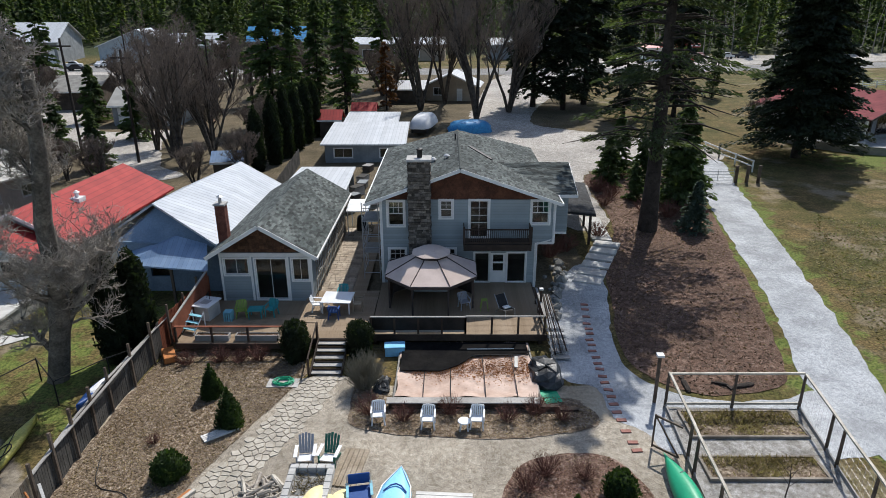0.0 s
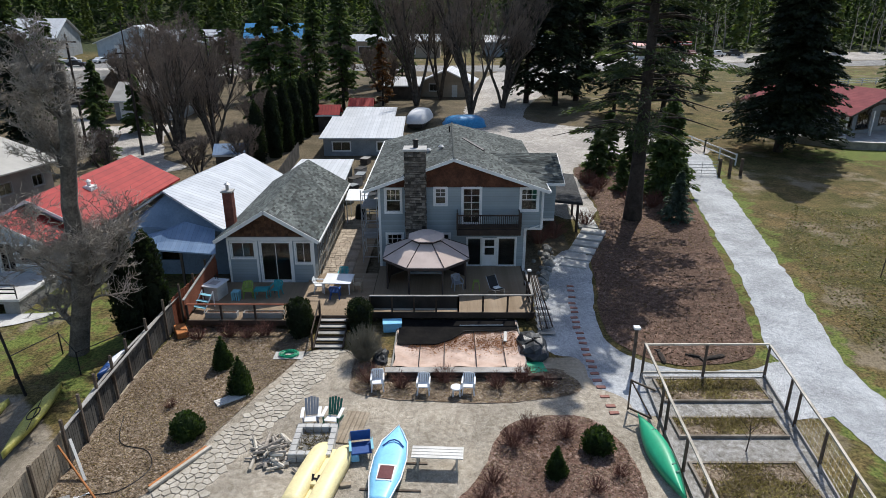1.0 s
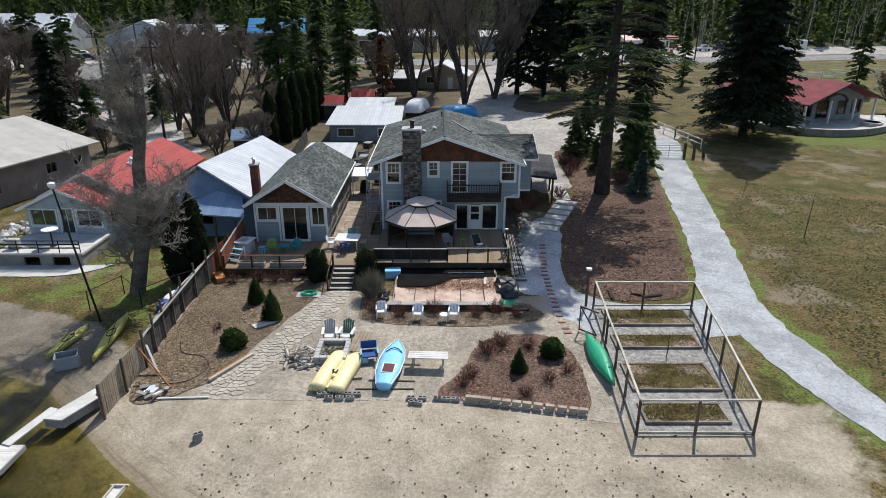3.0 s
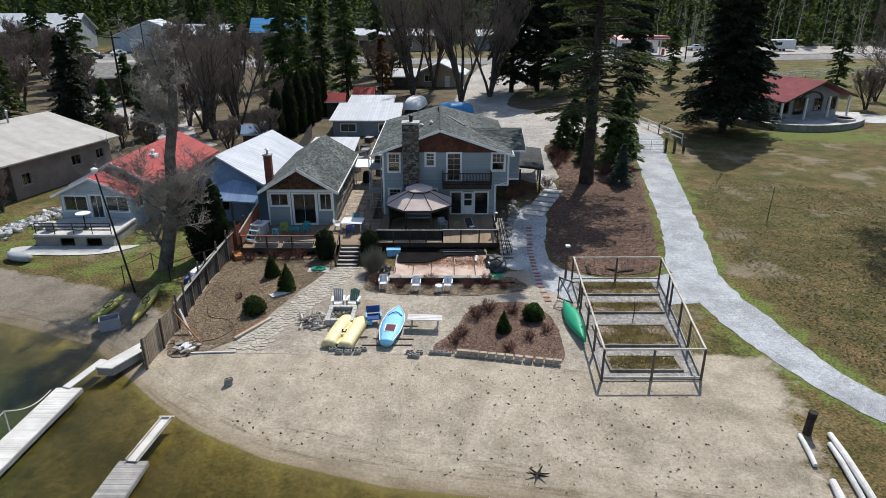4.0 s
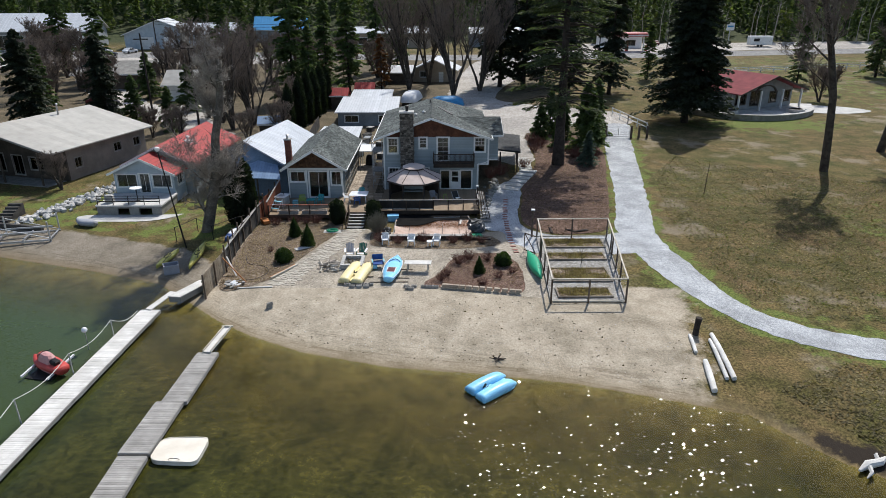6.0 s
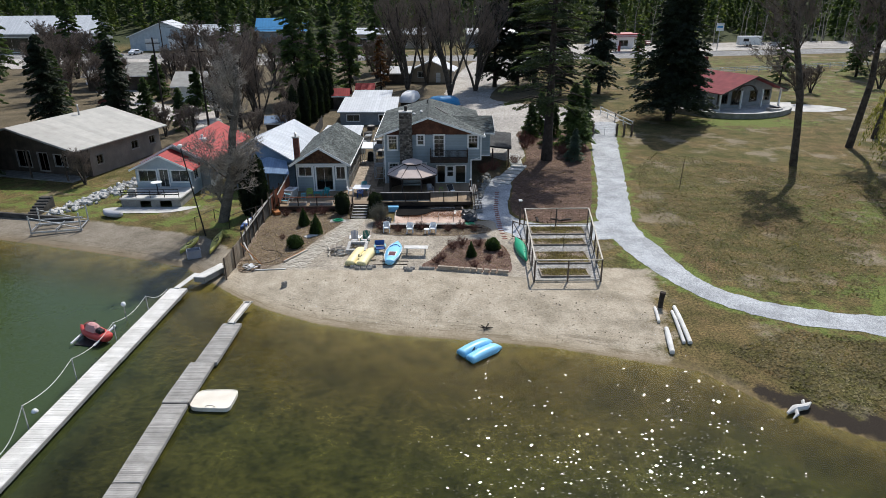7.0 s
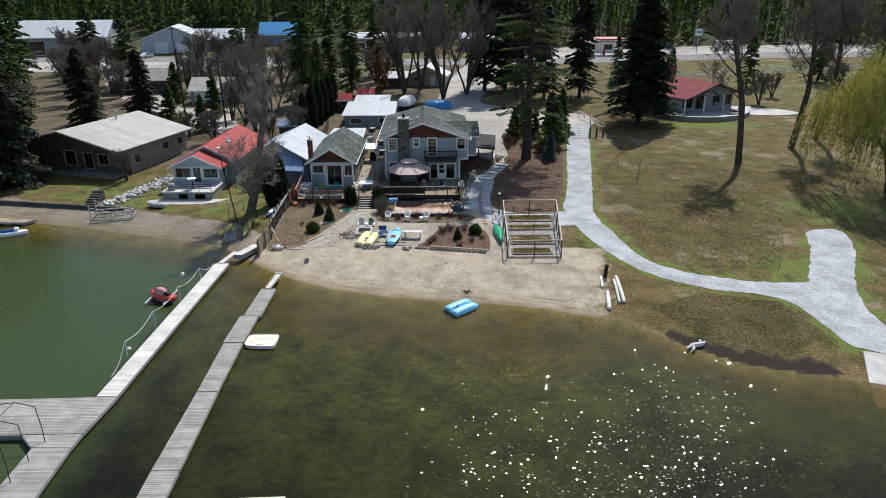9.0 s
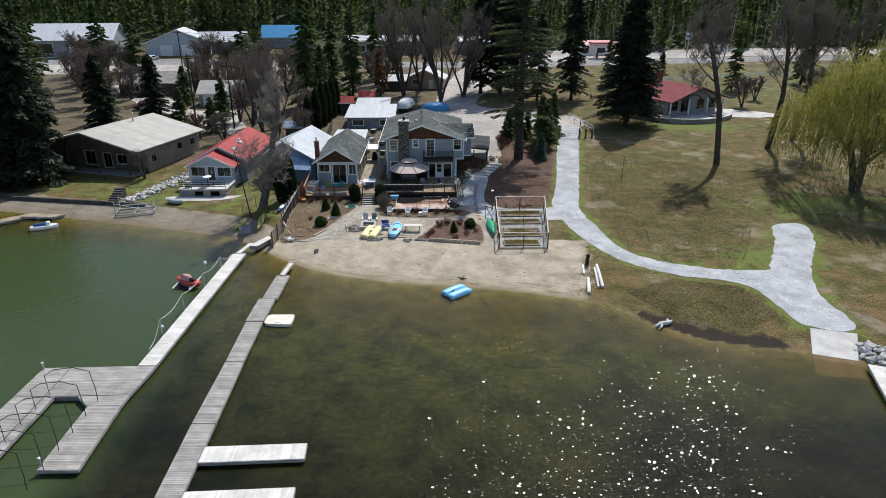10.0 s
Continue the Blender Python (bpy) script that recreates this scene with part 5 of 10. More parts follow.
# slip arches
arch = thing("slip_frame", (-22, -17.5, 0.4), 0, "thin bent-pipe hoop frame over the boat slip", "frame", world_coords=True)
for i in range(6):
    y = -14.3 - i * 1.6
    part("hoop", tube(B(), [(-23.6, y, 0.4), (-23.6, y, 1.9), (-22.9, y, 2.35), (-21.6, y, 2.5), (-20.6, y, 2.2), (-20.1, y - 0.6, 1.2), (-20.0, y - 0.8, 0.4)], 0.025, 6), M_BLACK, arch)
part("purlin", tube(B(), [(-21.7, -14.3, 2.5), (-21.7, -22.3, 2.5)], 0.02, 6), M_BLACK, arch)
for x, y in ((-25.7, -11.2), (-20.3, -21.2)):
    pp = thing("mooring_post", (x, y, 0.4), 0, "short white capped mooring post on the dock corner", "post", "mooring posts")
    part("pipe", tube(B(), [(0, 0, -0.8), (0, 0, 0.5)], 0.07, 10), M_STEEL, pp)
    part("cap", tube(B(), [(0, 0, 0.5), (0, 0, 0.56), (0, 0, 0.6)], [0.1, 0.1, 0.04], 10), M_WHITE, pp)

# float platform beside the narrow dock
M_FOAM = mat("cream_gelcoat", (0.66, 0.60, 0.50), (0.76, 0.71, 0.61), 0.5, 0, 1.0, 20, 0.1, 0.1)
fl = thing("swim_float", (-10.6, -3.8, 0.0), -2, "cream square swim float moored at the dock", "raft")
bm = B()
pts = []
for k in range(24):
    a = 2 * math.pi * k / 24
    c, s = math.cos(a), math.sin(a)
    pts.append((1.12 * math.copysign(abs(c) ** 0.35, c), 0.85 * math.copysign(abs(s) ** 0.35, s) * (1.0 + 0.12 * c), 0.24))
slab(bm, pts, 0.22)
part("hull", bm, M_FOAM, fl)
part("rim", tube(B(), [(x * 0.99, y * 0.99, 0.24) for x, y, _ in pts + pts[:1]], 0.03, 6, False), M_FOAM, fl)
part("cleat", tube(B(), [(-0.2, -0.72, 0.26), (-0.1, -0.75, 0.34), (0.2, -0.75, 0.34), (0.3, -0.72, 0.26)], 0.015, 6), M_BLACK, fl)

# concrete ramp at the end of the path
rp = thing("boat_ramp", (32.5, -9.5, 0.2), 0, "pale concrete boat ramp running into the lake", "boat ramp", world_coords=True)
part("slab", slab(B(), [(32.23, -6.3, 0.40), (35.42, -7.3, 0.40), (33.5, -10.65, 0.06), (30.62, -9.65, 0.06)], 0.3), M_CONC, rp)
part("slab", slab(B(), [(30.6, -9.7, 0.055), (33.48, -10.7, 0.055), (32.5, -13.9, -0.35), (29.3, -12.9, -0.35)], 0.3), mat("silted_concrete", (0.17, 0.105, 0.05), (0.23, 0.145, 0.075), 0.9), rp, "brown silted wet concrete")
dk = dock("dock", [(33.5, -11.6), (35.6, -12.4), (33.6, -18), (31.6, -17.3)], 0.4, "pale plank dock beside the concrete boat ramp", M_PLANKWHITE)
riprap = thing("riprap", (34.6, -9.5, 0.2), 0, "pile of pale broken rocks beside the ramp", "rocks", kind="stuff", world_coords=True)
bm = B()
rng = random.Random(17)
for i in range(60):
    x, y = rng.uniform(34.0, 36.6), rng.uniform(-11.3, -8.6)
    r = rng.uniform(0.12, 0.34)
    res = bmesh.ops.create_icosphere(bm, subdivisions=1, radius=r, matrix=Matrix.Translation((x, y, gz(x, y) + r * 0.4)))
    for v in res["verts"]:
        v.co += Vector((rng.uniform(-1, 1), rng.uniform(-1, 1), rng.uniform(-1, 1))) * r * 0.25
part("rocks", bm, M_CONC, riprap)
# ---- trees and shrubs ----
def kites(centres, along, normal, length, width):
    """Small four-cornered leaves or needle tufts."""
    side = np.cross(along, normal)
    side /= np.linalg.norm(side, axis=1, keepdims=True) + 1e-9
    l, w = length[:, None], width[:, None]
    v = np.stack([centres - along * l * 0.5, centres + side * w * 0.5 + along * l * 0.08, centres + along * l * 0.5, centres - side * w * 0.5 + along * l * 0.08], 1).reshape(-1, 3)
    f = np.arange(len(v)).reshape(-1, 4)
    return v, f


def unit(v):
    return v / (np.linalg.norm(v, axis=1, keepdims=True) + 1e-9)


def needle_crown(rng, h, r, base, branches, sprays, size, droop=0.25, power=0.8, top=0.08, gaps=0.0, slender=0.42):
    """Whorls of drooping boughs set with needle tufts, from base to the tip."""
    t = (np.arange(branches) + rng.random(branches)) / branches
    t = t ** 0.85
    if gaps:
        keep = np.sin(t * 31 + rng.random() * 6) + rng.normal(0, 0.6, branches) > -1 + gaps
        t = t[keep]
    z = base + (h - base) * t
    L = r * (top + (1 - top) * (1 - t) ** power) * rng.uniform(0.6, 1.12, len(t))
    L *= np.clip(0.45 + t * 6, 0, 1) if base > 0.15 * h else 1
    az = rng.uniform(0, 2 * np.pi, len(t))
    b = np.repeat(np.arange(len(t)), sprays)
    s = rng.uniform(0.08, 1.0, len(b)) ** 0.75
    out = np.stack([np.cos(az[b]), np.sin(az[b]), np.zeros(len(b))], 1)
    perp = np.stack([-np.sin(az[b]), np.cos(az[b]), np.zeros(len(b))], 1)
    lb = L[b]
    spread = (rng.random(len(b)) - 0.5) * lb * 0.55 * (1.15 - s * 0.7)
    c = out * (lb * s)[:, None] + perp * spread[:, None]
    c[:, 2] = z[b] + lb * s * (0.12 * t[b]) - droop * lb * s ** 1.6 + rng.normal(0, 0.06, len(b)) * size * 3
    al = unit(out + perp * rng.normal(0, 0.7, (len(b), 1)) + np.array([0, 0, -1]) * rng.uniform(0.0, 0.8, (len(b), 1)))
    nm = unit(np.array([[0, 0, 1.0]]) + rng.normal(0, 0.55, (len(b), 3)))
    ln = size * rng.uniform(0.6, 1.4, len(b))
    return kites(c, al, nm, ln, ln * slender * rng.uniform(0.7, 1.3, len(b)))


def branch_mesh(rng, specs):
    """Tapered limbs: (points, radii, sides)."""
    verts, faces = [], []
    for pts, rad, n in specs:
        base = len(verts)
        for i, (p, r) in enumerate(zip(pts, rad)):
            d = (pts[min(i + 1, len(pts) - 1)] - pts[max(i - 1, 0)])
            d = d / (np.linalg.norm(d) + 1e-9)
            a = np.cross(d, (0.31, 0.12, 0.94))
            a /= np.linalg.norm(a) + 1e-9
            bb = np.cross(d, a)
            for k in range(n):
                an = 2 * math.pi * k / n
                verts.append(p + (a * math.cos(an) + bb * math.sin(an)) * r)
        for i in range(len(pts) - 1):
            for k in range(n):
                faces.append((base + i * n + k, base + i * n + (k + 1) % n, base + (i + 1) * n + (k + 1) % n, base + (i + 1) * n + k))
    return verts, faces


def conifer(name, h, r, base, branches, sprays, size, seed, leaf, trunk_r=None, label="", droop=0.25, power=0.8, gaps=0.0, boughs=0, group="", lean=0.0, slender=0.3, category="tree"):
    rng = np.random.default_rng(seed)
    ob = thing(name, (0, 0, -200), 0, label, category, group)
    tr = trunk_r or h * 0.014
    n = 8
    pts = [np.array([lean * (k / n) ** 2 * h + (rng.normal(0, 0.02) * h * 0.05 if 0 < k else 0), 0, h * 0.97 * k / n - (0.2 if k == 0 else 0)]) for k in range(n + 1)]
    rad = [tr * (1.25 if k == 0 else 1 - 0.93 * k / n) for k in range(n + 1)]
    specs = [(pts, rad, 9)]
    for i in range(boughs):
        t = rng.uniform(0.05, 0.85)
        z = base * 0.8 + (h - base * 0.8) * t
        a = rng.uniform(0, 6.28)
        L = r * (1 - t) ** power * rng.uniform(0.5, 0.95)
        p0 = np.array([0, 0, z])
        q = p0 + np.array([math.cos(a) * L, math.sin(a) * L, -droop * L * rng.uniform(0.2, 1)])
        m = (p0 + q) / 2 + np.array([0, 0, 0.08 * L])
        specs.append(([p0, m, q], [tr * 0.16, tr * 0.1, 0.015], 4))
    v, f = branch_mesh(rng, specs)
    raw_part("trunk", v, f, M_BARKDARK, ob, "", True)
    v, f = needle_crown(rng, h, r, base, branches, sprays, size, droop, power, gaps=gaps, slender=slender)
    if lean:
        v[:, 0] += lean * (v[:, 2] / h) ** 2 * h
    raw_part("crown", v, f, leaf, ob)
    return ob


def place(proto, x, y, rz=0.0, s=1.0, sz=None, dz=0.0, label=""):
    c = copy_thing(proto, pose(x, y, gz(x, y) + dz, 0, 0, rz))
    c.scale = (s, s, sz or s)
    if label:
        c["label"] = label
    return c


def forget(ob):
    for o in (*ob.children_recursive, ob):
        bpy.data.objects.remove(o)


def put(ob, x, y, rz=0.0, dz=0.0):
    ob.matrix_world = pose(x, y, gz(x, y) + dz, 0, 0, rz)
    return ob


# tall pine beside the house
put(conifer("pine_tree", 33, 7.8, 6.6, 215, 250, 0.42, 1, M_PINE, 0.62, "tall dark pine with a long bare trunk", 0.14, 0.95, 0.78, 110, category="tree", slender=0.24), 15.3, 44.6)
# broad spruce on the lawn
put(conifer("spruce_tree", 25.5, 7.3, 2.2, 620, 170, 0.5, 2, M_SPRUCE, 0.45, "broad dense dark spruce on the lawn", 0.2, 0.95, 0.0, 0, slender=0.4), 38.3, 67.8)
fir = conifer("fir_tree", 30, 6.0, 2.6, 240, 110, 0.72, 3, M_SPRUCE, 0.4, "tall dark fir behind the driveway", 0.3, 0.6, 0.1, 20, "firs behind the driveway", slender=0.42)
put(fir, 13.8, 104)
place(fir, 18.2, 101, 80, 0.95)
place(fir, 22.5, 106, 190, 1.05)
place(fir, 33.3, 93.6, 40, 0.8)
place(fir, 25.5, 92, 130, 0.62, label="younger dark fir beside the driveway")
green = conifer("fir_tree", 22, 4.7, 1.4, 150, 90, 0.66, 4, M_FIR, 0.3, "green fir among the back yard trees", 0.22, 0.62, 0.15, 15, "firs in the back yards", slender=0.42)
put(green, -24.5, 88.6)
for x, y, a, s in ((-15.8, 98.5, 50, 0.85), (-20.5, 84, 100, 0.6), (-61, 75, 20, 0.5), (-66, 62, 140, 0.5), (-46, 120, 60, 0.8), (-8, 124, 30, 0.7), (74, 104, 10, 0.6), (95, 112, 70, 0.8), (-30, 126, 100, 0.9), (-21, 104, 140, 0.75), (-13, 128, 40, 0.8), (-70, 112, 15, 0.8), (-86, 128, 95, 0.9), (-100, 120, 35, 1.0), (-110, 132, 155, 1.0), (-92, 98, 75, 1.0), (-48, 142, 10, 0.7), (46, 112, 44, 0.5), (120, 128, 20, 0.8), (-88, 74, 10, 0.9), (-80, 84, 190, 0.85)):
    place(green, x, y, a, s)
darkfir = conifer("fir_tree", 23, 6.2, 0.6, 240, 100, 0.72, 6, M_SPRUCE, 0.34, "dark fir at the neighbouring yard", 0.3, 0.62, 0.0, 0, "firs beside the lakeside houses", slender=0.45)
put(darkfir, -60.5, 44.0)
for x, y, a, s in ((-53.2, 36.2, 30, 0.95), (-58, 33.5, 60, 1.0), (-63.5, 37, 110, 1.1), (-68, 34, 200, 1.0), (-61, 50, 20, 0.9), (-74, 48, 300, 1.1), (-54, 60, 150, 0.62), (-50.5, 73, 70, 0.55)):
    place(darkfir, x, y, a, s)
young = conifer("young_fir", 6.2, 2.2, 0.2, 110, 60, 0.38, 7, M_FIR, 0.09, "bushy young green fir tree", 0.22, 0.8, 0, 0, "young firs", slender=0.45)
put(young, -37.3, 64.7)
for x, y, a, s in ((-45.5, 72, 40, 1.1), (15, 56.8, 80, 0.8), (17, 60.8, 120, 0.95), (18.4, 57.5, 10, 0.75), (19.7, 50.6, 210, 1.35), (21.4, 55.5, 260, 1.1), (23.0, 60.0, 20, 1.2), (16.4, 52.5, 200, 0.55), (-40, 80, 60, 1.2), (-52, 93, 160, 1.3), (66, 131, 20, 1.0), (106, 100, 90, 1.5)):
    place(young, x, y, a, s)
blue = conifer("blue_spruce", 3.9, 1.6, 0.12, 130, 60, 0.24, 8, M_BLUESPRUCE, 0.07, "small blue-green spruce on bark mulch", 0.15, 0.85, 0, 0, slender=0.5)
put(blue, 18.7, 44.2)
rust = conifer("dying_conifer", 10.5, 2.3, 0.8, 80, 60, 0.45, 9, M_RUST, 0.16, "rust-brown dying conifer behind the sheds", 0.2, 0.6, 0.2, 0)
put(rust, -9.8, 101.5)


def leafy_body(name, profile, count, size, seed, leaf, label, category="shrub", group="", core=0.86, squash=0.0):
    """A clipped or rounded evergreen: leaf tufts all over a turned form, with a dense inside."""
    rng = np.random.default_rng(seed)
    ob = thing(name, (0, 0, -200), 0, label, category, group)
    zs, rs = np.array([p[1] for p in profile]), np.array([p[0] for p in profile])
    n = 14
    vv, ff = [], []
    for i, (rr, zz) in enumerate(profile):
        for k in range(n):
            a = 2 * math.pi * k / n
            q = core * rr * (1 + 0.1 * math.sin(a * 3 + i))
            vv.append((q * math.cos(a), q * math.sin(a), zz * (0.97 if i else 1)))
    for i in range(len(profile) - 1):
        for k in range(n):
            ff.append((i * n + k, i * n + (k + 1) % n, (i + 1) * n + (k + 1) % n, (i + 1) * n + k))
    raw_part("stem_mass", vv, ff, leaf, ob, "", True)
    area = np.interp(rng.random(count), np.cumsum(np.r_[0, (rs[1:] + rs[:-1]) * np.hypot(np.diff(zs), np.diff(rs))]) / np.sum((rs[1:] + rs[:-1]) * np.hypot(np.diff(zs), np.diff(rs))), np.arange(len(rs)))
    i0 = np.minimum(area.astype(int), len(rs) - 2)
    fr = area - i0
    rr = rs[i0] + (rs[i0 + 1] - rs[i0]) * fr
    zz = zs[i0] + (zs[i0 + 1] - zs[i0]) * fr
    a = rng.uniform(0, 2 * np.pi, count)
    lump = 1 + 0.12 * np.sin(a * 3 + zz * 2.1) + 0.08 * np.sin(a * 7 + zz * 5)
    rad = rr * lump * rng.uniform(0.8, 1.08, count)
    out = np.stack([np.cos(a), np.sin(a), np.zeros(count)], 1)
    c = out * rad[:, None]
    c[:, 2] = zz + rng.normal(0, size * 0.3, count)
    al = unit(out * 0.5 + np.array([[0, 0, 1.0]]) + rng.normal(0, 0.5, (count, 3)))
    nm = unit(out + rng.normal(0, 0.5, (count, 3)))
    ln = size * rng.uniform(0.6, 1.4, count)
    v, f = kites(c, al, nm, ln, ln * 0.5)
    raw_part("foliage", v, f, leaf, ob)
    return ob


cyp = leafy_body("cypress", [(0.55, 0.0), (0.75, 0.8), (0.8, 2.5), (0.7, 4.2), (0.42, 5.4), (0.05, 6.0)], 3800, 0.26, 11, M_CYPRESS, "dark columnar cypress in a row", "tree", "columnar cypresses")
put(cyp, -16.75, 26.6)
for x, y, s, sz in ((-15.9, 27.5, 1.0, 0.95), (-18.8, 66.5, 1.1, 1.25), (-18.2, 69.5, 1.05, 1.35), (-17.9, 73.5, 1.1, 1.25), (-17.6, 77.5, 1.1, 1.3), (-19.8, 63.5, 1.0, 1.1), (-17.2, 81, 1.0, 1.2)):
    place(cyp, x, y, x * 40, s, sz)
cone = leafy_body("dwarf_spruce", [(0.5, 0.0), (0.52, 0.2), (0.36, 0.8), (0.18, 1.3), (0.02, 1.65)], 1500, 0.13, 12, M_SHRUB, "small cone-shaped dwarf spruce in the bed", "shrub", "dwarf spruces")
put(cone, -10.85, 23.3)
place(cone, -9.3, 21.1, 60, 1.1)
place(cone, 4.45, 15.5, 100, 0.8)
rnd = leafy_body("mugo_pine", [(0.45, 0.0), (0.68, 0.3), (0.62, 0.65), (0.35, 0.95), (0.04, 1.05)], 1500, 0.15, 13, M_SHRUB, "rounded green dwarf pine in the bed", "shrub", "rounded dwarf pines")
put(rnd, -10.6, 17.9)
place(rnd, 6.35, 16.95, 70, 0.95)
hedge = leafy_body("clipped_yew", [(0.5, 0.0), (0.68, 0.4), (0.7, 1.5), (0.55, 1.95), (0.05, 2.15)], 2400, 0.15, 14, M_CYPRESS, "clipped dark green yew beside the stairs", "shrub", "yews beside the stairs")
put(hedge, -7.65, 26.5)
place(hedge, -4.45, 26.7, 50, 0.95)


def bare_tree(name, h, trunk_r, seed, label, levels=4, split=(4, 7), spread=0.75, stems=1, crown_start=0.3, twig_mat=None, bark=None, group="", lean=(0, 0), up=0.35, limb=0.55, sub=None, twig_min=0.02, gnarl=0.08, category="tree"):
    """A leafless tree grown limb by limb; thick wood and fine twigs are two meshes."""
    rng = np.random.default_rng(seed)
    ob = thing(name, (0, 0, -200), 0, label, category, group)
    thick, thin = [], []

    def grow(p, d, L, r, lev):
        n = 5 if lev == 0 else 4 if lev < 3 else 3
        pts, rad = [p], [r]
        q, dd = p.copy(), d.copy()
        end = 0.45 if lev == 0 else 0.25
        for k in range(1, n + 1):
            dd = dd + rng.normal(0, gnarl * (1 + lev * 0.6), 3) + np.array([0, 0, up * 0.12 * (lev > 0)])
            dd /= np.linalg.norm(dd)
            q = q + dd * L / n
            pts.append(q.copy())
            rad.append(r * (1 - (1 - end) * k / n))
        (thick if lev < 2 else thin).append((pts, rad, 8 if lev == 0 else 5 if lev == 1 else 3))
        if lev >= levels:
            return
        m = rng.integers(split[0], split[1] + 1) + (3 if lev == 0 else 0)
        for i in range(m):
            s = rng.uniform(crown_start if lev == 0 else 0.25, 1.0)
            j = min(int(s * n), n - 1)
            base = pts[j] + (pts[j + 1] - pts[j]) * (s * n - j)
            rr = max(rad[j] * (rng.uniform(0.22, 0.42) if lev == 0 and stems == 1 else rng.uniform(0.35, 0.6)), twig_min)
            ang = rng.uniform(0, 6.28)
            side = np.array([math.cos(ang), math.sin(ang), rng.uniform(-0.1, 0.5)])
            nd = dd * rng.uniform(0.3, 0.8) + side * spread + np.array([0, 0, up])
            nd /= np.linalg.norm(nd)
            grow(base, nd, L * (limb if lev == 0 or sub is None else sub) * rng.uniform(0.65, 1.15) * (1.15 - 0.45 * s if lev == 0 else 1), rr, lev + 1)

    for i in range(stems):
        d = np.array([lean[0], lean[1], 1.0])
        if stems > 1:
            a = 2 * math.pi * i / stems + rng.uniform(-0.4, 0.4)
            d = d + np.array([math.cos(a), math.sin(a), 0]) * rng.uniform(0.12, 0.3)
        d /= np.linalg.norm(d)
        grow(np.array([0.0, 0, -0.15]) + np.array([d[0], d[1], 0]) * trunk_r * (1.5 if stems > 1 else 0), d, h * rng.uniform(0.55, 0.7) if stems > 1 else h * 0.8, trunk_r * rng.uniform(0.75, 1.1), 0)
    v, f = branch_mesh(rng, thick)
    raw_part("trunk", v, f, bark or M_BARK, ob, "", True)
    v, f = branch_mesh(rng, thin)
    raw_part("twig_crown", v, f, twig_mat or M_TWIG, ob)
    return ob


# old cottonwood at the fence, broken off at the top
old = bare_tree("cottonwood_tree", 20, 0.5, 21, "old leafless cottonwood with a broken grey trunk", 4, (9, 12), 0.9, 1, 0.1, M_BARKPALE, M_BARKGREY, up=0.3, limb=0.22, sub=0.55, twig_min=0.014, gnarl=0.12, lean=(0.22, 0))
put(old, -18.9, 24.8)
maple = bare_tree("maple_tree", 27, 0.3, 22, "leafless many-stemmed maple behind the houses", 4, (5, 7), 0.45, 5, 0.25, M_TWIG, M_BARK, "bare maples", up=0.45, limb=0.42, sub=0.5)
put(maple, 4.2, 93.6)
place(maple, -4.3, 101.2, 70, 0.95)
place(maple, -28.5, 65.2, 140, 0.68)
place(maple, -31.5, 70, 250, 0.66)
place(maple, -26.2, 68.2, 20, 0.62)
place(maple, 9.5, 99, 200, 0.9)
place(maple, -0.5, 108, 160, 0.9)
lawn = bare_tree("shade_tree", 27, 0.55, 24, "tall leafless shade tree on the lawn", 4, (7, 10), 0.7, 1, 0.36, M_TWIG, M_BARK, "bare lawn trees", up=0.35, limb=0.36, sub=0.5, lean=(0.03, 0))
put(lawn, 44.2, 40.8)
b2 = place(lawn, 55.9, 49.2, 100, 1.0)
b2.rotation_euler = Euler((0, radians(-2), radians(20)))
b3 = place(lawn, 62.3, 54.0, 220, 0.98)
b3.rotation_euler = Euler((0, radians(-3), radians(40)))
place(lawn, 78, 66, 310, 0.9)
lawn.rotation_euler = Euler((0, radians(-11.5), 0))
small = bare_tree("orchard_tree", 8, 0.2, 25, "small leafless tree with spreading limbs", 4, (5, 8), 0.8, 3, 0.2, M_TWIG, M_BARK, "small bare trees", up=0.35, limb=0.5)
put(small, 67.5, 84)
for x, y, a, s in ((74, 92, 60, 0.8), (82, 80, 140, 0.8), (-60, 95, 20, 1.3), (-67, 100, 90, 1.2), (-75, 118, 30, 1.7), (-83, 122, 150, 1.6), (-55, 108, 200, 1.4), (-36, 98, 10, 1.5), (-43, 101, 80, 1.5), (-33, 108, 230, 1.6), (-9.5, 108, 100, 1.2), (-38.5, 37.5, 45, 0.65), (39, 78, 30, 0.8), (-89, 132, 70, 1.7), (-96, 138, 10, 1.8), (-20, 60, 50, 0.8), (-24, 57, 120, 0.7), (-52, 128, 20, 1.7), (-44, 131, 100, 1.6), (-60, 132, 170, 1.8), (-30, 118, 60, 1.7), (-24, 112, 220, 1.5), (-18, 116, 10, 1.6), (-12, 118, 80, 1.4), (-66, 86, 140, 1.3), (-72, 92, 40, 1.4), (-49, 104, 90, 1.3), (-30, 79, 30, 1.2), (-35, 74, 200, 1.1), (-22, 72, 150, 1.0), (-33, 57, 70, 0.8), (-38, 60, 10, 0.7), (90, 96, 33, 1.0), (100, 120, 133, 1.2), (-78, 104, 10, 1.5), (-84, 112, 90, 1.6), (-70, 70, 70, 1.2)):
    place(small, x, y, a, s)

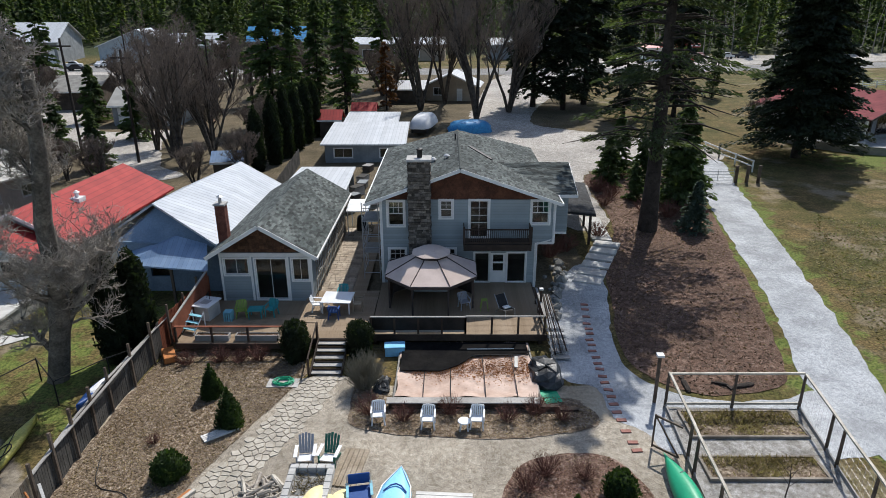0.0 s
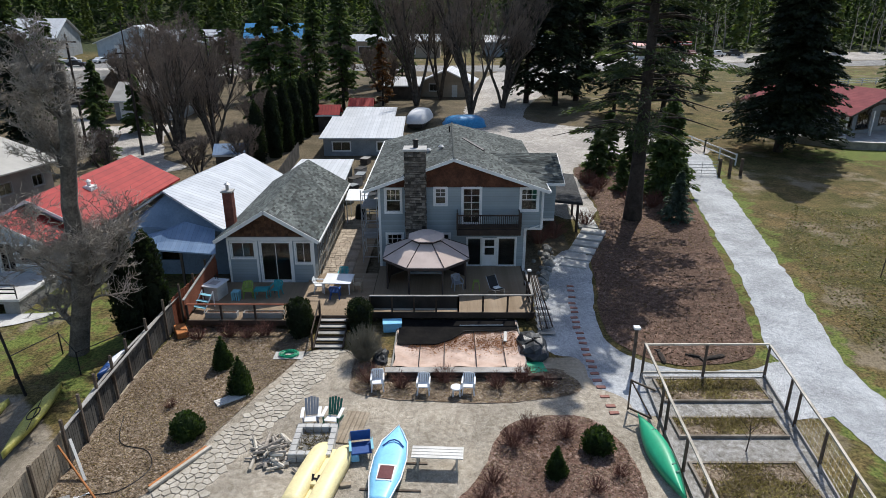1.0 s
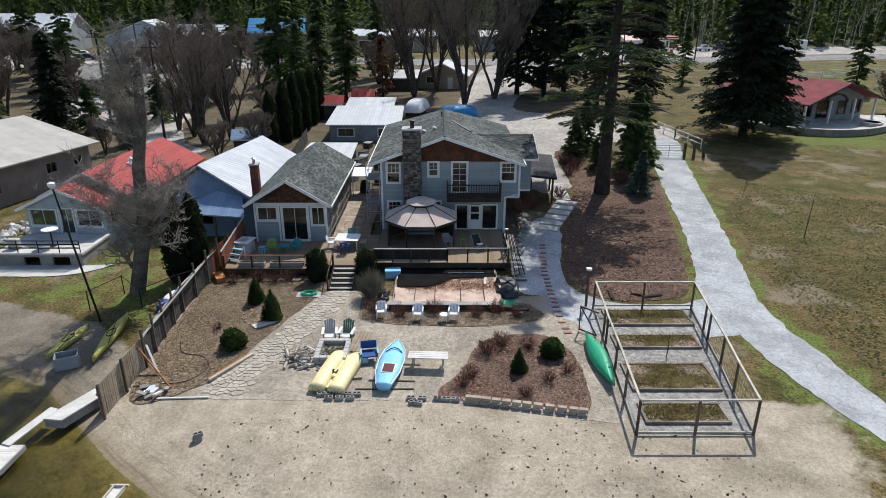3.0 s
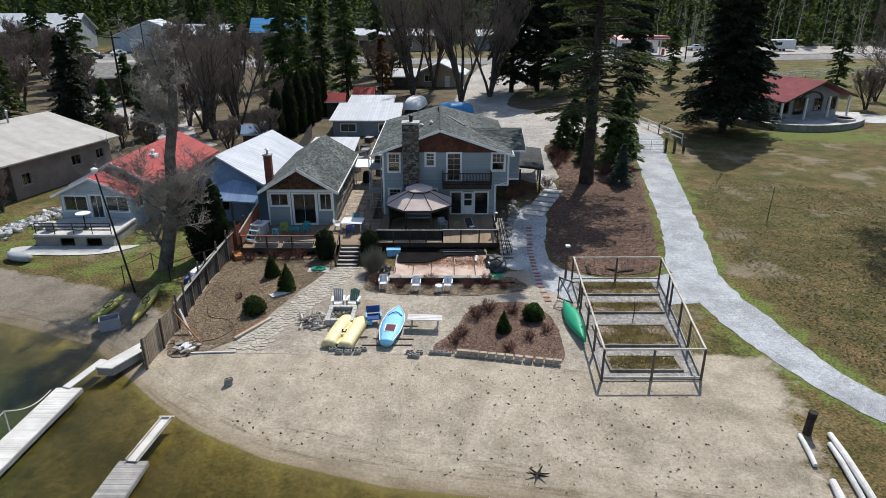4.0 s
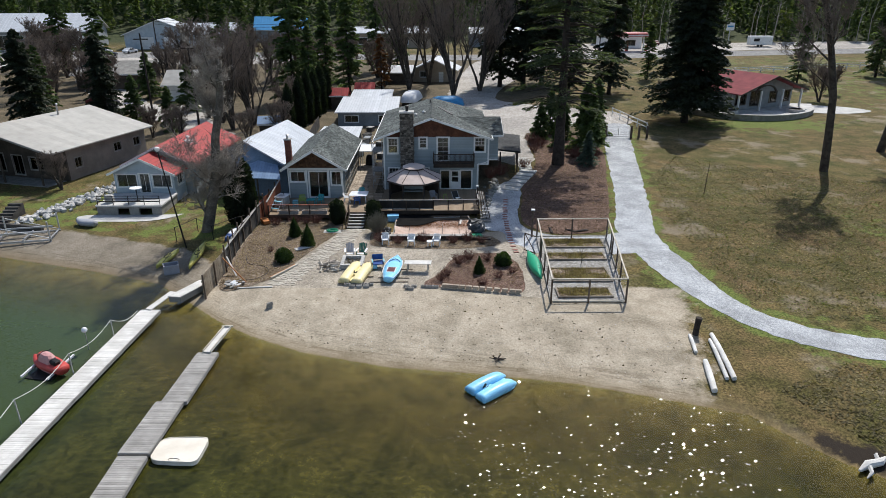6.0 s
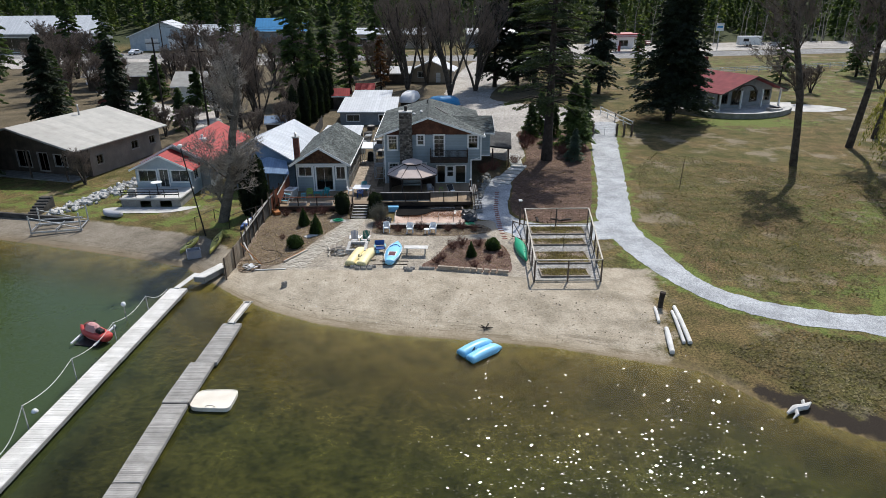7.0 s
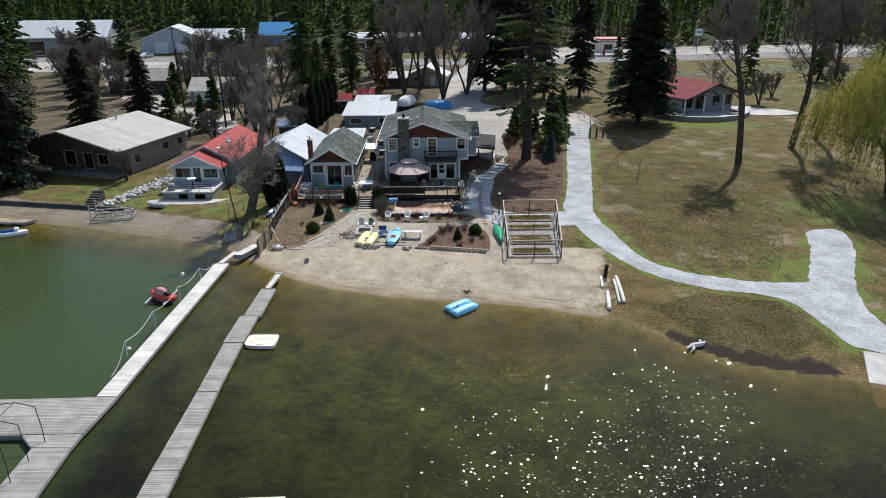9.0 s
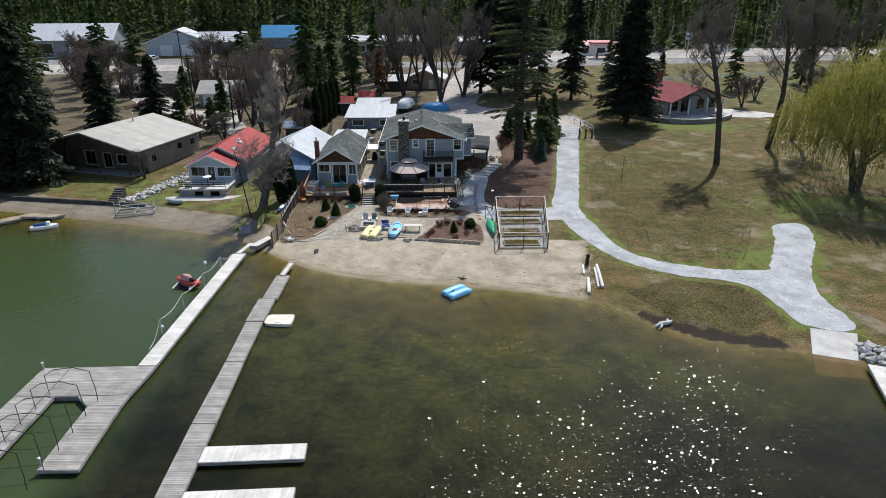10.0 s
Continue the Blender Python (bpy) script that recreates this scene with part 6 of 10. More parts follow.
# willow
rngw = np.random.default_rng(41)
wil = bare_tree("willow_tree", 16.5, 0.55, 42, "weeping willow with yellow-green spring leaves", 3, (5, 7), 0.9, 3, 0.3, M_WILLOW, M_BARK, up=0.3, limb=0.55)
strands = 1900
a = rngw.uniform(0, 6.28, strands)
lobes = 1 + 0.13 * np.sin(a * 5 + 1) + 0.08 * np.sin(a * 11)
rr = 9.6 * np.sqrt(rngw.uniform(0.01, 1, strands)) * lobes
z0 = 17.4 - 0.085 * rr ** 2 + 1.2 * np.sin(a * 4 + rr) + rngw.normal(0, 0.8, strands)
ln_ = np.clip(z0 - rngw.uniform(1.2, 9.0, strands) - 0.3, 1.0, 8)
per = 34
b = np.repeat(np.arange(strands), per)
s = rngw.random(len(b))
c = np.stack([np.cos(a[b]) * (rr[b] + 0.5 * s + rngw.normal(0, 0.08, len(b))), np.sin(a[b]) * (rr[b] + 0.5 * s + rngw.normal(0, 0.08, len(b))), z0[b] - ln_[b] * s], 1)
al = unit(np.array([[0, 0, -1.0]]) + rngw.normal(0, 0.35, (len(b), 3)))
v, f = kites(c, al, unit(rngw.normal(0, 1, (len(b), 3))), rngw.uniform(0.25, 0.5, len(b)), rngw.uniform(0.06, 0.11, len(b)))
raw_part("leaves", v, f, M_WILLOW, wil)
put(wil, 56.2, 27.0)


# twiggy shrubs
def twig_shrub(name, h, r, stems, seed, mat_, label, group="", category="shrub"):
    rng = np.random.default_rng(seed)
    ob = thing(name, (0, 0, -200), 0, label, category, group)
    specs = []
    for i in range(stems):
        az, rad = rng.uniform(0, 6.28), r * math.sqrt(rng.random())
        tip = np.array([math.cos(az) * rad, math.sin(az) * rad, h * (1 - 0.35 * (rad / r) ** 2) * rng.uniform(0.6, 1.05)])
        base = tip * np.array([0.2, 0.2, 0])
        mid = (base + tip) / 2 + rng.normal(0, 0.05, 3)
        specs.append(([base, mid, tip], [0.012, 0.009, 0.004], 3))
        for k in range(3):
            e = mid + (tip - mid) * rng.uniform(0, 0.8) + rng.normal(0, 0.13, 3) * np.array([1, 1, 0.8]) + np.array([0, 0, 0.1])
            specs.append(([mid + (tip - mid) * rng.uniform(0, 0.6), e], [0.007, 0.003], 3))
    v, f = branch_mesh(rng, specs)
    raw_part("bare_crown", v, f, mat_, ob)
    return ob


M_TWIGRED = mat("red_brown_stems", (0.13, 0.055, 0.04), (0.22, 0.11, 0.085), 0.9)
M_TWIGGREY = mat("grey_green_twigs", (0.17, 0.155, 0.115), (0.28, 0.26, 0.20), 0.9)
put(twig_shrub("round_shrub", 2.1, 1.1, 420, 51, M_TWIGGREY, "rounded leafless grey-green shrub beside the stairs"), -3.85, 23.9)
red = put(twig_shrub("barberry", 1.0, 0.75, 70, 52, M_TWIGRED, "leafless red-stemmed barberry in the mulched bed", "barberries"), 3.0, 17.2)
for x, y, s in ((3.8, 18.0, 1.0), (2.0, 15.0, 0.8), (5.2, 17.8, 0.8), (5.8, 14.6, 0.7), (4.6, 13.4, 0.7), (1.6, 14.2, 0.7), (6.9, 15.4, 0.6)):
    place(red, x, y, x * 90, s)
for x, s in ((-1.9, 0.9), (0.15, 0.95), (2.6, 0.9), (3.9, 1.0), (5.0, 0.8), (-3.4, 1.1)):
    place(red, x, 21.6 + 0.3 * math.sin(x * 7), x * 70, s, label="leafless thorny shrub in the narrow bed")
for x, y, s in ((-13.1, 26.0, 0.9), (-11.5, 26.3, 1.0), (-9.6, 26.4, 1.0), (-10.5, 26.2, 0.8), (-12.1, 19.9, 0.5)):
    place(red, x, y, x * 50, s, label="thin leafless shrub in the littered bed")
for x, y, s in ((13.8, 55, 1.6), (14.6, 53.2, 1.4), (13.4, 50.8, 1.3), (16.2, 48.8, 1.4), (17.8, 47.6, 1.6), (20.2, 47.5, 1.3), (11.2, 43.0, 1.4), (8.3, 40.3, 1.5), (7.0, 39.2, 1.4)):
    place(red, x, y, x * 30, s, label="leafless shrub on the mulch beside the drive")

# forest on the slope beyond the road
rngf = np.random.default_rng(77)
protos = []
for k in range(6):
    hh = rngf.uniform(15, 22)
    protos.append(needle_crown(rngf, hh, rngf.uniform(2.2, 3.2), 1.0, 46, 7, 1.35, 0.3, 0.8, 0.05, 0, 0.6))


def forest(name, count, leaf, seed, chance, label):
    rng = np.random.default_rng(seed)
    vs, fs, total = [], [], 0
    n = 0
    while n < count:
        x = rng.uniform(-330, 330)
        y = rng.uniform(198, 330) if x > 20 else rng.uniform(214, 340)
        if x < -20 and x > -125 and y < 236:
            continue
        if abs(x) > 60 + (y + 50) * 0.78:
            continue
        v, f = protos[rng.integers(0, 6)]
        an, s = rng.uniform(0, 6.28), rng.uniform(0.65, 1.15)
        ca, sa = math.cos(an) * s, math.sin(an) * s
        w = np.stack([v[:, 0] * ca - v[:, 1] * sa + x, v[:, 0] * sa + v[:, 1] * ca + y, v[:, 2] * s + gz(x, y) - 0.3], 1)
        vs.append(w)
        fs.append(f + total)
        total += len(v)
        n += 1
    ob = raw_part(name, np.concatenate(vs), np.concatenate(fs).tolist(), leaf)
    tagged(ob, label, "forest", "", "stuff")


forest("far_forest", 1150, M_FORESTLEAF, 5, 1, "dense dark conifer forest on the far slope")
forest("far_forest", 330, M_LARCH, 6, 1, "brighter spring-green trees in the far forest")
forest("far_forest", 520, M_FIR, 7, 1, "deep green conifers in the far forest")
# pale bare trunks at the forest's edge
rng = np.random.default_rng(9)
specs = []
for i in range(150):
    x = rng.uniform(-200, 250)
    y = (197 if x > 20 else 214) + rng.uniform(-3, 16)
    if -125 < x < -20 and y < 232:
        continue
    h = rng.uniform(9, 17)
    z = gz(x, y)
    specs.append(([np.array([x, y, z - 0.3]), np.array([x + rng.normal(0, 0.4), y, z + h * 0.5]), np.array([x + rng.normal(0, 0.8), y, z + h])], [0.2, 0.13, 0.03], 4))
    for k in range(5):
        t = rng.uniform(0.4, 0.95)
        specs.append(([np.array([x, y, z + h * t]), np.array([x + rng.normal(0, 1.6), y + rng.normal(0, 1), z + h * t + rng.uniform(0.5, 2)])], [0.06, 0.02], 3))
v, f = branch_mesh(rng, specs)
tagged(raw_part("bare_woodland", v, f, M_BARKPALE), "pale leafless saplings along the forest edge", "woodland", "", "stuff")
# ---- neighbouring and far buildings ----
def small_house(name, x, y, rz, w, d, wall_h, ridge_h, label, wall_mat, roof_mat, over=0.5, ridge="y", openings=(), side_open=(), trim_mat=None, z=None, category="house", group="", doors=(), over_front=None, thick=0.14, front_shade_mat=None):
    """A gabled building with its front wall along local x; ridge runs back (y) or across (x)."""
    z = gz(x, y) if z is None else z
    ob = thing(name, (x, y, z), rz, label, category, group)
    hw, t = w / 2, 0.2
    holes = [tuple(o) for o in openings] + [tuple(o) for o in doors]
    part("wall", wall_panel(B(), -hw, hw, -0.4, wall_h, 0, t, holes), front_shade_mat or wall_mat, ob)
    part("wall", box(B(), -hw, hw, d - t, d, -0.4, wall_h), wall_mat, ob)
    part("wall", wall_panel(B(), t, d - t, -0.4, wall_h, -hw, -hw + t, along="y"), wall_mat, ob)
    part("wall", wall_panel(B(), t, d - t, -0.4, wall_h, hw - t, hw, [tuple(o) for o in side_open], "y"), wall_mat, ob)
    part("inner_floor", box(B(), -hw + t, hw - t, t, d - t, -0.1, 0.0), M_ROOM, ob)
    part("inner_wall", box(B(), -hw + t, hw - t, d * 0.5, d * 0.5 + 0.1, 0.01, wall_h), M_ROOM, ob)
    of = over if over_front is None else over_front
    if ridge == "y":
        rise = (ridge_h - wall_h) / hw
        ez = wall_h - rise * over
        a, b = (-hw - over, hw + over)
        part("roof", slab(B(), [(a, -of, ez + 0.12), (0, -of, ridge_h + 0.12), (0, d + over, ridge_h + 0.12), (a, d + over, ez + 0.12)], thick), roof_mat, ob)
        part("roof", slab(B(), [(b, -of, ez + 0.12), (b, d + over, ez + 0.12), (0, d + over, ridge_h + 0.12), (0, -of, ridge_h + 0.12)], thick), roof_mat, ob)
        for yy in (0.01, d - 0.19):
            part("gable", gable_prism(B(), -hw, hw, 0, wall_h, ridge_h - 0.05, yy, yy + 0.18), (front_shade_mat if yy < 1 else None) or wall_mat, ob)
        bm = B()
        fascia(bm, (a, -of - 0.02, ez), (0, -of - 0.02, ridge_h), 0.2)
        fascia(bm, (b, -of - 0.02, ez), (0, -of - 0.02, ridge_h), 0.2)
        part("rake_board", bm, trim_mat or M_WHITE, ob)
    else:
        rise = (ridge_h - wall_h) / (d / 2)
        ez = wall_h - rise * over
        a, b = -hw - over, hw + over
        part("roof", slab(B(), [(a, -of, ez + 0.12), (b, -of, ez + 0.12), (b, d / 2, ridge_h + 0.12), (a, d / 2, ridge_h + 0.12)], thick), roof_mat, ob)
        part("roof", slab(B(), [(a, d + over, ez + 0.12), (a, d / 2, ridge_h + 0.12), (b, d / 2, ridge_h + 0.12), (b, d + over, ez + 0.12)], thick), roof_mat, ob)
        for xx in (-hw + 0.01, hw - 0.19):
            bm = gable_prism(B(), 0, d, d / 2, wall_h, ridge_h - 0.05, 0, 0.18)
            for v in bm.verts:
                v.co = Vector((xx + v.co.y, v.co.x, v.co.z))
            bmesh.ops.recalc_face_normals(bm, faces=bm.faces)
            part("gable", bm, wall_mat, ob)
        part("fascia", beam(B(), (a, -of - 0.02, ez), (b, -of - 0.02, ez), 0.04, 0.2), trim_mat or M_WHITE, ob)
    for o in openings:
        window(ob, *o, 0, bars=(2, 1), trim=0.09, frame_mat=trim_mat)
    for o in side_open:
        window(ob, *o, hw, side="y", out=1, bars=(2, 1), trim=0.09, frame_mat=trim_mat)
    for o in doors:
        dm = part("door", box(B(), o[0] + 0.02, o[1] - 0.02, 0.03, 0.1, o[2], o[3] - 0.02), M_WHITE, ob)
        bm = B()
        for k in range(1, 4):
            zz = o[2] + (o[3] - o[2]) * k / 4
            box(bm, o[0] + 0.02, o[1] - 0.02, 0.02, 0.031, zz - 0.02, zz + 0.02)
        part("panel_seam", bm, M_CONC, dm)
    return ob


# metal-roofed house behind the cottage
mh = thing("house", (-17, 40, 0.8), 0, "neighbouring house with pale ribbed metal roof and brick chimney", "house", world_coords=True)
shell(mh, -20.4, -13.9, 34.8, 47.0, 0.6, 3.9, M_GABLEBLUE, [(-18.5, -17.2, 1.6, 2.9)])
part("roof", slab(B(), [(-13.2, 33.3, 3.95), (-13.0, 47.5, 4.05), (-16.3, 47.5, 6.0), (-18.3, 36.0, 6.0)], 0.14), M_METALROOF, mh)
part("roof", slab(B(), [(-18.3, 36.0, 6.0), (-16.3, 47.5, 6.0), (-21.2, 47.5, 3.9), (-21.6, 36.6, 3.9)], 0.14), M_METALROOF, mh)
part("gable", slab(B(), [(-13.5, 34.2, 3.85), (-18.1, 36.4, 5.8), (-20.6, 36.8, 3.9), (-20.4, 34.9, 3.85)], 0.1), M_GABLEBLUE, mh)
part("porch_roof", slab(B(), [(-19.3, 33.2, 3.05), (-13.9, 32.2, 3.05), (-14.6, 34.4, 3.9), (-16.6, 34.9, 4.25)], 0.1), M_BLUEROOF, mh, "blue-grey ribbed metal porch roof")
part("porch_roof", slab(B(), [(-19.3, 33.2, 3.05), (-16.6, 34.9, 4.25), (-19.9, 36.6, 3.5)], 0.1), M_BLUEROOF, mh)
for x, y in ((-19.0, 33.5), (-16.4, 33.0), (-14.3, 32.6)):
    part("porch_post", box(B(), x - 0.07, x + 0.07, y - 0.07, y + 0.07, 0.4, 3.0), M_DARKWALL, mh)
part("chimney_core", box(B(), -13.55, -13.0, 33.6, 34.15, 3.6, 6.55), M_BRICK, mh, "red brick chimney")
bm = B()
for i in range(36):
    for k in range(2):
        o = 0.14 * (i % 2)
        box(bm, -13.55 + k * 0.28 + o * 0.5, -13.55 + k * 0.28 + 0.24 + o * 0.3, 33.585, 33.6, 3.7 + i * 0.08, 3.765 + i * 0.08)
        box(bm, -13.0, -12.985, 33.6 + k * 0.28 + o * 0.5, 33.6 + k * 0.28 + 0.24 + o * 0.3, 3.7 + i * 0.08, 3.765 + i * 0.08)
tagged(part("bricks", bm, M_BRICK, mh), kind="stuff")
part("chimney_cap", box(B(), -13.62, -12.93, 33.53, 34.22, 6.55, 6.65), M_CONC, mh)
part("flue", tube(B(), [(-13.28, 33.88, 6.65), (-13.28, 33.88, 7.0), (-13.28, 33.88, 7.02), (-13.28, 33.88, 7.12)], [0.1, 0.1, 0.2, 0.05], 10), M_STEEL, mh)

# red-roofed lakeside house with its raised concrete terrace
mr = small_house("house", -26.95, 35.8, -3, 6.9, 12.4, 3.2, 4.95, "grey lakeside house with a red ribbed metal roof", M_GREYWALL, M_REDROOF, 0.5, side_open=[(8.2, 9.6, 1.5, 2.6), (3.0, 4.0, 1.6, 2.6)])
part("roof_vent", tube(B(), [(1.2, 4.6, 4.3), (1.2, 4.6, 4.95), (1.2, 4.6, 4.96), (1.2, 4.6, 5.1)], [0.13, 0.13, 0.22, 0.06], 10), M_WHITE, mr)
part("vent_flashing", box(B(), 0.85, 1.55, 4.2, 5.0, 4.3, 4.62), M_WHITE, mr)
rh = small_house("sunroom", -27.6, 33.2, -3, 6.0, 2.5, 3.0, 4.4, "pale blue sunroom with red metal roof and white door", M_BLUEWALL, M_REDROOF, 0.45, openings=[(-2.7, -0.75, 1.5, 2.75), (0.85, 2.7, 1.5, 2.75), (-0.45, 0.55, 0.9, 2.85)], side_open=[(0.8, 2.0, 1.5, 2.7)], z=0.5)
ter = thing("terrace", (-27.5, 31, 0.5), 0, "raised concrete terrace with dark arched openings", "terrace", world_coords=True)
part("deck_slab", box(B(), -30.6, -24.4, 29.0, 33.0, 1.32, 1.46), M_CONC, ter)
part("front_wall", wall_panel(B(), -30.5, -24.5, 0.2, 1.32, 29.05, 29.25, [(-28.6, -27.5, 0.35, 1.15), (-26.6, -25.4, 0.35, 1.15)]), M_CONCDARK, ter)
part("side_wall", box(B(), -24.7, -24.5, 29.25, 33, 0.2, 1.32), M_CONCDARK, ter)
part("side_wall", box(B(), -30.5, -30.3, 29.25, 33, 0.2, 1.32), M_CONCDARK, ter)
part("back_wall", box(B(), -30.3, -24.7, 32.4, 32.5, 0.2, 1.31), M_ROOM, ter)
railing(ter, (-30.4, 29.15), (-24.6, 29.15), 1.46, 2.3, M_BLACK, M_BLACK, 1.45, (1.8, 2.05), 0.05, rail_w=0.05)
tw = thing("patio_table", (-27.2, 30.4, 1.46), 0, "small round white table on the terrace", "table")
part("tabletop", tube(B(), [(0, 0, 1.25), (0, 0, 1.3)], [0.55, 0.55], 16), M_WHITE, tw)
part("pedestal", tube(B(), [(0, 0, 0), (0, 0, 0.04), (0, 0, 0.05), (0, 0, 1.25)], [0.22, 0.22, 0.05, 0.05], 10), M_BLACK, tw)
bq = thing("barbecue", (-29.6, 29.9, 1.46), 0, "pale covered barbecue on the terrace", "barbecue")
part("cover", box(B(), -0.4, 0.4, -0.25, 0.25, 0.0, 0.75, None, 0.08), M_CONC, bq)
patch("patio", [(-31.6, 29), (-31.4, 27.6), (-28, 27.2), (-24.6, 27.5), (-22.6, 29.2), (-24.4, 29.1)], 0.05, M_CONC, 0.8, 0.03, "pale concrete patio below the terrace", "patio", 31)

# beige lakeside house
# the dark front wall and gable hold the porch's shade in their colour
bh = small_house("house", -47.3, 42.8, -16, 16.8, 12.6, 3.75, 5.8, "low beige house with a wide pale metal roof", M_TANWALL, M_BEIGEROOF, 0.8, openings=[(-2.2, -0.2, 0.6, 2.6), (1.0, 2.4, 0.3, 2.5), (3.4, 5.2, 1.0, 2.4)], side_open=[(7.2, 8.4, 1.7, 2.7), (10.5, 11.6, 1.7, 2.7), (1.2, 2.2, 1.2, 2.3)], z=0.55, over_front=2.6, trim_mat=M_PLANK, front_shade_mat=M_DARKWALL)
part("porch_floor", box(B(), -8, 8, -2.6, -0.02, -0.3, 0.02), M_CONCDARK, bh)
for x in (-7.2, -3, 2, 7.2):
    part("porch_post", box(B(), x - 0.08, x + 0.08, -2.4, -2.24, 0.02, 3.6), M_DARKWALL, bh)
part("flue", tube(B(), [(0.9, 7.5, 5.5), (0.9, 7.5, 6.9), (0.9, 7.5, 6.92), (0.9, 7.5, 7.05)], [0.1, 0.1, 0.18, 0.05], 10), M_STEEL, bh)

# sheds behind the houses
sh = thing("shed", (-9.1, 69, 1.4), 0, "long grey shed with a white metal roof", "shed", world_coords=True)
SH = [(-12.4, -10.4, 2.0, 3.0), (-7.4, -5.4, 2.0, 3.0)]
shell(sh, -13.4, -4.9, 66.8, 74.8, 1.2, 3.5, M_GREYWALL, SH)
part("roof", slab(B(), [(-13.8, 66.3, 3.55), (-4.5, 66.3, 3.55), (-4.6, 75.5, 4.45), (-13.7, 75.5, 4.45)], 0.14), M_METALROOFX, sh)
part("inner_wall", box(B(), -13.2, -5.1, 69, 69.1, 1.3, 3.5), M_ROOM, sh)
for h in SH:
    window(sh, *h, 66.8, bars=(2, 1), trim=0.08)
wr = thing("shed", (-11, 78.5, 1.5), 0, "low shed with white ribbed roof", "shed", world_coords=True)
shell(wr, -12.6, -6.4, 77.5, 82, 1.3, 4.0, M_GREYWALL)
part("roof", slab(B(), [(-12.9, 77.2, 4.1), (-6.1, 77.2, 4.1), (-6.1, 82.3, 4.6), (-12.9, 82.3, 4.6)], 0.12), M_METALROOFX, wr)
cp = thing("carport", (-11, 52, 1.2), 0, "flat white-roofed carport behind the cottage", "carport", world_coords=True)
part("roof", slab(B(), [(-13.9, 47.5, 3.3), (-8.3, 47.5, 3.3), (-8.6, 56.6, 3.4), (-13.7, 56.6, 3.4)], 0.12), M_METALROOFX, cp)
for x, y in ((-13.5, 48), (-8.6, 48), (-13.4, 56), (-8.9, 56), (-8.7, 52)):
    part("post", box(B(), x - 0.07, x + 0.07, y - 0.07, y + 0.07, 1.0, 3.2), M_WHITE, cp)
part("back_wall", box(B(), -13.5, -8.7, 55.6, 55.7, 1.0, 3.2), M_GREYWALL, cp)
hut = small_house("garden_shed", -21.8, 60.0, 8, 2.8, 2.6, 1.9, 2.6, "small dark hut with a blue metal roof", M_DARKWALL, M_BLUEROOF, 0.25, "x")
small_house("garden_shed", -15.2, 80.5, 0, 2.6, 2.6, 2.4, 3.3, "small hut with bright red roof", M_DARKWALL, M_REDROOF, 0.3, "x")
small_house("garden_shed", -11.6, 87, 0, 3.0, 2.6, 2.4, 3.2, "small hut with bright red roof", M_DARKWALL, M_REDROOF, 0.3, "x")

bf = thing("board_fence", (-15, 56, 1.2), 0, "dark weathered board fence behind the carport", "fence", world_coords=True)
rng = random.Random(6)
for k in range(70):
    y = 46 + k * 0.29
    x = -14.9 - 0.06 * (y - 46) + rng.uniform(-0.01, 0.01)
    part("board", box(B(), x - 0.015, x + 0.015, y, y + 0.27, gz(x, y) - 0.05, gz(x, y) + 1.7 + rng.uniform(-0.05, 0.05)), M_FENCE, bf)
for k in range(14):
    x, y = -8.2 + rng.uniform(-0.4, 3.6), 48 + k * 1.25
    jk = thing("stored_crate", (x, y, gz(x, y)), rng.uniform(0, 90), "dark storage crate in the back yard", "crate", "back yard crates")
    w_, h_ = rng.uniform(0.3, 0.7), rng.uniform(0.3, 0.9)
    part("body", box(B(), -w_, w_, -0.4, 0.4, 0, h_, None, 0.03), (M_DARKWALL, M_PLANK, M_GREYWALL, M_FENCE)[k % 4], jk)
    part("lid", box(B(), -w_ - 0.03, w_ + 0.03, -0.43, 0.43, h_, h_ + 0.05), (M_PLANK, M_FENCE, M_BLACK, M_GREYWALL)[k % 4], jk)

# garage and yards to the left
small_house("garage", -43.2, 90.0, 2, 9.4, 7.5, 3.0, 5.0, "grey double garage with two white doors", M_GREYWALL, M_BEIGEROOF, 0.5, "x", doors=[(-4.0, -1.0, 0.0, 2.5), (0.9, 3.9, 0.0, 2.5)], category="garage")
small_house("workshop", -64.5, 104, 6, 13, 11, 3.2, 5.0, "dark brown workshop with low brown roof", M_DARKWALL, M_CONCDARK, 0.8, "x", openings=[(-4, -2, 1, 2.4)], category="workshop")
small_house("barn", -123, 176, 8, 34, 18, 6.0, 10.5, "long white-roofed barn with wide dark bays", M_GREYWALL, M_METALROOFX, 0.8, "x", doors=[(3, 6.5, 0, 4.4), (8, 11.5, 0, 4.4), (12.6, 16.2, 0, 4.4)], openings=[(-12, -2, 0.2, 4.6)], category="barn")
small_house("workshop", -85, 181, 10, 21, 15, 4.4, 8.6, "pale workshop with a white gabled roof", M_BLUEWALL, M_METALROOFX, 0.7, "y", doors=[(-6, -2, 0, 3.6), (1, 5, 0, 3.6)], category="workshop")
small_house("workshop", -72, 188, 10, 16, 10, 4.2, 7.0, "pale workshop with a white gabled roof", M_GREYWALL, M_METALROOFX, 0.6, "x", category="workshop")
M_BRIGHTBLUE = striped("bright_blue_metal_roof", (0.04, 0.22, 0.45), (0.07, 0.30, 0.55), 0, 0.4, 0.3, 0.1, 0.4, 0.5)
small_house("shop", -53, 204, 5, 17, 11, 4.2, 8.0, "shop with bright blue metal roof", M_GREYWALL, M_BRIGHTBLUE, 0.6, "x", category="shop")
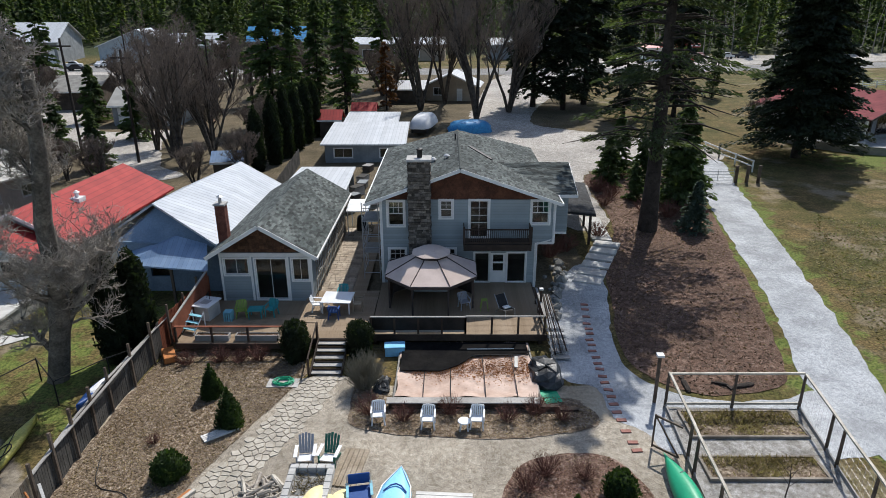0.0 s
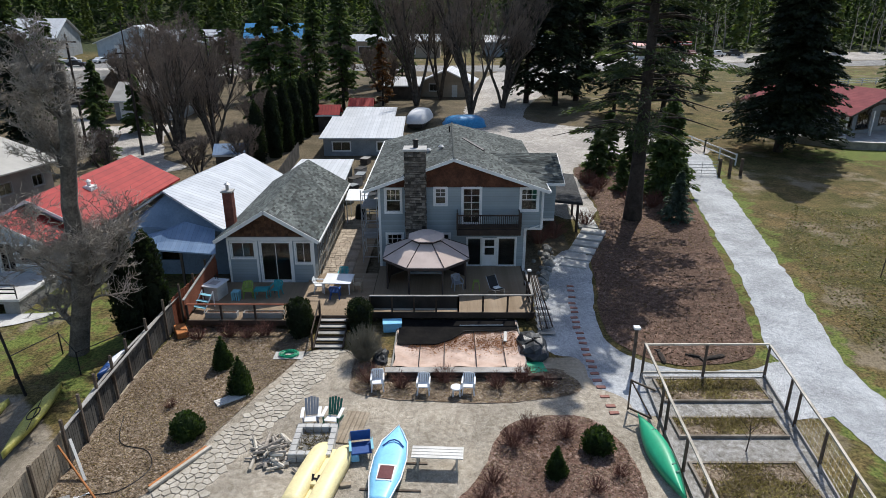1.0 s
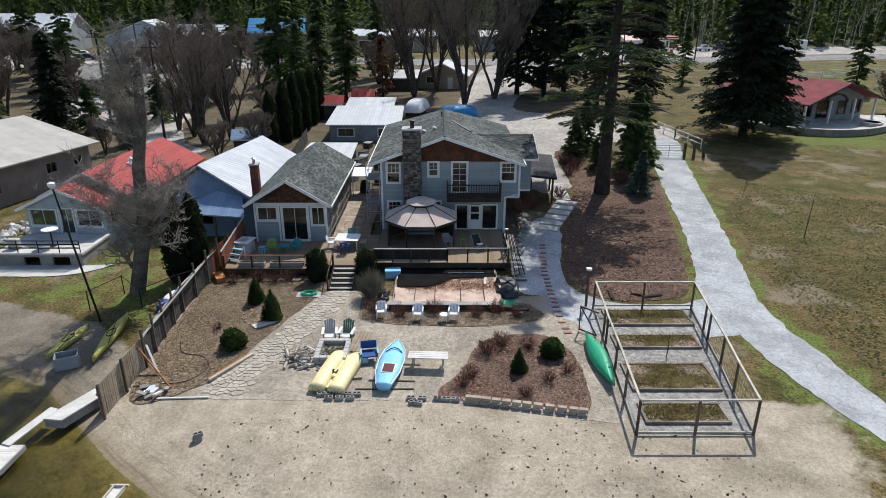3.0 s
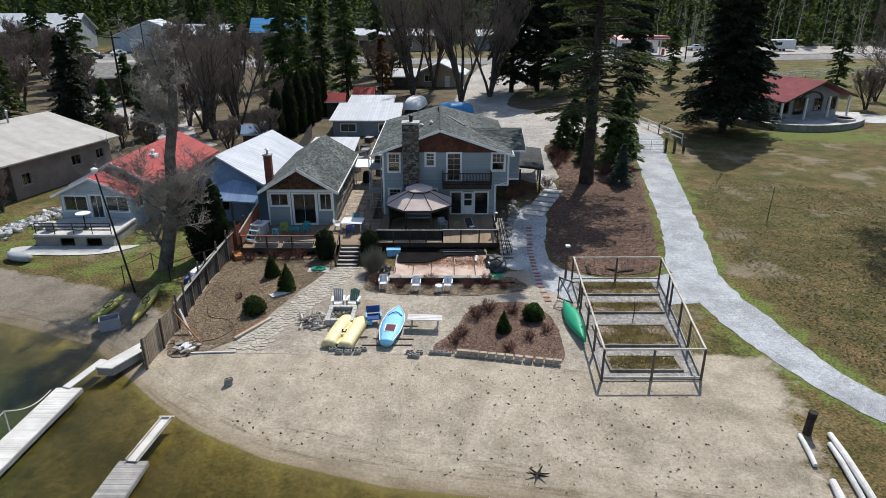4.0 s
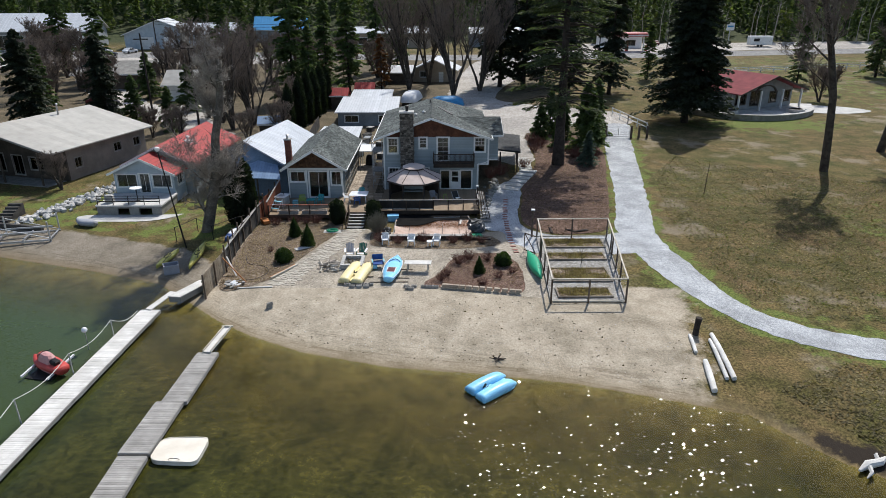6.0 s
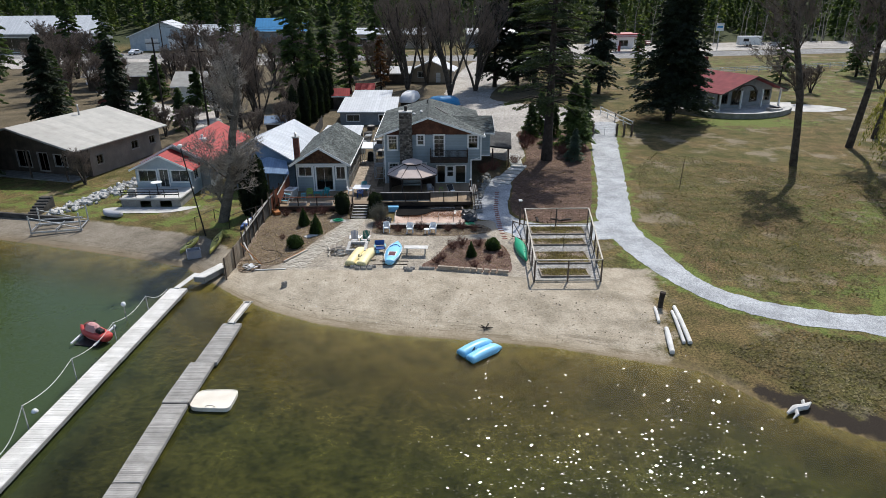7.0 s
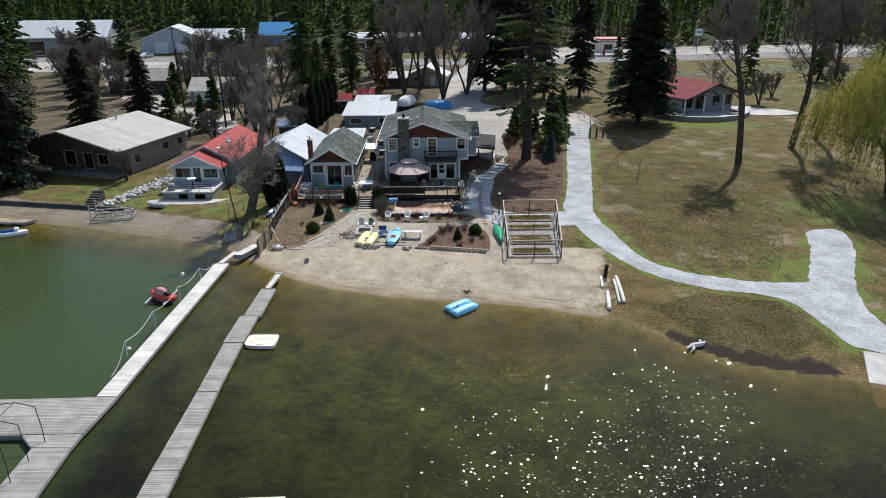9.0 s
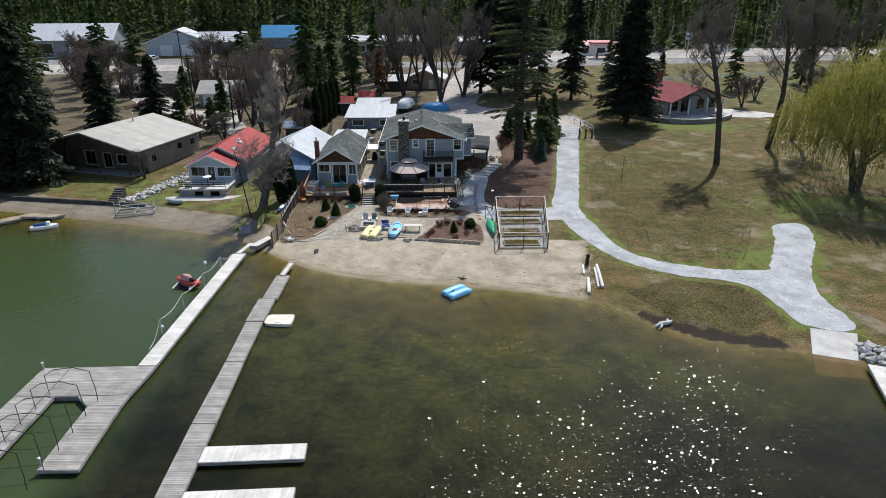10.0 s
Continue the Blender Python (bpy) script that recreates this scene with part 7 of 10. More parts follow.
small_house("shop", -14, 184, -2, 26, 9, 4.5, 6.0, "long pale roadside building with low roof", M_BEIGEWALL, M_METALROOFX, 0.5, "x", openings=[(-10, -7, 1, 3), (-4, -1, 1, 3), (3, 6, 1, 3)], category="shop")
small_house("cabin", 0.5, 111, -8, 9, 7, 2.6, 4.6, "tan cabin with pale metal roof behind bare trees", M_BEIGEWALL, M_METALROOFX, 0.6, "y", openings=[(-3, -1.4, 1, 2.2)], doors=[(1.0, 2.0, 0, 2.1)], category="cabin")
small_house("cabin", -7, 109, 2, 6, 5, 2.4, 3.4, "low dark cabin with white metal roof", M_DARKWALL, M_METALROOFX, 0.5, "x", category="cabin")
small_house("shop", 22, 186, 3, 20, 9, 4.2, 5.6, "long white roadside building with low roof", M_GREYWALL, M_METALROOFX, 0.5, "x", category="shop")
small_house("house", 160, 150, -20, 16, 12, 4, 7, "distant pale house beyond the lawn trees", M_BEIGEWALL, M_METALROOFX, 0.6, "x")

# house with a curved terrace on the lawn
gh = small_house("house", 53.4, 75.8, 24, 13.4, 13, 3.0, 5.2, "grey house with red metal roof and covered porch", M_GREYWALL, M_MAROON, 0.8, openings=[(-5.8, -3.6, 0.8, 2.5), (-2.6, -0.4, 0.5, 2.8), (1.6, 3.2, 0.8, 2.5), (4.4, 6.2, 0.8, 2.5)], z=2.45, over_front=2.4, trim_mat=M_DARKWALL)
for x in (-6.9, -2.2, 2.6, 6.9):
    part("porch_post", box(B(), x - 0.12, x + 0.12, -1.7, -1.46, 0, 3.0), M_WHITE, gh)
bm = B()
for k in range(13):
    a0 = math.pi * k / 12
    if k < 12:
        a1 = math.pi * (k + 1) / 12
        part("arch_segment", beam(B(), (-1.5 - 2.2 * math.cos(a0), -1.75, 2.7 + 1.15 * math.sin(a0)), (-1.5 - 2.2 * math.cos(a1), -1.75, 2.7 + 1.15 * math.sin(a1)), 0.2, 0.28, (0, 1, 0)), M_DARKWALL, gh)
part("chimney", box(B(), -0.9, 0.3, 9, 10, 5.2, 7.4), M_BRICK, gh, "red brick chimney")
tg = thing("terrace", (50, 72, 1.6), 0, "raised paved terrace behind a curved stone wall", "terrace", world_coords=True)
arc = curve_through([(39.8, 78.5), (41.2, 75.0), (44.0, 71.0), (48.0, 68.6), (53.0, 68.4), (57.5, 70.4), (60.4, 73.2)], 0.8, False)
for p, q in zip(arc, arc[1:]):
    part("wall_block", beam(B(), (*p, 2.05), (*q, 2.05), 0.45, 1.1), M_CONCDARK, tg)
for p, q in zip(arc, arc[1:]):
    part("cap_stone", beam(B(), (*p, 2.64), (*q, 2.64), 0.55, 0.08), M_CONC, tg)
slab(bm := B(), [(x, y, 2.43) for x, y in arc] + [(64, 80, 2.43), (46, 84, 2.43)], 0.4)
part("paving", bm, M_CONC, tg, "pale paving")
for x, y in ((46.5, 71.5), (57.2, 72.2)):
    fp = thing("fire_ring", (x, y, 2.43), 0, "round stone planter ring on the terrace", "planter", "stone rings on the terrace")
    part("ring", tube(B(), [(0, 0, 0), (0, 0, 0.5), (0, 0, 0.5), (0, 0, 0.15)], [1.3, 1.3, 1.0, 1.0], 20), M_CONC, fp)
patch("patio", [(60.5, 74.5), (66, 73), (71, 75), (68, 79), (62, 80)], 0.06, M_CONC, 1.2, 0.05, "pale paved landing beside the curved terrace", "patio", 37)

# fuel station
M_REDPAINT = mat("red_painted_fascia", (0.38, 0.05, 0.045), (0.48, 0.08, 0.07), 0.5)
gs = small_house("fuel_station", 59, 180, 5, 12, 8, 3.6, 4.6, "small red and white fuel station shop", M_WHITE, M_REDPAINT, 0.5, "x", openings=[(-5, -2, 0.8, 2.6), (1, 4, 0.8, 2.6)], category="fuel station")
cn = thing("fuel_canopy", (60, 172, gz(60, 172)), 5, "flat red and white fuel pump canopy on posts", "canopy")
part("roof", box(B(), -4.5, 4.5, -2.5, 2.5, 4.3, 5.2, None, 0.05), M_REDPAINT, cn)
part("band", box(B(), -4.53, 4.53, -2.53, 2.53, 4.55, 4.8), M_WHITE, cn)
for x in (-3, 3):
    part("post", box(B(), x - 0.15, x + 0.15, -0.15, 0.15, 0, 4.3), M_WHITE, cn)
    part("fuel_pump", box(B(), x + 0.6, x + 1.3, -0.3, 0.3, 0, 1.7, None, 0.05), M_REDPAINT, cn)
sg = thing("road_sign", (90, 176, gz(90, 176)), 0, "tall pale roadside sign on a post", "sign")
part("post", box(B(), -0.12, 0.12, -0.12, 0.12, 0, 8), M_STEEL, sg)
part("board", box(B(), -1.2, 1.2, -0.18, -0.12, 5.6, 7.8, None, 0.02), M_WHITE, sg)
part("bar", box(B(), -0.9, 0.9, -0.2, -0.185, 6.5, 7.0), M_BRIGHTBLUE, sg)
tl = thing("camper_trailer", (104, 185, gz(104, 185)), 0, "white boxy camper trailer on the gravel lot", "trailer")
part("body", box(B(), -3.6, 3.6, -1.2, 1.2, 0.6, 3.3, None, 0.15), M_WHITE, tl)
part("window", box(B(), -2.4, -0.6, -1.23, -1.205, 1.7, 2.6), M_BLACK, tl)
for x in (-0.9, 0.2):
    part("wheel", tube(B(), [(x, -1.25, 0.38), (x, -1.0, 0.38)], 0.38, 14), M_BLACK, tl)


def car(x, y, rz, body_mat, label, truck=False):
    ob = thing("pickup_truck" if truck else "car", (x, y, gz(x, y) + 0.06), rz, label, "truck" if truck else "car", "parked vehicles")
    side = [(-2.2, 0.35), (2.2, 0.35), (2.25, 0.75), (1.9, 0.95), (1.1, 1.0), (0.6, 1.5), (-0.9, 1.52), (-1.6, 1.0), (-2.2, 0.9)]
    if truck:
        side = [(-2.7, 0.45), (2.5, 0.45), (2.5, 1.0), (1.5, 1.1), (0.9, 1.75), (-0.5, 1.75), (-0.7, 1.1), (-2.7, 1.1)]
    bm = B()
    l_ = [bm.verts.new((a, -0.9, c)) for a, c in side]
    r_ = [bm.verts.new((a, 0.9, c)) for a, c in side]
    bm.faces.new(l_)
    bm.faces.new(r_[::-1])
    for i in range(len(side)):
        bm.faces.new((l_[i], r_[i], r_[(i + 1) % len(side)], l_[(i + 1) % len(side)]))
    bmesh.ops.recalc_face_normals(bm, faces=bm.faces)
    bmesh.ops.bevel(bm, geom=list(bm.edges), offset=0.06, segments=1, affect="EDGES")
    part("body", bm, body_mat, ob)
    zt = 1.68 if truck else 1.44
    for s in (-1, 1):
        part("side_window", box(B(), -0.6 if truck else -0.95, 0.85 if truck else 0.6, min(s * 0.9, s * 0.92), max(s * 0.9, s * 0.92), zt - 0.42, zt - 0.05), M_BLACK, ob)
    for a in (-1.45, 1.4):
        for s in (-1, 1):
            part("wheel", tube(B(), [(a, s * 0.72, 0.34), (a, s * 0.94, 0.34)], 0.34, 14), M_BLACK, ob)
    return ob


M_CARWHITE = mat("white_car_paint", (0.7, 0.7, 0.7), (0.76, 0.76, 0.76), 0.3)
M_CARDARK = mat("dark_car_paint", (0.03, 0.032, 0.04), (0.045, 0.045, 0.05), 0.25)
M_CARRED = mat("dark_red_car_paint", (0.12, 0.03, 0.03), (0.15, 0.04, 0.04), 0.3)
for x, y, a, m, lab, tr in ((-97, 168, 20, M_CARWHITE, "white pickup truck parked in the lot", True), (-93, 163, 8, M_CARDARK, "dark car parked in the lot", False), (-90, 170, 70, M_CARWHITE, "white car parked in the lot", False), (78, 186, 10, M_CARWHITE, "white pickup truck by the fuel station", True), (84, 189, 5, M_CARDARK, "dark pickup truck by the fuel station", True), (72, 190, 95, M_CARRED, "dark red car by the fuel station", False), (-56, 84, 30, M_CARDARK, "dark vehicle parked beside the brown workshop", False), (-58.5, 87, 20, M_CARRED, "dark red car beside the workshop", False)):
    car(x, y, a, m, lab, tr)

# covered boats behind the house
M_TARPWHITE = mat("white_shrink_wrap", (0.62, 0.63, 0.64), (0.74, 0.74, 0.74), 0.85, 0, 0.8, 6, 0.4, 0.1)
M_TARPBLUE = mat("blue_tarpaulin", (0.03, 0.22, 0.48), (0.06, 0.32, 0.60), 0.5, 0, 1.2, 5, 0.8, 0.25)


def lumpy(bm, rx, ry, h, rng_, n=18, m=7):
    rings = []
    for i in range(m):
        t = i / (m - 1)
        z, s = h * math.sin(t * math.pi / 2), math.cos(t * math.pi / 2) ** 0.5 if t < 1 else 0.02
        ring = []
        for k in range(n):
            a = 2 * math.pi * k / n
            c, si = math.cos(a), math.sin(a)
            q = s * (1 + rng_.uniform(-0.05, 0.05))
            ring.append(bm.verts.new((rx * q * math.copysign(abs(c) ** 0.6, c), ry * q * math.copysign(abs(si) ** 0.6, si), z)))
        rings.append(ring)
    for a_, b_ in zip(rings, rings[1:]):
        for k in range(n):
            bm.faces.new((a_[k], a_[(k + 1) % n], b_[(k + 1) % n], b_[k]))
    bm.faces.new(rings[-1])
    return bm


rngl = random.Random(4)
wb = thing("covered_boat", (-3.2, 84, gz(-3.2, 84)), 80, "boat under white shrink wrap behind the shed", "boat")
bm = lumpy(B(), 3.6, 1.5, 1.5, rngl)
bmesh.ops.translate(bm, verts=bm.verts, vec=(0, 0, 0.9))
part("cover", bm, M_TARPWHITE, wb, "", True)
part("trailer_bed", box(B(), -3.2, 3.2, -1.0, 1.0, 0.35, 0.9), M_BLACK, wb)
bt = thing("tarp_heap", (2.9, 84, gz(2.9, 84)), 10, "heap under a bright blue tarpaulin", "tarp")
part("tarp", lumpy(B(), 3.0, 1.8, 1.5, rngl), M_TARPBLUE, bt, "", True)

# poles and lamp
for x, y, h in ((-34.3, 67.6, 12), (-42.4, 71, 13), (-35.6, 96, 12), (-21, 128, 12), (-70, 142, 12), (44, 148, 11), (66, 160, 11)):
    po = thing("utility_pole", (x, y, gz(x, y)), 0, "tall dark wooden utility pole", "utility pole", "utility poles")
    part("pole", tube(B(), [(0, 0, -0.3), (0, 0, h)], [0.17, 0.11], 8), M_BARKDARK, po)
    part("crossarm", box(B(), -1.1, 1.1, -0.06, 0.06, h - 0.9, h - 0.75), M_BARKDARK, po)
lp = thing("lamp_post", (-19.4, 20.9, 0.4), 0, "leaning dark yard lamp on a slim pole", "lamp post", world_coords=True)
part("pole", tube(B(), [(-19.25, 20.9, 0.2), (-20.3, 20.9, 8.5)], [0.07, 0.045], 8), M_BLACK, lp)
part("lamp_head", tube(B(), [(-20.3, 20.9, 8.45), (-20.32, 20.9, 8.6), (-20.32, 20.9, 8.75), (-20.32, 20.9, 8.82)], [0.07, 0.2, 0.2, 0.05], 12), M_WHITE, lp)
wires = thing("power_line", (0, 140, 14), 0, "thin sagging power lines along the road", "power line", world_coords=True)
bm = B()
for z in (10.6, 11.2, 9.9):
    for (xa, ya), (xb, yb) in (((-70, 142), (-21, 128)), ((-21, 128), (44, 148)), ((44, 148), (66, 160))):
        tube(bm, [(xa + (xb - xa) * k / 8, ya + (yb - ya) * k / 8, z + 2.6 - 1.2 * math.sin(math.pi * k / 8)) for k in range(9)], 0.03, 4)
part("wire", bm, M_BLACK, wires)

# rail fence along the right-hand road and gate on the path
rf = thing("rail_fence", (95, 124, 2.5), 0, "long white rail fence along the meadow", "fence", world_coords=True)
pts_f = [(62, 119), (78, 122), (94, 126), (112, 130), (130, 134)]
for (x0, y0), (x1, y1) in zip(pts_f, pts_f[1:]):
    for k in range(5):
        x, y = x0 + (x1 - x0) * k / 5, y0 + (y1 - y0) * k / 5
        part("post", box(B(), x - 0.07, x + 0.07, y - 0.07, y + 0.07, gz(x, y) - 0.1, gz(x, y) + 1.3), M_WHITE, rf)
    for z in (0.5, 0.85, 1.2):
        part("rail", beam(B(), (x0, y0, gz(x0, y0) + z), (x1, y1, gz(x1, y1) + z), 0.05, 0.12), M_WHITE, rf)
wf = thing("rail_fence", (30, 69, 1.6), 0, "white rail fence beside the broad spruce", "fence", world_coords=True)
for (x0, y0), (x1, y1) in (((28.9, 73.5), (29.8, 67.6)), ((29.8, 67.6), (30.8, 61.6))):
    for k in range(3):
        x, y = x0 + (x1 - x0) * k / 2, y0 + (y1 - y0) * k / 2
        part("post", box(B(), x - 0.06, x + 0.06, y - 0.06, y + 0.06, gz(x, y) - 0.1, gz(x, y) + 1.25), M_WHITE, wf)
    for z in (0.6, 1.15):
        part("rail", beam(B(), (x0, y0, gz(x0, y0) + z), (x1, y1, gz(x1, y1) + z), 0.05, 0.12), M_WHITE, wf)
gt = thing("field_gate", (25.6, 57.6, 1.5), 0, "pale tubular field gate across the path", "gate", world_coords=True)
for z in (0.25, 0.55, 0.85, 1.15, 1.4):
    part("bar", tube(B(), [(24.2, 57.6, 1.5 + z), (27.2, 57.55, 1.5 + z)], 0.025, 6), M_STEEL, gt)
for x in (24.2, 25.7, 27.2):
    part("upright", tube(B(), [(x, 57.58, 1.6), (x, 57.58, 2.95)], 0.03, 6), M_STEEL, gt)
for x in (24.0, 27.45, 28.5, 29.6):
    part("gate_post", tube(B(), [(x, 57.6, 1.2), (x, 57.6, 3.2)], 0.16, 10), M_POST, gt)
# ---- garden and deck things ----
def paint(name, c, rough=0.45, vary=0.12):
    return mat(name, c, tuple(min(1, k * 1.15) for k in c), rough, 0, 1.2, 12, 0.1, vary)


P_BLUE = paint("sky_blue_fibreglass", (0.24, 0.56, 0.80), 0.35)
P_YELLOW = paint("cream_yellow_plastic", (0.76, 0.66, 0.36), 0.45)
P_GREEN = paint("green_plastic_hull", (0.02, 0.33, 0.17), 0.4)
P_TEAL = paint("teal_chair_paint", (0.03, 0.26, 0.28), 0.5)
P_DKGREEN = paint("dark_green_chair_paint", (0.015, 0.12, 0.085), 0.5)
P_LIME = paint("lime_green_chair_paint", (0.22, 0.30, 0.06), 0.5)
P_NAVY = paint("navy_blue_plastic", (0.02, 0.07, 0.24), 0.45)
P_GREYCH = paint("grey_chair_paint", (0.30, 0.31, 0.34), 0.6)
P_WHITEPL = paint("white_moulded_plastic", (0.72, 0.73, 0.74), 0.4, 0.06)
P_CYAN = paint("pale_cyan_paint", (0.18, 0.42, 0.50), 0.55)
P_OLIVE = paint("faded_yellow_green_hull", (0.42, 0.40, 0.10), 0.5, 0.3)
P_RED = paint("faded_red_plastic", (0.45, 0.06, 0.05), 0.5)
P_ORANGE = paint("orange_brown_board", (0.42, 0.16, 0.05), 0.7, 0.25)


def hull(bm, length, beam_w, depth, deck=0.0, n=22, m=9, stern=0.35, sharp=0.8):
    """A boat's body: round bottom, flat or crowned deck, pointed bow at +y and a square stern at -y."""
    rings = []
    for i in range(n + 1):
        t = i / n
        y = (t - 0.5) * length
        w = beam_w / 2 * (stern + (1 - stern) * math.sin(min(1, t / 0.55) * math.pi / 2)) if t < 0.55 else beam_w / 2 * max(0.02, math.cos((t - 0.55) / 0.45 * math.pi / 2) ** sharp)
        lift = 0.18 * depth * (2 * t - 1) ** 2
        ring = []
        for k in range(m):
            a = math.pi * k / (m - 1)
            ring.append(bm.verts.new((-w * math.cos(a), y, depth * (1 - math.sin(a) ** 0.7) + lift * math.sin(a) + 0.001)))
        for k in range(1, 4):
            u = 1 - 2 * k / 4
            ring.append(bm.verts.new((w * u, y, depth + deck * (1 - u * u))))
        rings.append(ring)
    q = len(rings[0])
    for a_, b_ in zip(rings, rings[1:]):
        for k in range(q):
            bm.faces.new((a_[k], a_[(k + 1) % q], b_[(k + 1) % q], b_[k]))
    bm.faces.new(rings[0][::-1])
    bm.faces.new(rings[-1])
    bmesh.ops.recalc_face_normals(bm, faces=bm.faces)
    return bm


# gazebo
GX, GY = -0.92, 31.95
gz_ob = thing("gazebo", (GX, GY, 1.28), 0, "octagonal gazebo with a faded tan canvas roof", "gazebo")
R, RT = 2.78, 0.95
oct_ = [(math.cos(radians(22.5 + 45 * k)), math.sin(radians(22.5 + 45 * k))) for k in range(8)]
for k in range(8):
    c, d = oct_[k], oct_[(k + 1) % 8]
    bm = B()
    slab(bm, [(c[0] * R, c[1] * R, 2.02), (d[0] * R, d[1] * R, 2.02), (d[0] * RT, d[1] * RT, 2.85), (c[0] * RT, c[1] * RT, 2.85)], 0.03)
    part("canopy_panel", bm, M_CANOPY, gz_ob)
    part("rib", beam(B(), (c[0] * R, c[1] * R, 2.04), (c[0] * RT, c[1] * RT, 2.87), 0.04, 0.04), M_CANOPYTRIM, gz_ob)
    part("valance", slab(B(), [(c[0] * R, c[1] * R, 2.0), (d[0] * R, d[1] * R, 2.0), (d[0] * R * 0.99, d[1] * R * 0.99, 2.0), (c[0] * R * 0.99, c[1] * R * 0.99, 2.0)], 0.16), M_CANOPYTRIM, gz_ob)
    slab(bm := B(), [(c[0] * 1.15, c[1] * 1.15, 3.06), (d[0] * 1.15, d[1] * 1.15, 3.06), (d[0] * 0.62, d[1] * 0.62, 3.28), (c[0] * 0.62, c[1] * 0.62, 3.28)], 0.03)
    part("cupola_panel", bm, M_CANOPY, gz_ob)
    part("post", box(B(), c[0] * 2.55 - 0.05, c[0] * 2.55 + 0.05, c[1] * 2.55 - 0.05, c[1] * 2.55 + 0.05, 0, 2.05), M_CANOPYTRIM, gz_ob)
part("cupola_band", tube(B(), [(0, 0, 2.8), (0, 0, 3.08)], [0.95, 0.98], 8), M_CANOPYTRIM, gz_ob)
part("cupola_top", tube(B(), [(0, 0, 3.27), (0, 0, 3.31)], [0.64, 0.55], 8), M_CANOPY, gz_ob)
for k in (3, 2, 1, 0):
    c, d = oct_[k], oct_[(k + 1) % 8]
    part("mesh_curtain", beam(B(), (c[0] * 2.5, c[1] * 2.5, 1.0), (d[0] * 2.5, d[1] * 2.5, 1.0), 0.02, 1.9), M_CANOPYTRIM, gz_ob)
swing = thing("bench_swing", (GX - 0.05, 32.6, 1.28), 0, "cushioned bench swing in the shade of the gazebo", "bench")
part("seat", box(B(), -1.0, 1.0, -0.35, 0.25, 0.4, 0.55, None, 0.04), M_GREYWALL, swing)
part("backrest", box(B(), -1.0, 1.0, 0.2, 0.35, 0.5, 1.1, None, 0.04), M_GREYWALL, swing)
part("awning", box(B(), -1.05, 1.05, -0.3, 0.3, 1.35, 1.42), M_CONC, swing)
for x in (-1.02, 1.02):
    part("frame", beam(B(), (x, -0.4, 0), (x, 0.1, 1.38), 0.05, 0.05), M_BLACK, swing)
    part("frame", beam(B(), (x, 0.5, 0), (x, 0.1, 1.38), 0.05, 0.05), M_BLACK, swing)


def plastic_chair(x, y, z, rz, m, label, group, name="patio_chair", arms=None):
    """Moulded garden chair: seat, fan back, arms, four legs."""
    ob = thing(name, (x, y, z), rz, label, "chair", group)
    part("seat", box(B(), -0.25, 0.25, -0.25, 0.22, 0.40, 0.45, None, 0.015), m, ob)
    bm = B()
    for k in range(7):
        u = -0.24 + 0.08 * k
        h = 0.9 - 0.08 * (abs(k - 3) / 3) ** 2
        beam(bm, (u, 0.2, 0.44), (u * 1.06, 0.36, h), 0.064, 0.03, (0, 1, 0))
    beam(bm, (-0.25, 0.355, 0.84), (0.25, 0.355, 0.84), 0.03, 0.07)
    part("backrest", bm, m, ob)
    for s in (-1, 1):
        part("armrest", beam(beam(B(), (s * 0.29, -0.26, 0.64), (s * 0.28, 0.31, 0.67), 0.07, 0.035), (s * 0.29, -0.24, 0.42), (s * 0.29, -0.24, 0.63), 0.05, 0.05), arms or m, ob)
        for yy, sp in ((-0.24, -0.02), (0.2, 0.06)):
            part("leg", beam(B(), (s * 0.24, yy, 0.41), (s * 0.28, yy + sp, 0.0), 0.05, 0.05), m, ob)
    return ob


def adirondack(x, y, z, rz, m, label, arm_mat):
    ob = thing("adirondack_chair", (x, y, z), rz, label, "chair", "chairs by the fire pit")
    bm = B()
    for k in range(5):
        u = -0.22 + 0.11 * k
        beam(bm, (u, 0.18, 0.28), (u * 1.15, 0.55, 1.0 - 0.05 * abs(k - 2)), 0.1, 0.022, (0, 1, 0))
    part("backrest", bm, m, ob)
    bm = B()
    for k in range(5):
        yy = -0.38 + 0.12 * k
        beam(bm, (-0.27, yy, 0.38 - 0.035 * k), (0.27, yy, 0.38 - 0.035 * k), 0.105, 0.022)
    part("seat", bm, arm_mat, ob)
    for s in (-1, 1):
        part("armrest", box(B(), s * 0.36 - 0.07, s * 0.36 + 0.07, -0.42, 0.32, 0.56, 0.585, None, 0.008), arm_mat, ob)
        part("front_leg", box(B(), s * 0.31 - 0.03, s * 0.31 + 0.03, -0.4, -0.31, 0, 0.56), m, ob)
        part("rear_leg", beam(B(), (s * 0.29, -0.36, 0.33), (s * 0.29, 0.5, 0.02), 0.03, 0.12), m, ob)
    return ob


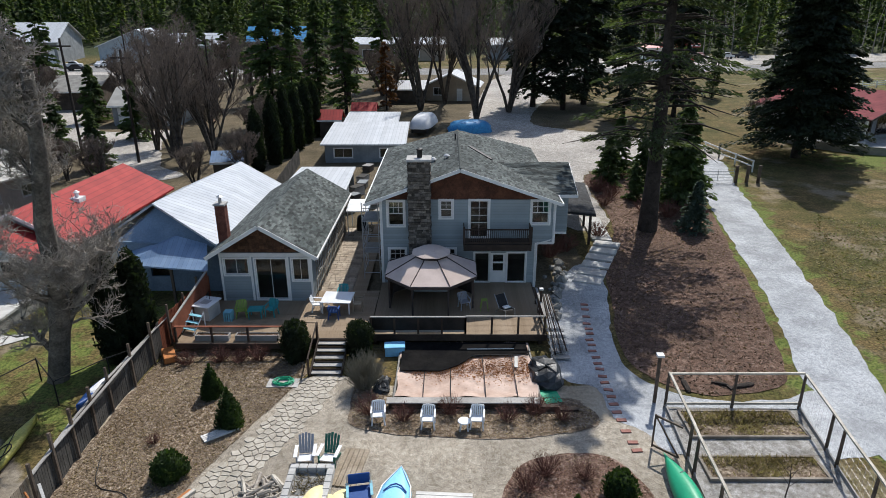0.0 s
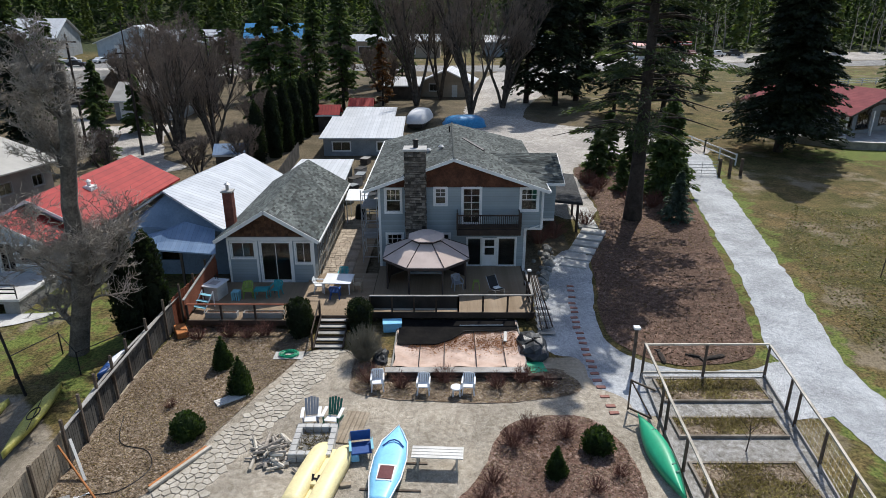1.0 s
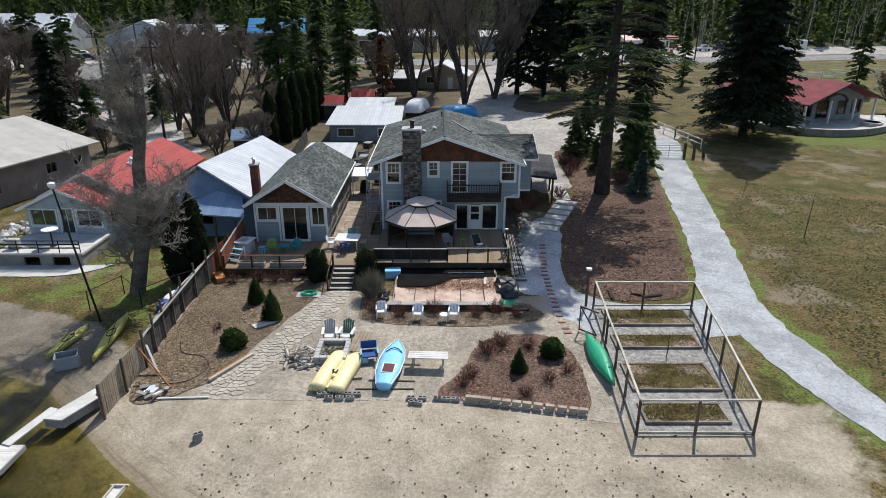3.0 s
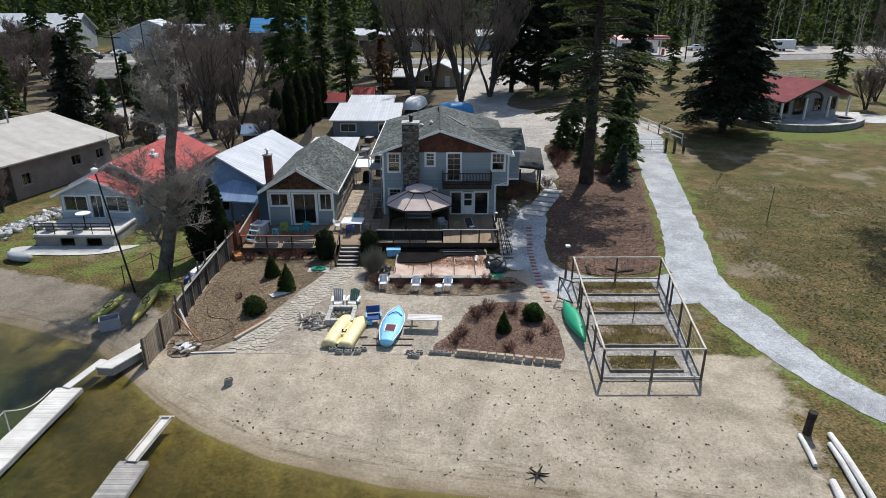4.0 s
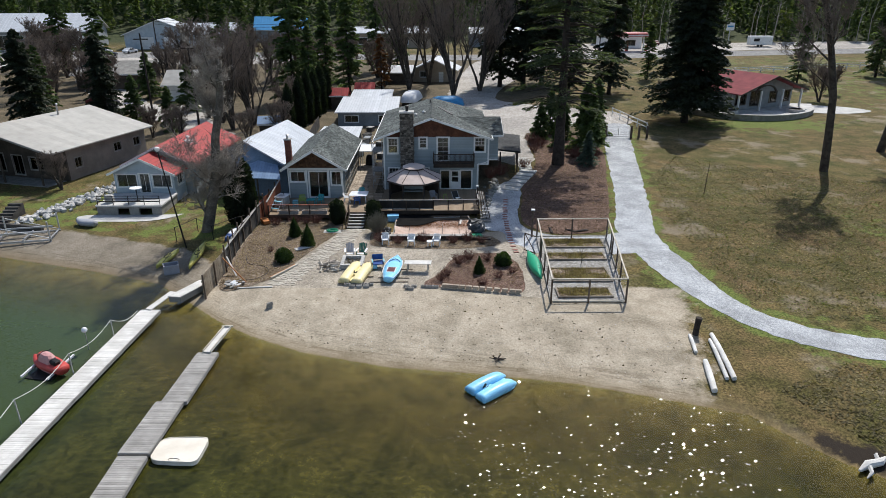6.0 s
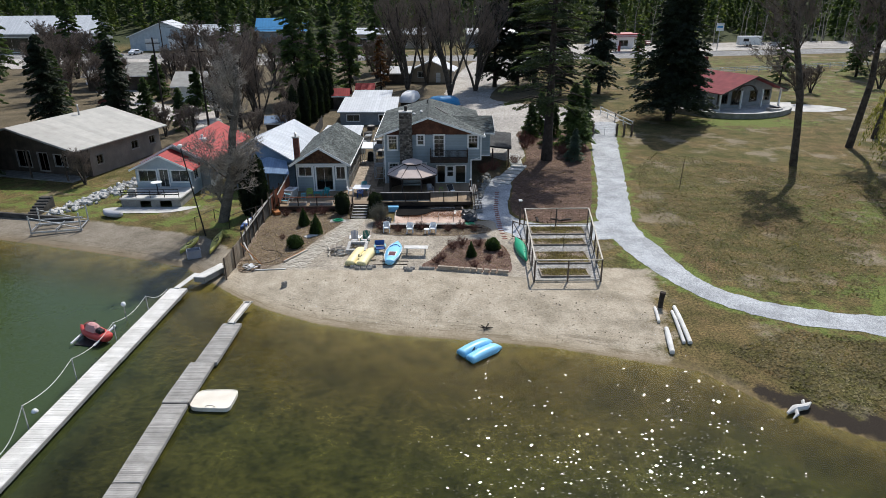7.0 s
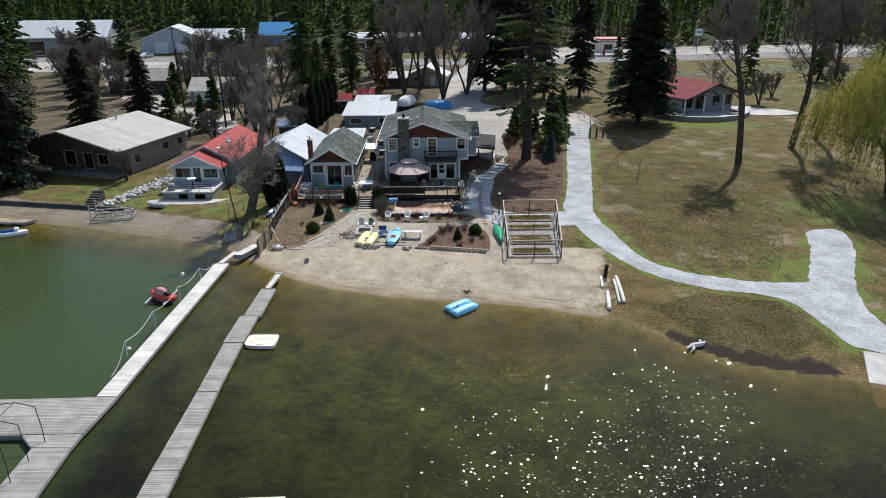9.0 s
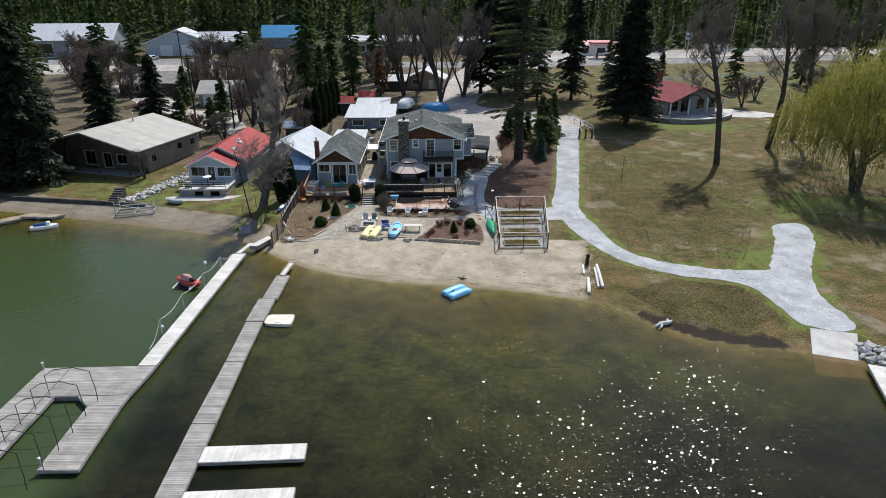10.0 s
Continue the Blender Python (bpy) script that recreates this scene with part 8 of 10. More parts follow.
for x, y, a in ((-2.95, 21.25, 4), (-0.8, 20.95, -2), (1.28, 20.95, -5)):
    plastic_chair(x, y, gz(x, y) + 0.04, a, P_WHITEPL, "white moulded plastic garden chair beside the shrub bed", "white garden chairs")
st = thing("side_stool", (0.72, 20.75, gz(0.7, 20.75) + 0.04), 0, "small round white plastic stool beside the chairs", "stool")
part("top", tube(B(), [(0, 0, 0.4), (0, 0, 0.42), (0, 0, 0.45)], [0.26, 0.28, 0.26], 16), P_WHITEPL, st)
for k in range(4):
    c, s = math.cos(k * 1.571 + 0.78), math.sin(k * 1.571 + 0.78)
    part("leg", beam(B(), (c * 0.18, s * 0.18, 0.41), (c * 0.23, s * 0.23, 0), 0.05, 0.05), P_WHITEPL, st)
adirondack(-5.55, 18.75, gz(-5.5, 18.7) + 0.01, 6, P_GREYCH, "grey and white slatted adirondack chair on gravel", P_WHITEPL)
adirondack(-4.62, 18.75, gz(-4.6, 18.7) + 0.01, -8, P_DKGREEN, "dark green and white slatted adirondack chair on gravel", P_WHITEPL)

# fire pit
fp = thing("fire_pit", (-5.15, 17.2, gz(-5.1, 17.2)), 0, "square block fire pit with ash and dry sticks", "fire pit")
for i in range(5):
    for x0, x1, y0, y1 in ((-0.85 + i * 0.34, -0.53 + i * 0.34, -1.0, -0.75), (-0.85 + i * 0.34, -0.53 + i * 0.34, 0.75, 1.0)):
        for lv in (0, 1):
            part("block", box(B(), x0, x1, y0, y1, lv * 0.2, lv * 0.2 + 0.19, None, 0.012), M_CONC, fp)
for i in range(4):
    for sx in (-0.85, 0.6):
        for lv in (0, 1):
            part("block", box(B(), sx, sx + 0.25, -0.73 + i * 0.37, -0.38 + i * 0.37, lv * 0.2, lv * 0.2 + 0.19, None, 0.012), M_CONC, fp)
part("ash", box(B(), -0.6, 0.6, -0.75, 0.75, 0.0, 0.14), M_CONCDARK, fp)
bm = B()
rng = random.Random(12)
for i in range(90):
    x, y = rng.uniform(-0.5, 0.5), rng.uniform(-0.6, 0.6)
    a = rng.uniform(0, 6.28)
    tube(bm, [(x, y, 0.16), (x + 0.25 * math.cos(a), y + 0.25 * math.sin(a), rng.uniform(0.18, 0.4))], 0.012, 3)
part("sticks", bm, M_DRYGRASS, fp)
brd = thing("boardwalk", (-3.75, 18.4, gz(-3.75, 18.4) + 0.02), -8, "short walkway of bleached boards beside the fire pit", "boardwalk")
for i in range(5):
    part("plank", box(B(), -0.5 + i * 0.2, -0.32 + i * 0.2, -1.1, 1.1, 0.0, 0.045), M_FENCETAN, brd)

# wood pile
wp = thing("wood_pile", (-6.65, 16.6, gz(-6.6, 16.6)), 20, "loose pile of bleached driftwood and split logs", "wood pile")
rng = random.Random(41)
for i in range(46):
    a, L = rng.uniform(-0.7, 0.7) + (1.57 if rng.random() < 0.4 else 0), rng.uniform(0.45, 1.1)
    x, y = rng.gauss(0, 0.38), rng.gauss(0, 0.5)
    z = 0.06 + max(0, 0.55 - abs(x) - abs(y) * 0.6) * rng.uniform(0.2, 1)
    r = rng.uniform(0.04, 0.09)
    d = Vector((math.cos(a), math.sin(a), rng.uniform(-0.1, 0.15))) * L / 2
    c = Vector((x, y, z + 0.05))
    part("log", tube(B(), [c - d, c + d], [r, r * 0.8], 6), M_TIMBER if rng.random() < 0.6 else M_BARKPALE, wp)

# boats in the yard
pedal = thing("pedal_boat", (-4.55, 15.35, gz(-4.5, 15.3) + 0.05), 0, "cream yellow two-hulled pedal boat on gravel", "pedal boat")


def pedal_boat(ob, m, length=3.6, w=1.75, h=0.5):
    for s in (-1, 1):
        bm = B()
        n = 14
        rings = []
        for i in range(n + 1):
            t = i / n
            y = (t - 0.5) * length
            ww = w * 0.235 * (1 if t < 0.7 else math.cos((t - 0.7) / 0.3 * 1.25))
            hh = h * (0.75 + 0.25 * math.sin(t * math.pi)) * (1 if t < 0.8 else 1 - 0.6 * ((t - 0.8) / 0.2) ** 2)
            ring = []
            for a_, b_ in ((-1, 0.12), (-0.95, 0.6), (-0.7, 0.95), (0, 1.0), (0.7, 0.95), (0.95, 0.6), (1, 0.12), (0.6, 0), (-0.6, 0)):
                ring.append(bm.verts.new((s * w * 0.27 + a_ * ww, y, b_ * hh + (0.1 * max(0, t - 0.7)))))
            rings.append(ring)
        for a_, b_ in zip(rings, rings[1:]):
            for k in range(9):
                bm.faces.new((a_[k], a_[(k + 1) % 9], b_[(k + 1) % 9], b_[k]))
        bm.faces.new(rings[0][::-1])
        bm.faces.new(rings[-1])
        bmesh.ops.recalc_face_normals(bm, faces=bm.faces)
        part("hull", bm, m, ob, "", True)
        bm = B()
        for k in range(4):
            tube(bm, [(s * w * 0.27 + (k - 1.5) * 0.15, -length * 0.505, 0.08), (s * w * 0.27 + (k - 1.5) * 0.15, -length * 0.505, h * 0.6)], 0.035, 6)
        part("stern_rib", bm, m, ob)
    part("bridge_deck", box(B(), -w * 0.1, w * 0.1, -length * 0.2, length * 0.38, h * 0.35, h * 0.5, None, 0.02), m, ob)
    part("seat", box(B(), -w * 0.09, w * 0.09, -length * 0.22, -length * 0.02, h * 0.2, h * 0.62, None, 0.03), m, ob)
    part("rim", box(B(), -w * 0.5, w * 0.5, -length * 0.44, length * 0.36, 0.1, 0.16, None, 0.03), m, ob)
    bm = tube(B(), [(-0.2, -0.5, 0.35), (0.2, -0.5, 0.35)], 0.03, 8)
    for s in (-1, 1):
        beam(bm, (s * 0.12, -0.62, 0.3), (s * 0.12, -0.38, 0.42), 0.1, 0.05)
    part("pedals", bm, M_BLACK, ob)


pedal_boat(pedal, P_YELLOW)
pedal.rotation_euler = Euler((0, 0, radians(-12)))
pb2 = thing("pedal_boat", (4.35, 1.35, -0.06), 0, "light blue two-hulled pedal boat floating at the shore", "pedal boat")
pedal_boat(pb2, P_BLUE, 2.6, 1.6, 0.5)
pb2.rotation_euler = Euler((0, 0, radians(-52)))

dinghy = thing("sailing_dinghy", (-1.95, 15.8, gz(-1.9, 15.8) + 0.02), -6, "light blue sailing dinghy hull resting on boards", "boat")
bm = hull(B(), 4.3, 1.3, 0.42, 0.08, stern=0.55, sharp=0.75)
part("hull", bm, P_BLUE, dinghy, "", True)
slab(bm := B(), [(-0.3, -1.2, 0.51), (0.3, -1.2, 0.51), (0.36, -0.35, 0.53), (-0.36, -0.35, 0.53)], 0.02)
part("cockpit_rim", bm, P_WHITEPL, dinghy)
part("cockpit_well", box(B(), -0.27, 0.27, -1.13, -0.42, 0.5, 0.535), M_CARRED, dinghy, "dull red and grey cockpit floor")
part("foredeck_splash", tube(B(), [(-0.42, 0.75, 0.5), (-0.2, 1.0, 0.55), (0, 1.08, 0.57), (0.2, 1.0, 0.55), (0.42, 0.75, 0.5)], 0.03, 6), P_NAVY, dinghy)
part("gunwale", tube(B(), [(-0.36, -2.14, 0.45), (-0.6, -1.0, 0.45), (-0.65, 0.1, 0.45), (-0.52, 1.1, 0.46), (0, 2.14, 0.5), (0.52, 1.1, 0.46), (0.65, 0.1, 0.45), (0.6, -1.0, 0.45), (0.36, -2.14, 0.45)], 0.025, 6), P_WHITEPL, dinghy)
for i, (xa, ya, xb, yb) in enumerate(((-3.55, 13.95, -0.75, 13.95), (-3.0, 14.7, -0.7, 14.6), (-2.6, 16.2, -0.5, 16.1))):
    bo = thing("support_board", (0, 0, 0), 0, "thin brown board under the dinghy", "board", "boards under the dinghy")
    part("board", beam(B(), (xa, ya, gz(xa, ya) + 0.035), (xb, yb, gz(xb, yb) + 0.035), 0.09, 0.045), M_POST, bo)
canoe = thing("canoe", (8.75, 16.25, gz(8.7, 16.2) + 0.02), 3, "upturned green canoe leaning by the garden fence", "canoe")
bm = hull(B(), 4.9, 0.95, 0.42, 0.0, stern=0.08, sharp=0.9)
for v in bm.verts:
    v.co = Vector((v.co.x, v.co.y, 0.45 - v.co.z + 0.05))
bmesh.ops.rotate(bm, verts=bm.verts, matrix=Matrix.Rotation(radians(-28), 3, "Y"))
bmesh.ops.translate(bm, verts=bm.verts, vec=(0, 0, 0.18))
bmesh.ops.recalc_face_normals(bm, faces=bm.faces)
part("hull", bm, P_GREEN, canoe, "", True)
bm = B()
for k in range(7):
    beam(bm, (-0.05, -1.4 + k * 0.42, 0.66), (0.12, -1.3 + k * 0.42, 0.64), 0.07, 0.02)
part("rib_mark", bm, P_DKGREEN, canoe)

# bench by the island bed
bn = thing("wooden_bench", (-0.1, 15.95, gz(0, 15.9)), -3, "long bleached plank table bench on gravel", "bench")
for i in range(4):
    part("plank", box(B(), -1.0, 1.0, -0.36 + i * 0.18, -0.2 + i * 0.18, 0.68, 0.72, None, 0.006), M_PLANKWHITE, bn)
for sx in (-0.75, 0.75):
    for sy in (-0.28, 0.28):
        part("leg", box(B(), sx - 0.04, sx + 0.04, sy - 0.04, sy + 0.04, 0, 0.68), M_TIMBER, bn)
    part("bearer", box(B(), sx - 0.04, sx + 0.04, -0.34, 0.34, 0.58, 0.677), M_TIMBER, bn)
# stacked blue crates and folding chair
cr = thing("folding_chair", (-3.15, 16.6, gz(-3.1, 16.6)), 10, "blue folding camp chair with pale frame on gravel", "chair")
part("seat", box(B(), -0.4, 0.4, -0.4, 0.35, 0.38, 0.45, None, 0.02), P_NAVY, cr)
part("side_bag", box(B(), -0.42, -0.1, -0.42, 0.3, 0.05, 0.37, None, 0.04), P_BLUE, cr)
part("backrest", box(B(), -0.4, 0.4, 0.36, 0.42, 0.5, 0.95, None, 0.02), P_NAVY, cr)
for s in (-1, 1):
    part("frame_bar", beam(B(), (s * 0.43, -0.42, 0.0), (s * 0.43, 0.42, 0.9), 0.035, 0.035), M_TIMBER, cr)
    part("frame_bar", beam(B(), (s * 0.43, 0.45, 0.0), (s * 0.43, -0.42, 0.62), 0.035, 0.035), M_TIMBER, cr)
    part("armrest", box(B(), s * 0.43 - 0.05, s * 0.43 + 0.05, -0.45, 0.3, 0.62, 0.65), P_CYAN, cr)
br = thing("loose_brick", (-3.55, 14.9, gz(-3.5, 14.9)), 12, "single tan brick lying on gravel", "brick")
part("body", box(B(), -0.2, 0.2, -0.1, 0.1, 0.0, 0.12, None, 0.01), M_FENCETAN, br)


M_BLOCK = mat("weathered_concrete_block", (0.24, 0.23, 0.21), (0.40, 0.385, 0.36), 0.9, 0, 1.1, 18, 0.4, 0.3)


def hollow_block(ob, x, y, z, a=0.0, L=0.39, w=0.19, h=0.19):
    bm = B()
    for x0, x1, y0, y1 in ((-L / 2, L / 2, -w / 2, -w / 2 + 0.035), (-L / 2, L / 2, w / 2 - 0.035, w / 2), (-L / 2, -L / 2 + 0.035, -w / 2 + 0.035, w / 2 - 0.035), (L / 2 - 0.035, L / 2, -w / 2 + 0.035, w / 2 - 0.035), (-0.02, 0.02, -w / 2 + 0.035, w / 2 - 0.035)):
        box(bm, x0, x1, y0, y1, 0, h)
    m = pose(x, y, z, 0, 0, a)
    for v in bm.verts:
        v.co = m @ v.co
    return part("block", bm, M_BLOCK, ob)


rowb = thing("block_row", (-4.3, 13.3, 0.46), 0, "two short rows of hollow concrete blocks", "concrete blocks", world_coords=True)
for i in range(5):
    hollow_block(rowb, -5.1 + i * 0.42, 13.45, gz(-4, 13.4), rng.uniform(-4, 4))
for i in range(3):
    hollow_block(rowb, -4.7 + i * 0.5, 13.15, gz(-4, 13.2), rng.uniform(-4, 4))
retw = thing("block_edging", (3, 12.6, 0.46), 0, "low edging of hollow concrete blocks along the bed", "block wall", world_coords=True)
edge_pts = curve_through([(-1.05, 13.15), (0.2, 13.1), (1.6, 12.95), (4.2, 12.45), (7.0, 11.9)], 0.42, False)
for k, ((x, y), (x2, y2)) in enumerate(zip(edge_pts, edge_pts[1:])):
    a = math.degrees(math.atan2(y2 - y, x2 - x))
    if x < 1.5:
        hollow_block(retw, x + 0.2, y, gz(x, y) - 0.02, a)
    else:
        for lv in (0, 1):
            part("block", box(B(), -0.2, 0.2, -0.11, 0.11, 0, 0.185, pose(x + 0.2 + 0.1 * lv, y, gz(x, y) - 0.04 + lv * 0.19, 0, 0, a + 2 * math.sin(k * 5 + lv)), 0.012), M_FLAGTAN, retw)
hollow_block(retw, -0.75, 12.85, gz(0, 12.9), 40)
hollow_block(retw, -0.5, 12.75, gz(0, 12.9), -10)
cb = thing("concrete_block", (-9.9, 10.4, gz(-9.9, 10.4)), 25, "grey hollow concrete block on the sand", "concrete block")
hollow_block(cb, 0, 0, 0)
hollow_block(cb, 0.05, 0.02, 0.19, 8)


# raised vegetable garden in a post-and-rail frame
grd = thing("garden_enclosure", (11.7, 16, 0.5), 0, "post-and-rail frame of bleached poles round vegetable beds", "garden fence", world_coords=True)
CL = [(9.72, 22.4), (9.5, 18.9), (9.42, 18.0), (9.3, 15.5), (9.15, 13.1), (8.99, 10.55)]
CR_ = [(15.55, 22.2), (15.2, 19.4), (15.05, 18.4), (14.75, 15.9), (14.4, 13.5), (14.02, 10.52)]
H_ = 1.76
for side in (CL, CR_):
    for x, y in side:
        part("post", tube(B(), [(x, y, gz(x, y) - 0.2), (x, y, gz(x, y) + H_)], [0.07, 0.06], 8), M_POST, grd)
    for (x0, y0), (x1, y1) in zip(side, side[1:]):
        part("top_rail", beam(B(), (x0, y0, gz(x0, y0) + H_ + 0.03), (x1, y1, gz(x1, y1) + H_ + 0.03), 0.1, 0.07), M_TIMBER, grd)
        part("bottom_rail", beam(B(), (x0, y0, gz(x0, y0) + 0.12), (x1, y1, gz(x1, y1) + 0.12), 0.06, 0.16), M_PLANK, grd)
for y, xa, xb in ((22.3, 9.72, 15.55), (10.54, 8.99, 14.02)):
    xm = (xa + xb) / 2
    part("post", tube(B(), [(xm, y, gz(xm, y) - 0.2), (xm, y, gz(xm, y) + H_)], [0.07, 0.06], 8), M_POST, grd)
    for p, q in ((xa, xm), (xm, xb)):
        part("top_rail", beam(B(), (p, y, gz(p, y) + H_ + 0.03), (q, y, gz(q, y) + H_ + 0.03), 0.1, 0.07), M_TIMBER, grd)
        part("bottom_rail", beam(B(), (p, y, gz(p, y) + (0.15 if y < 15 else 0.25)), (q, y, gz(q, y) + (0.15 if y < 15 else 0.25)), 0.05, 0.1), M_TIMBER, grd)
part("tall_post", tube(B(), [(9.35, 22.75, 0.4), (9.35, 22.75, 2.95)], 0.08, 8), M_POST, grd)
part("post_cap", box(B(), 9.2, 9.5, 22.6, 22.9, 2.95, 3.05), M_WHITE, grd)
gate = part("gate_frame", beam(beam(beam(beam(B(), (9.1, 18.8, 0.7), (8.3, 19.6, 0.7), 0.05, 0.08), (9.1, 18.8, 2.1), (8.3, 19.6, 2.1), 0.05, 0.08), (8.3, 19.6, 0.6), (8.3, 19.6, 2.15), 0.06, 0.06), (9.1, 18.8, 0.7), (8.3, 19.6, 2.1), 0.04, 0.06), M_POST, grd)
# wire mesh on the lakeward and right-hand side
bm = B()
for (x0, y0), (x1, y1) in zip(CR_, CR_[1:]):
    for z in (0.4, 0.75, 1.1, 1.45):
        tube(bm, [(x0, y0, gz(x0, y0) + z), (x1, y1, gz(x1, y1) + z)], 0.003, 3)
    for k in range(10):
        x, y = x0 + (x1 - x0) * k / 10, y0 + (y1 - y0) * k / 10
        tube(bm, [(x, y, gz(x, y) + 0.1), (x, y, gz(x, y) + 1.8)], 0.0025, 3)
part("wire_mesh", bm, M_STEEL, grd)
patch("gravel_floor", [(9.6, 22.3), (15.5, 22.2), (15.0, 18), (14.0, 10.6), (9.1, 10.6), (9.4, 18)], 0.045, M_PENFLOOR, 0.8, 0.03, "pale gravel between the vegetable beds", "gravel", 55, smooth_edge=False)
for i, (x0, x1, y0, y1) in enumerate(((10.1, 15.0, 20.1, 22.0), (9.9, 14.5, 17.6, 19.0), (9.7, 14.0, 13.7, 16.1), (9.6, 13.4, 11.2, 12.7))):
    vb = thing("vegetable_bed", ((x0 + x1) / 2, (y0 + y1) / 2, gz(11, y0)), 0, "raised timber-edged vegetable bed with dry straw weeds", "garden bed", "vegetable beds", world_coords=True)
    z = gz(11, (y0 + y1) / 2)
    for a, b, c, d in ((x0, x1, y0, y0 + 0.12), (x0, x1, y1 - 0.12, y1), (x0, x0 + 0.12, y0 + 0.12, y1 - 0.12), (x1 - 0.12, x1, y0 + 0.12, y1 - 0.12)):
        part("side_board", box(B(), a, b, c, d, z - 0.05, z + 0.17, None, 0.01), M_BEDBOARD, vb)
    part("soil", box(B(), x0 + 0.125, x1 - 0.125, y0 + 0.125, y1 - 0.125, z - 0.05, z + 0.12), M_BED, vb)
    rg = np.random.default_rng(60 + i)
    n = int((x1 - x0) * (y1 - y0) * 420)
    c = np.stack([rg.uniform(x0 + 0.15, x1 - 0.15, n), rg.uniform(y0 + 0.15, y1 - 0.15, n), np.full(n, z + 0.14)], 1)
    clump = np.sin(c[:, 0] * 2.1 + i) + np.sin(c[:, 1] * 3.3 + i * 2) + rg.normal(0, 0.7, n) > -0.6
    c = c[clump]
    n = len(c)
    al = unit(np.array([[0, 0, 0.5]]) + rg.normal(0, 0.8, (n, 3)))
    v, f = kites(c + al * 0.06, al, unit(rg.normal(0, 1, (n, 3))), rg.uniform(0.15, 0.42, n), rg.uniform(0.02, 0.045, n))
    tagged(raw_part("weed_cover", v, f, M_DRYGRASS, vb), kind="stuff")
sap = thing("sapling", (12.3, 16.8, gz(12, 16.8)), 0, "small leafless sapling between the vegetable beds", "sapling")
v, f = branch_mesh(None, [([np.array([0, 0, -0.1]), np.array([0.05, 0, 0.7]), np.array([0.0, 0.05, 1.5])], [0.03, 0.022, 0.008], 5)] + [([np.array([0.03, 0, 0.5 + 0.12 * k]), np.array([0.45 * math.cos(k * 2.2), 0.45 * math.sin(k * 2.2), 0.9 + 0.15 * k])], [0.014, 0.005], 4) for k in range(6)])
raw_part("stem", v, f, M_BARK, sap)
for x, y, s in ((11.2, 24.0, 1), (12.9, 24.1, 0.6), (13.9, 24.0, 1.1)):
    ms = thing("driftwood_ornament", (x, y, gz(x, y) + 0.06), x * 40, "dark fish-shaped driftwood ornament on gravel", "ornament", "driftwood ornaments")
    part("body", lumpy(B(), 0.55 * s, 0.14 * s, 0.1, rngl, 10, 4), M_BARKDARK, ms)
    part("tail", slab(B(), [(0.45 * s, 0.0, 0.06), (0.75 * s, 0.16 * s, 0.06), (0.75 * s, -0.16 * s, 0.06)], 0.05), M_BARKDARK, ms)

# covered pool below the deck
M_BLKPOOL = mat("black_pool_sheet", (0.008, 0.008, 0.009), (0.018, 0.017, 0.016), 0.95, 0, 0.8, 5, 0.4, 0.4, 0.0, 0.02, 0.05)
M_TARP = mat("pinkish_tan_pool_tarp", (0.46, 0.32, 0.25), (0.60, 0.45, 0.37), 0.6, 0, 0.9, 4, 0.6, 0.15)
pool = thing("covered_pool", (0.9, 25, 0.6), 0, "pool under a pinkish tan tarpaulin littered with rusty leaves", "pool", world_coords=True)
nx, ny = 44, 30
rg = np.random.default_rng(3)
vv, ff = [], []
for j in range(ny + 1):
    for i in range(nx + 1):
        x = -2.35 + 6.5 * i / nx
        y = 22.75 + 5.0 * j / ny
        edge = min(i, nx - i, j * 1.3, (ny - j) * 1.3) / 4
        z = 0.84 - 0.10 * min(1, edge) + 0.03 * math.sin(x * 5 + y * 3) * math.sin(y * 4.1 - x) + rg.normal(0, 0.008)
        vv.append((x + 0.05 * math.sin(y * 3), y + 0.05 * math.sin(x * 2.3), z))
for j in range(ny):
    for i in range(nx):
        a = j * (nx + 1) + i
        ff.append((a, a + 1, a + nx + 2, a + nx + 1))
raw_part("tarpaulin", vv, ff, M_TARP, pool, "", True)
part("pool_wall", box(box(box(box(B(), -2.45, 4.25, 22.6, 22.74, 0.4, 0.82), -2.45, 4.25, 27.72, 27.76, 0.4, 0.82), -2.45, -2.37, 22.74, 27.72, 0.4, 0.82), 4.17, 4.25, 22.74, 27.72, 0.4, 0.82), M_CONCDARK, pool)
for x in (-1.1, 0.15, 1.75, 3.2):
    part("batten", tube(B(), [(x, 22.6, 0.86), (x + 0.02, 24.6, 0.83), (x, 26.5, 0.86)], 0.02, 6), M_BLACK, pool)
part("batten", tube(B(), [(1.2, 26.35, 0.88), (4.1, 26.45, 0.88)], 0.03, 6), M_BLACK, pool)
n = 2600
c = np.stack([rg.uniform(-2.0, 4.0, n), rg.normal(25.3, 0.55, n), np.full(n, 0.80)], 1)
c = c[(c[:, 0] + rg.normal(0, 0.5, n) > -1.5) & (c[:, 1] < 27.3) & (c[:, 1] > 23.2)]
n = len(c)
al = unit(rg.normal(0, 1, (n, 3)) * np.array([1, 1, 0.15]))
v, f = kites(c + np.array([0, 0, 0.03]), al, unit(np.array([[0, 0, 1.0]]) + rg.normal(0, 0.3, (n, 3))), rg.uniform(0.06, 0.14, n), rg.uniform(0.04, 0.08, n))
tagged(raw_part("fallen_leaves", v, f, leafy("rusty_fallen_leaves", (0.22, 0.085, 0.03), (0.38, 0.17, 0.07), 0.5), pool), kind="stuff")
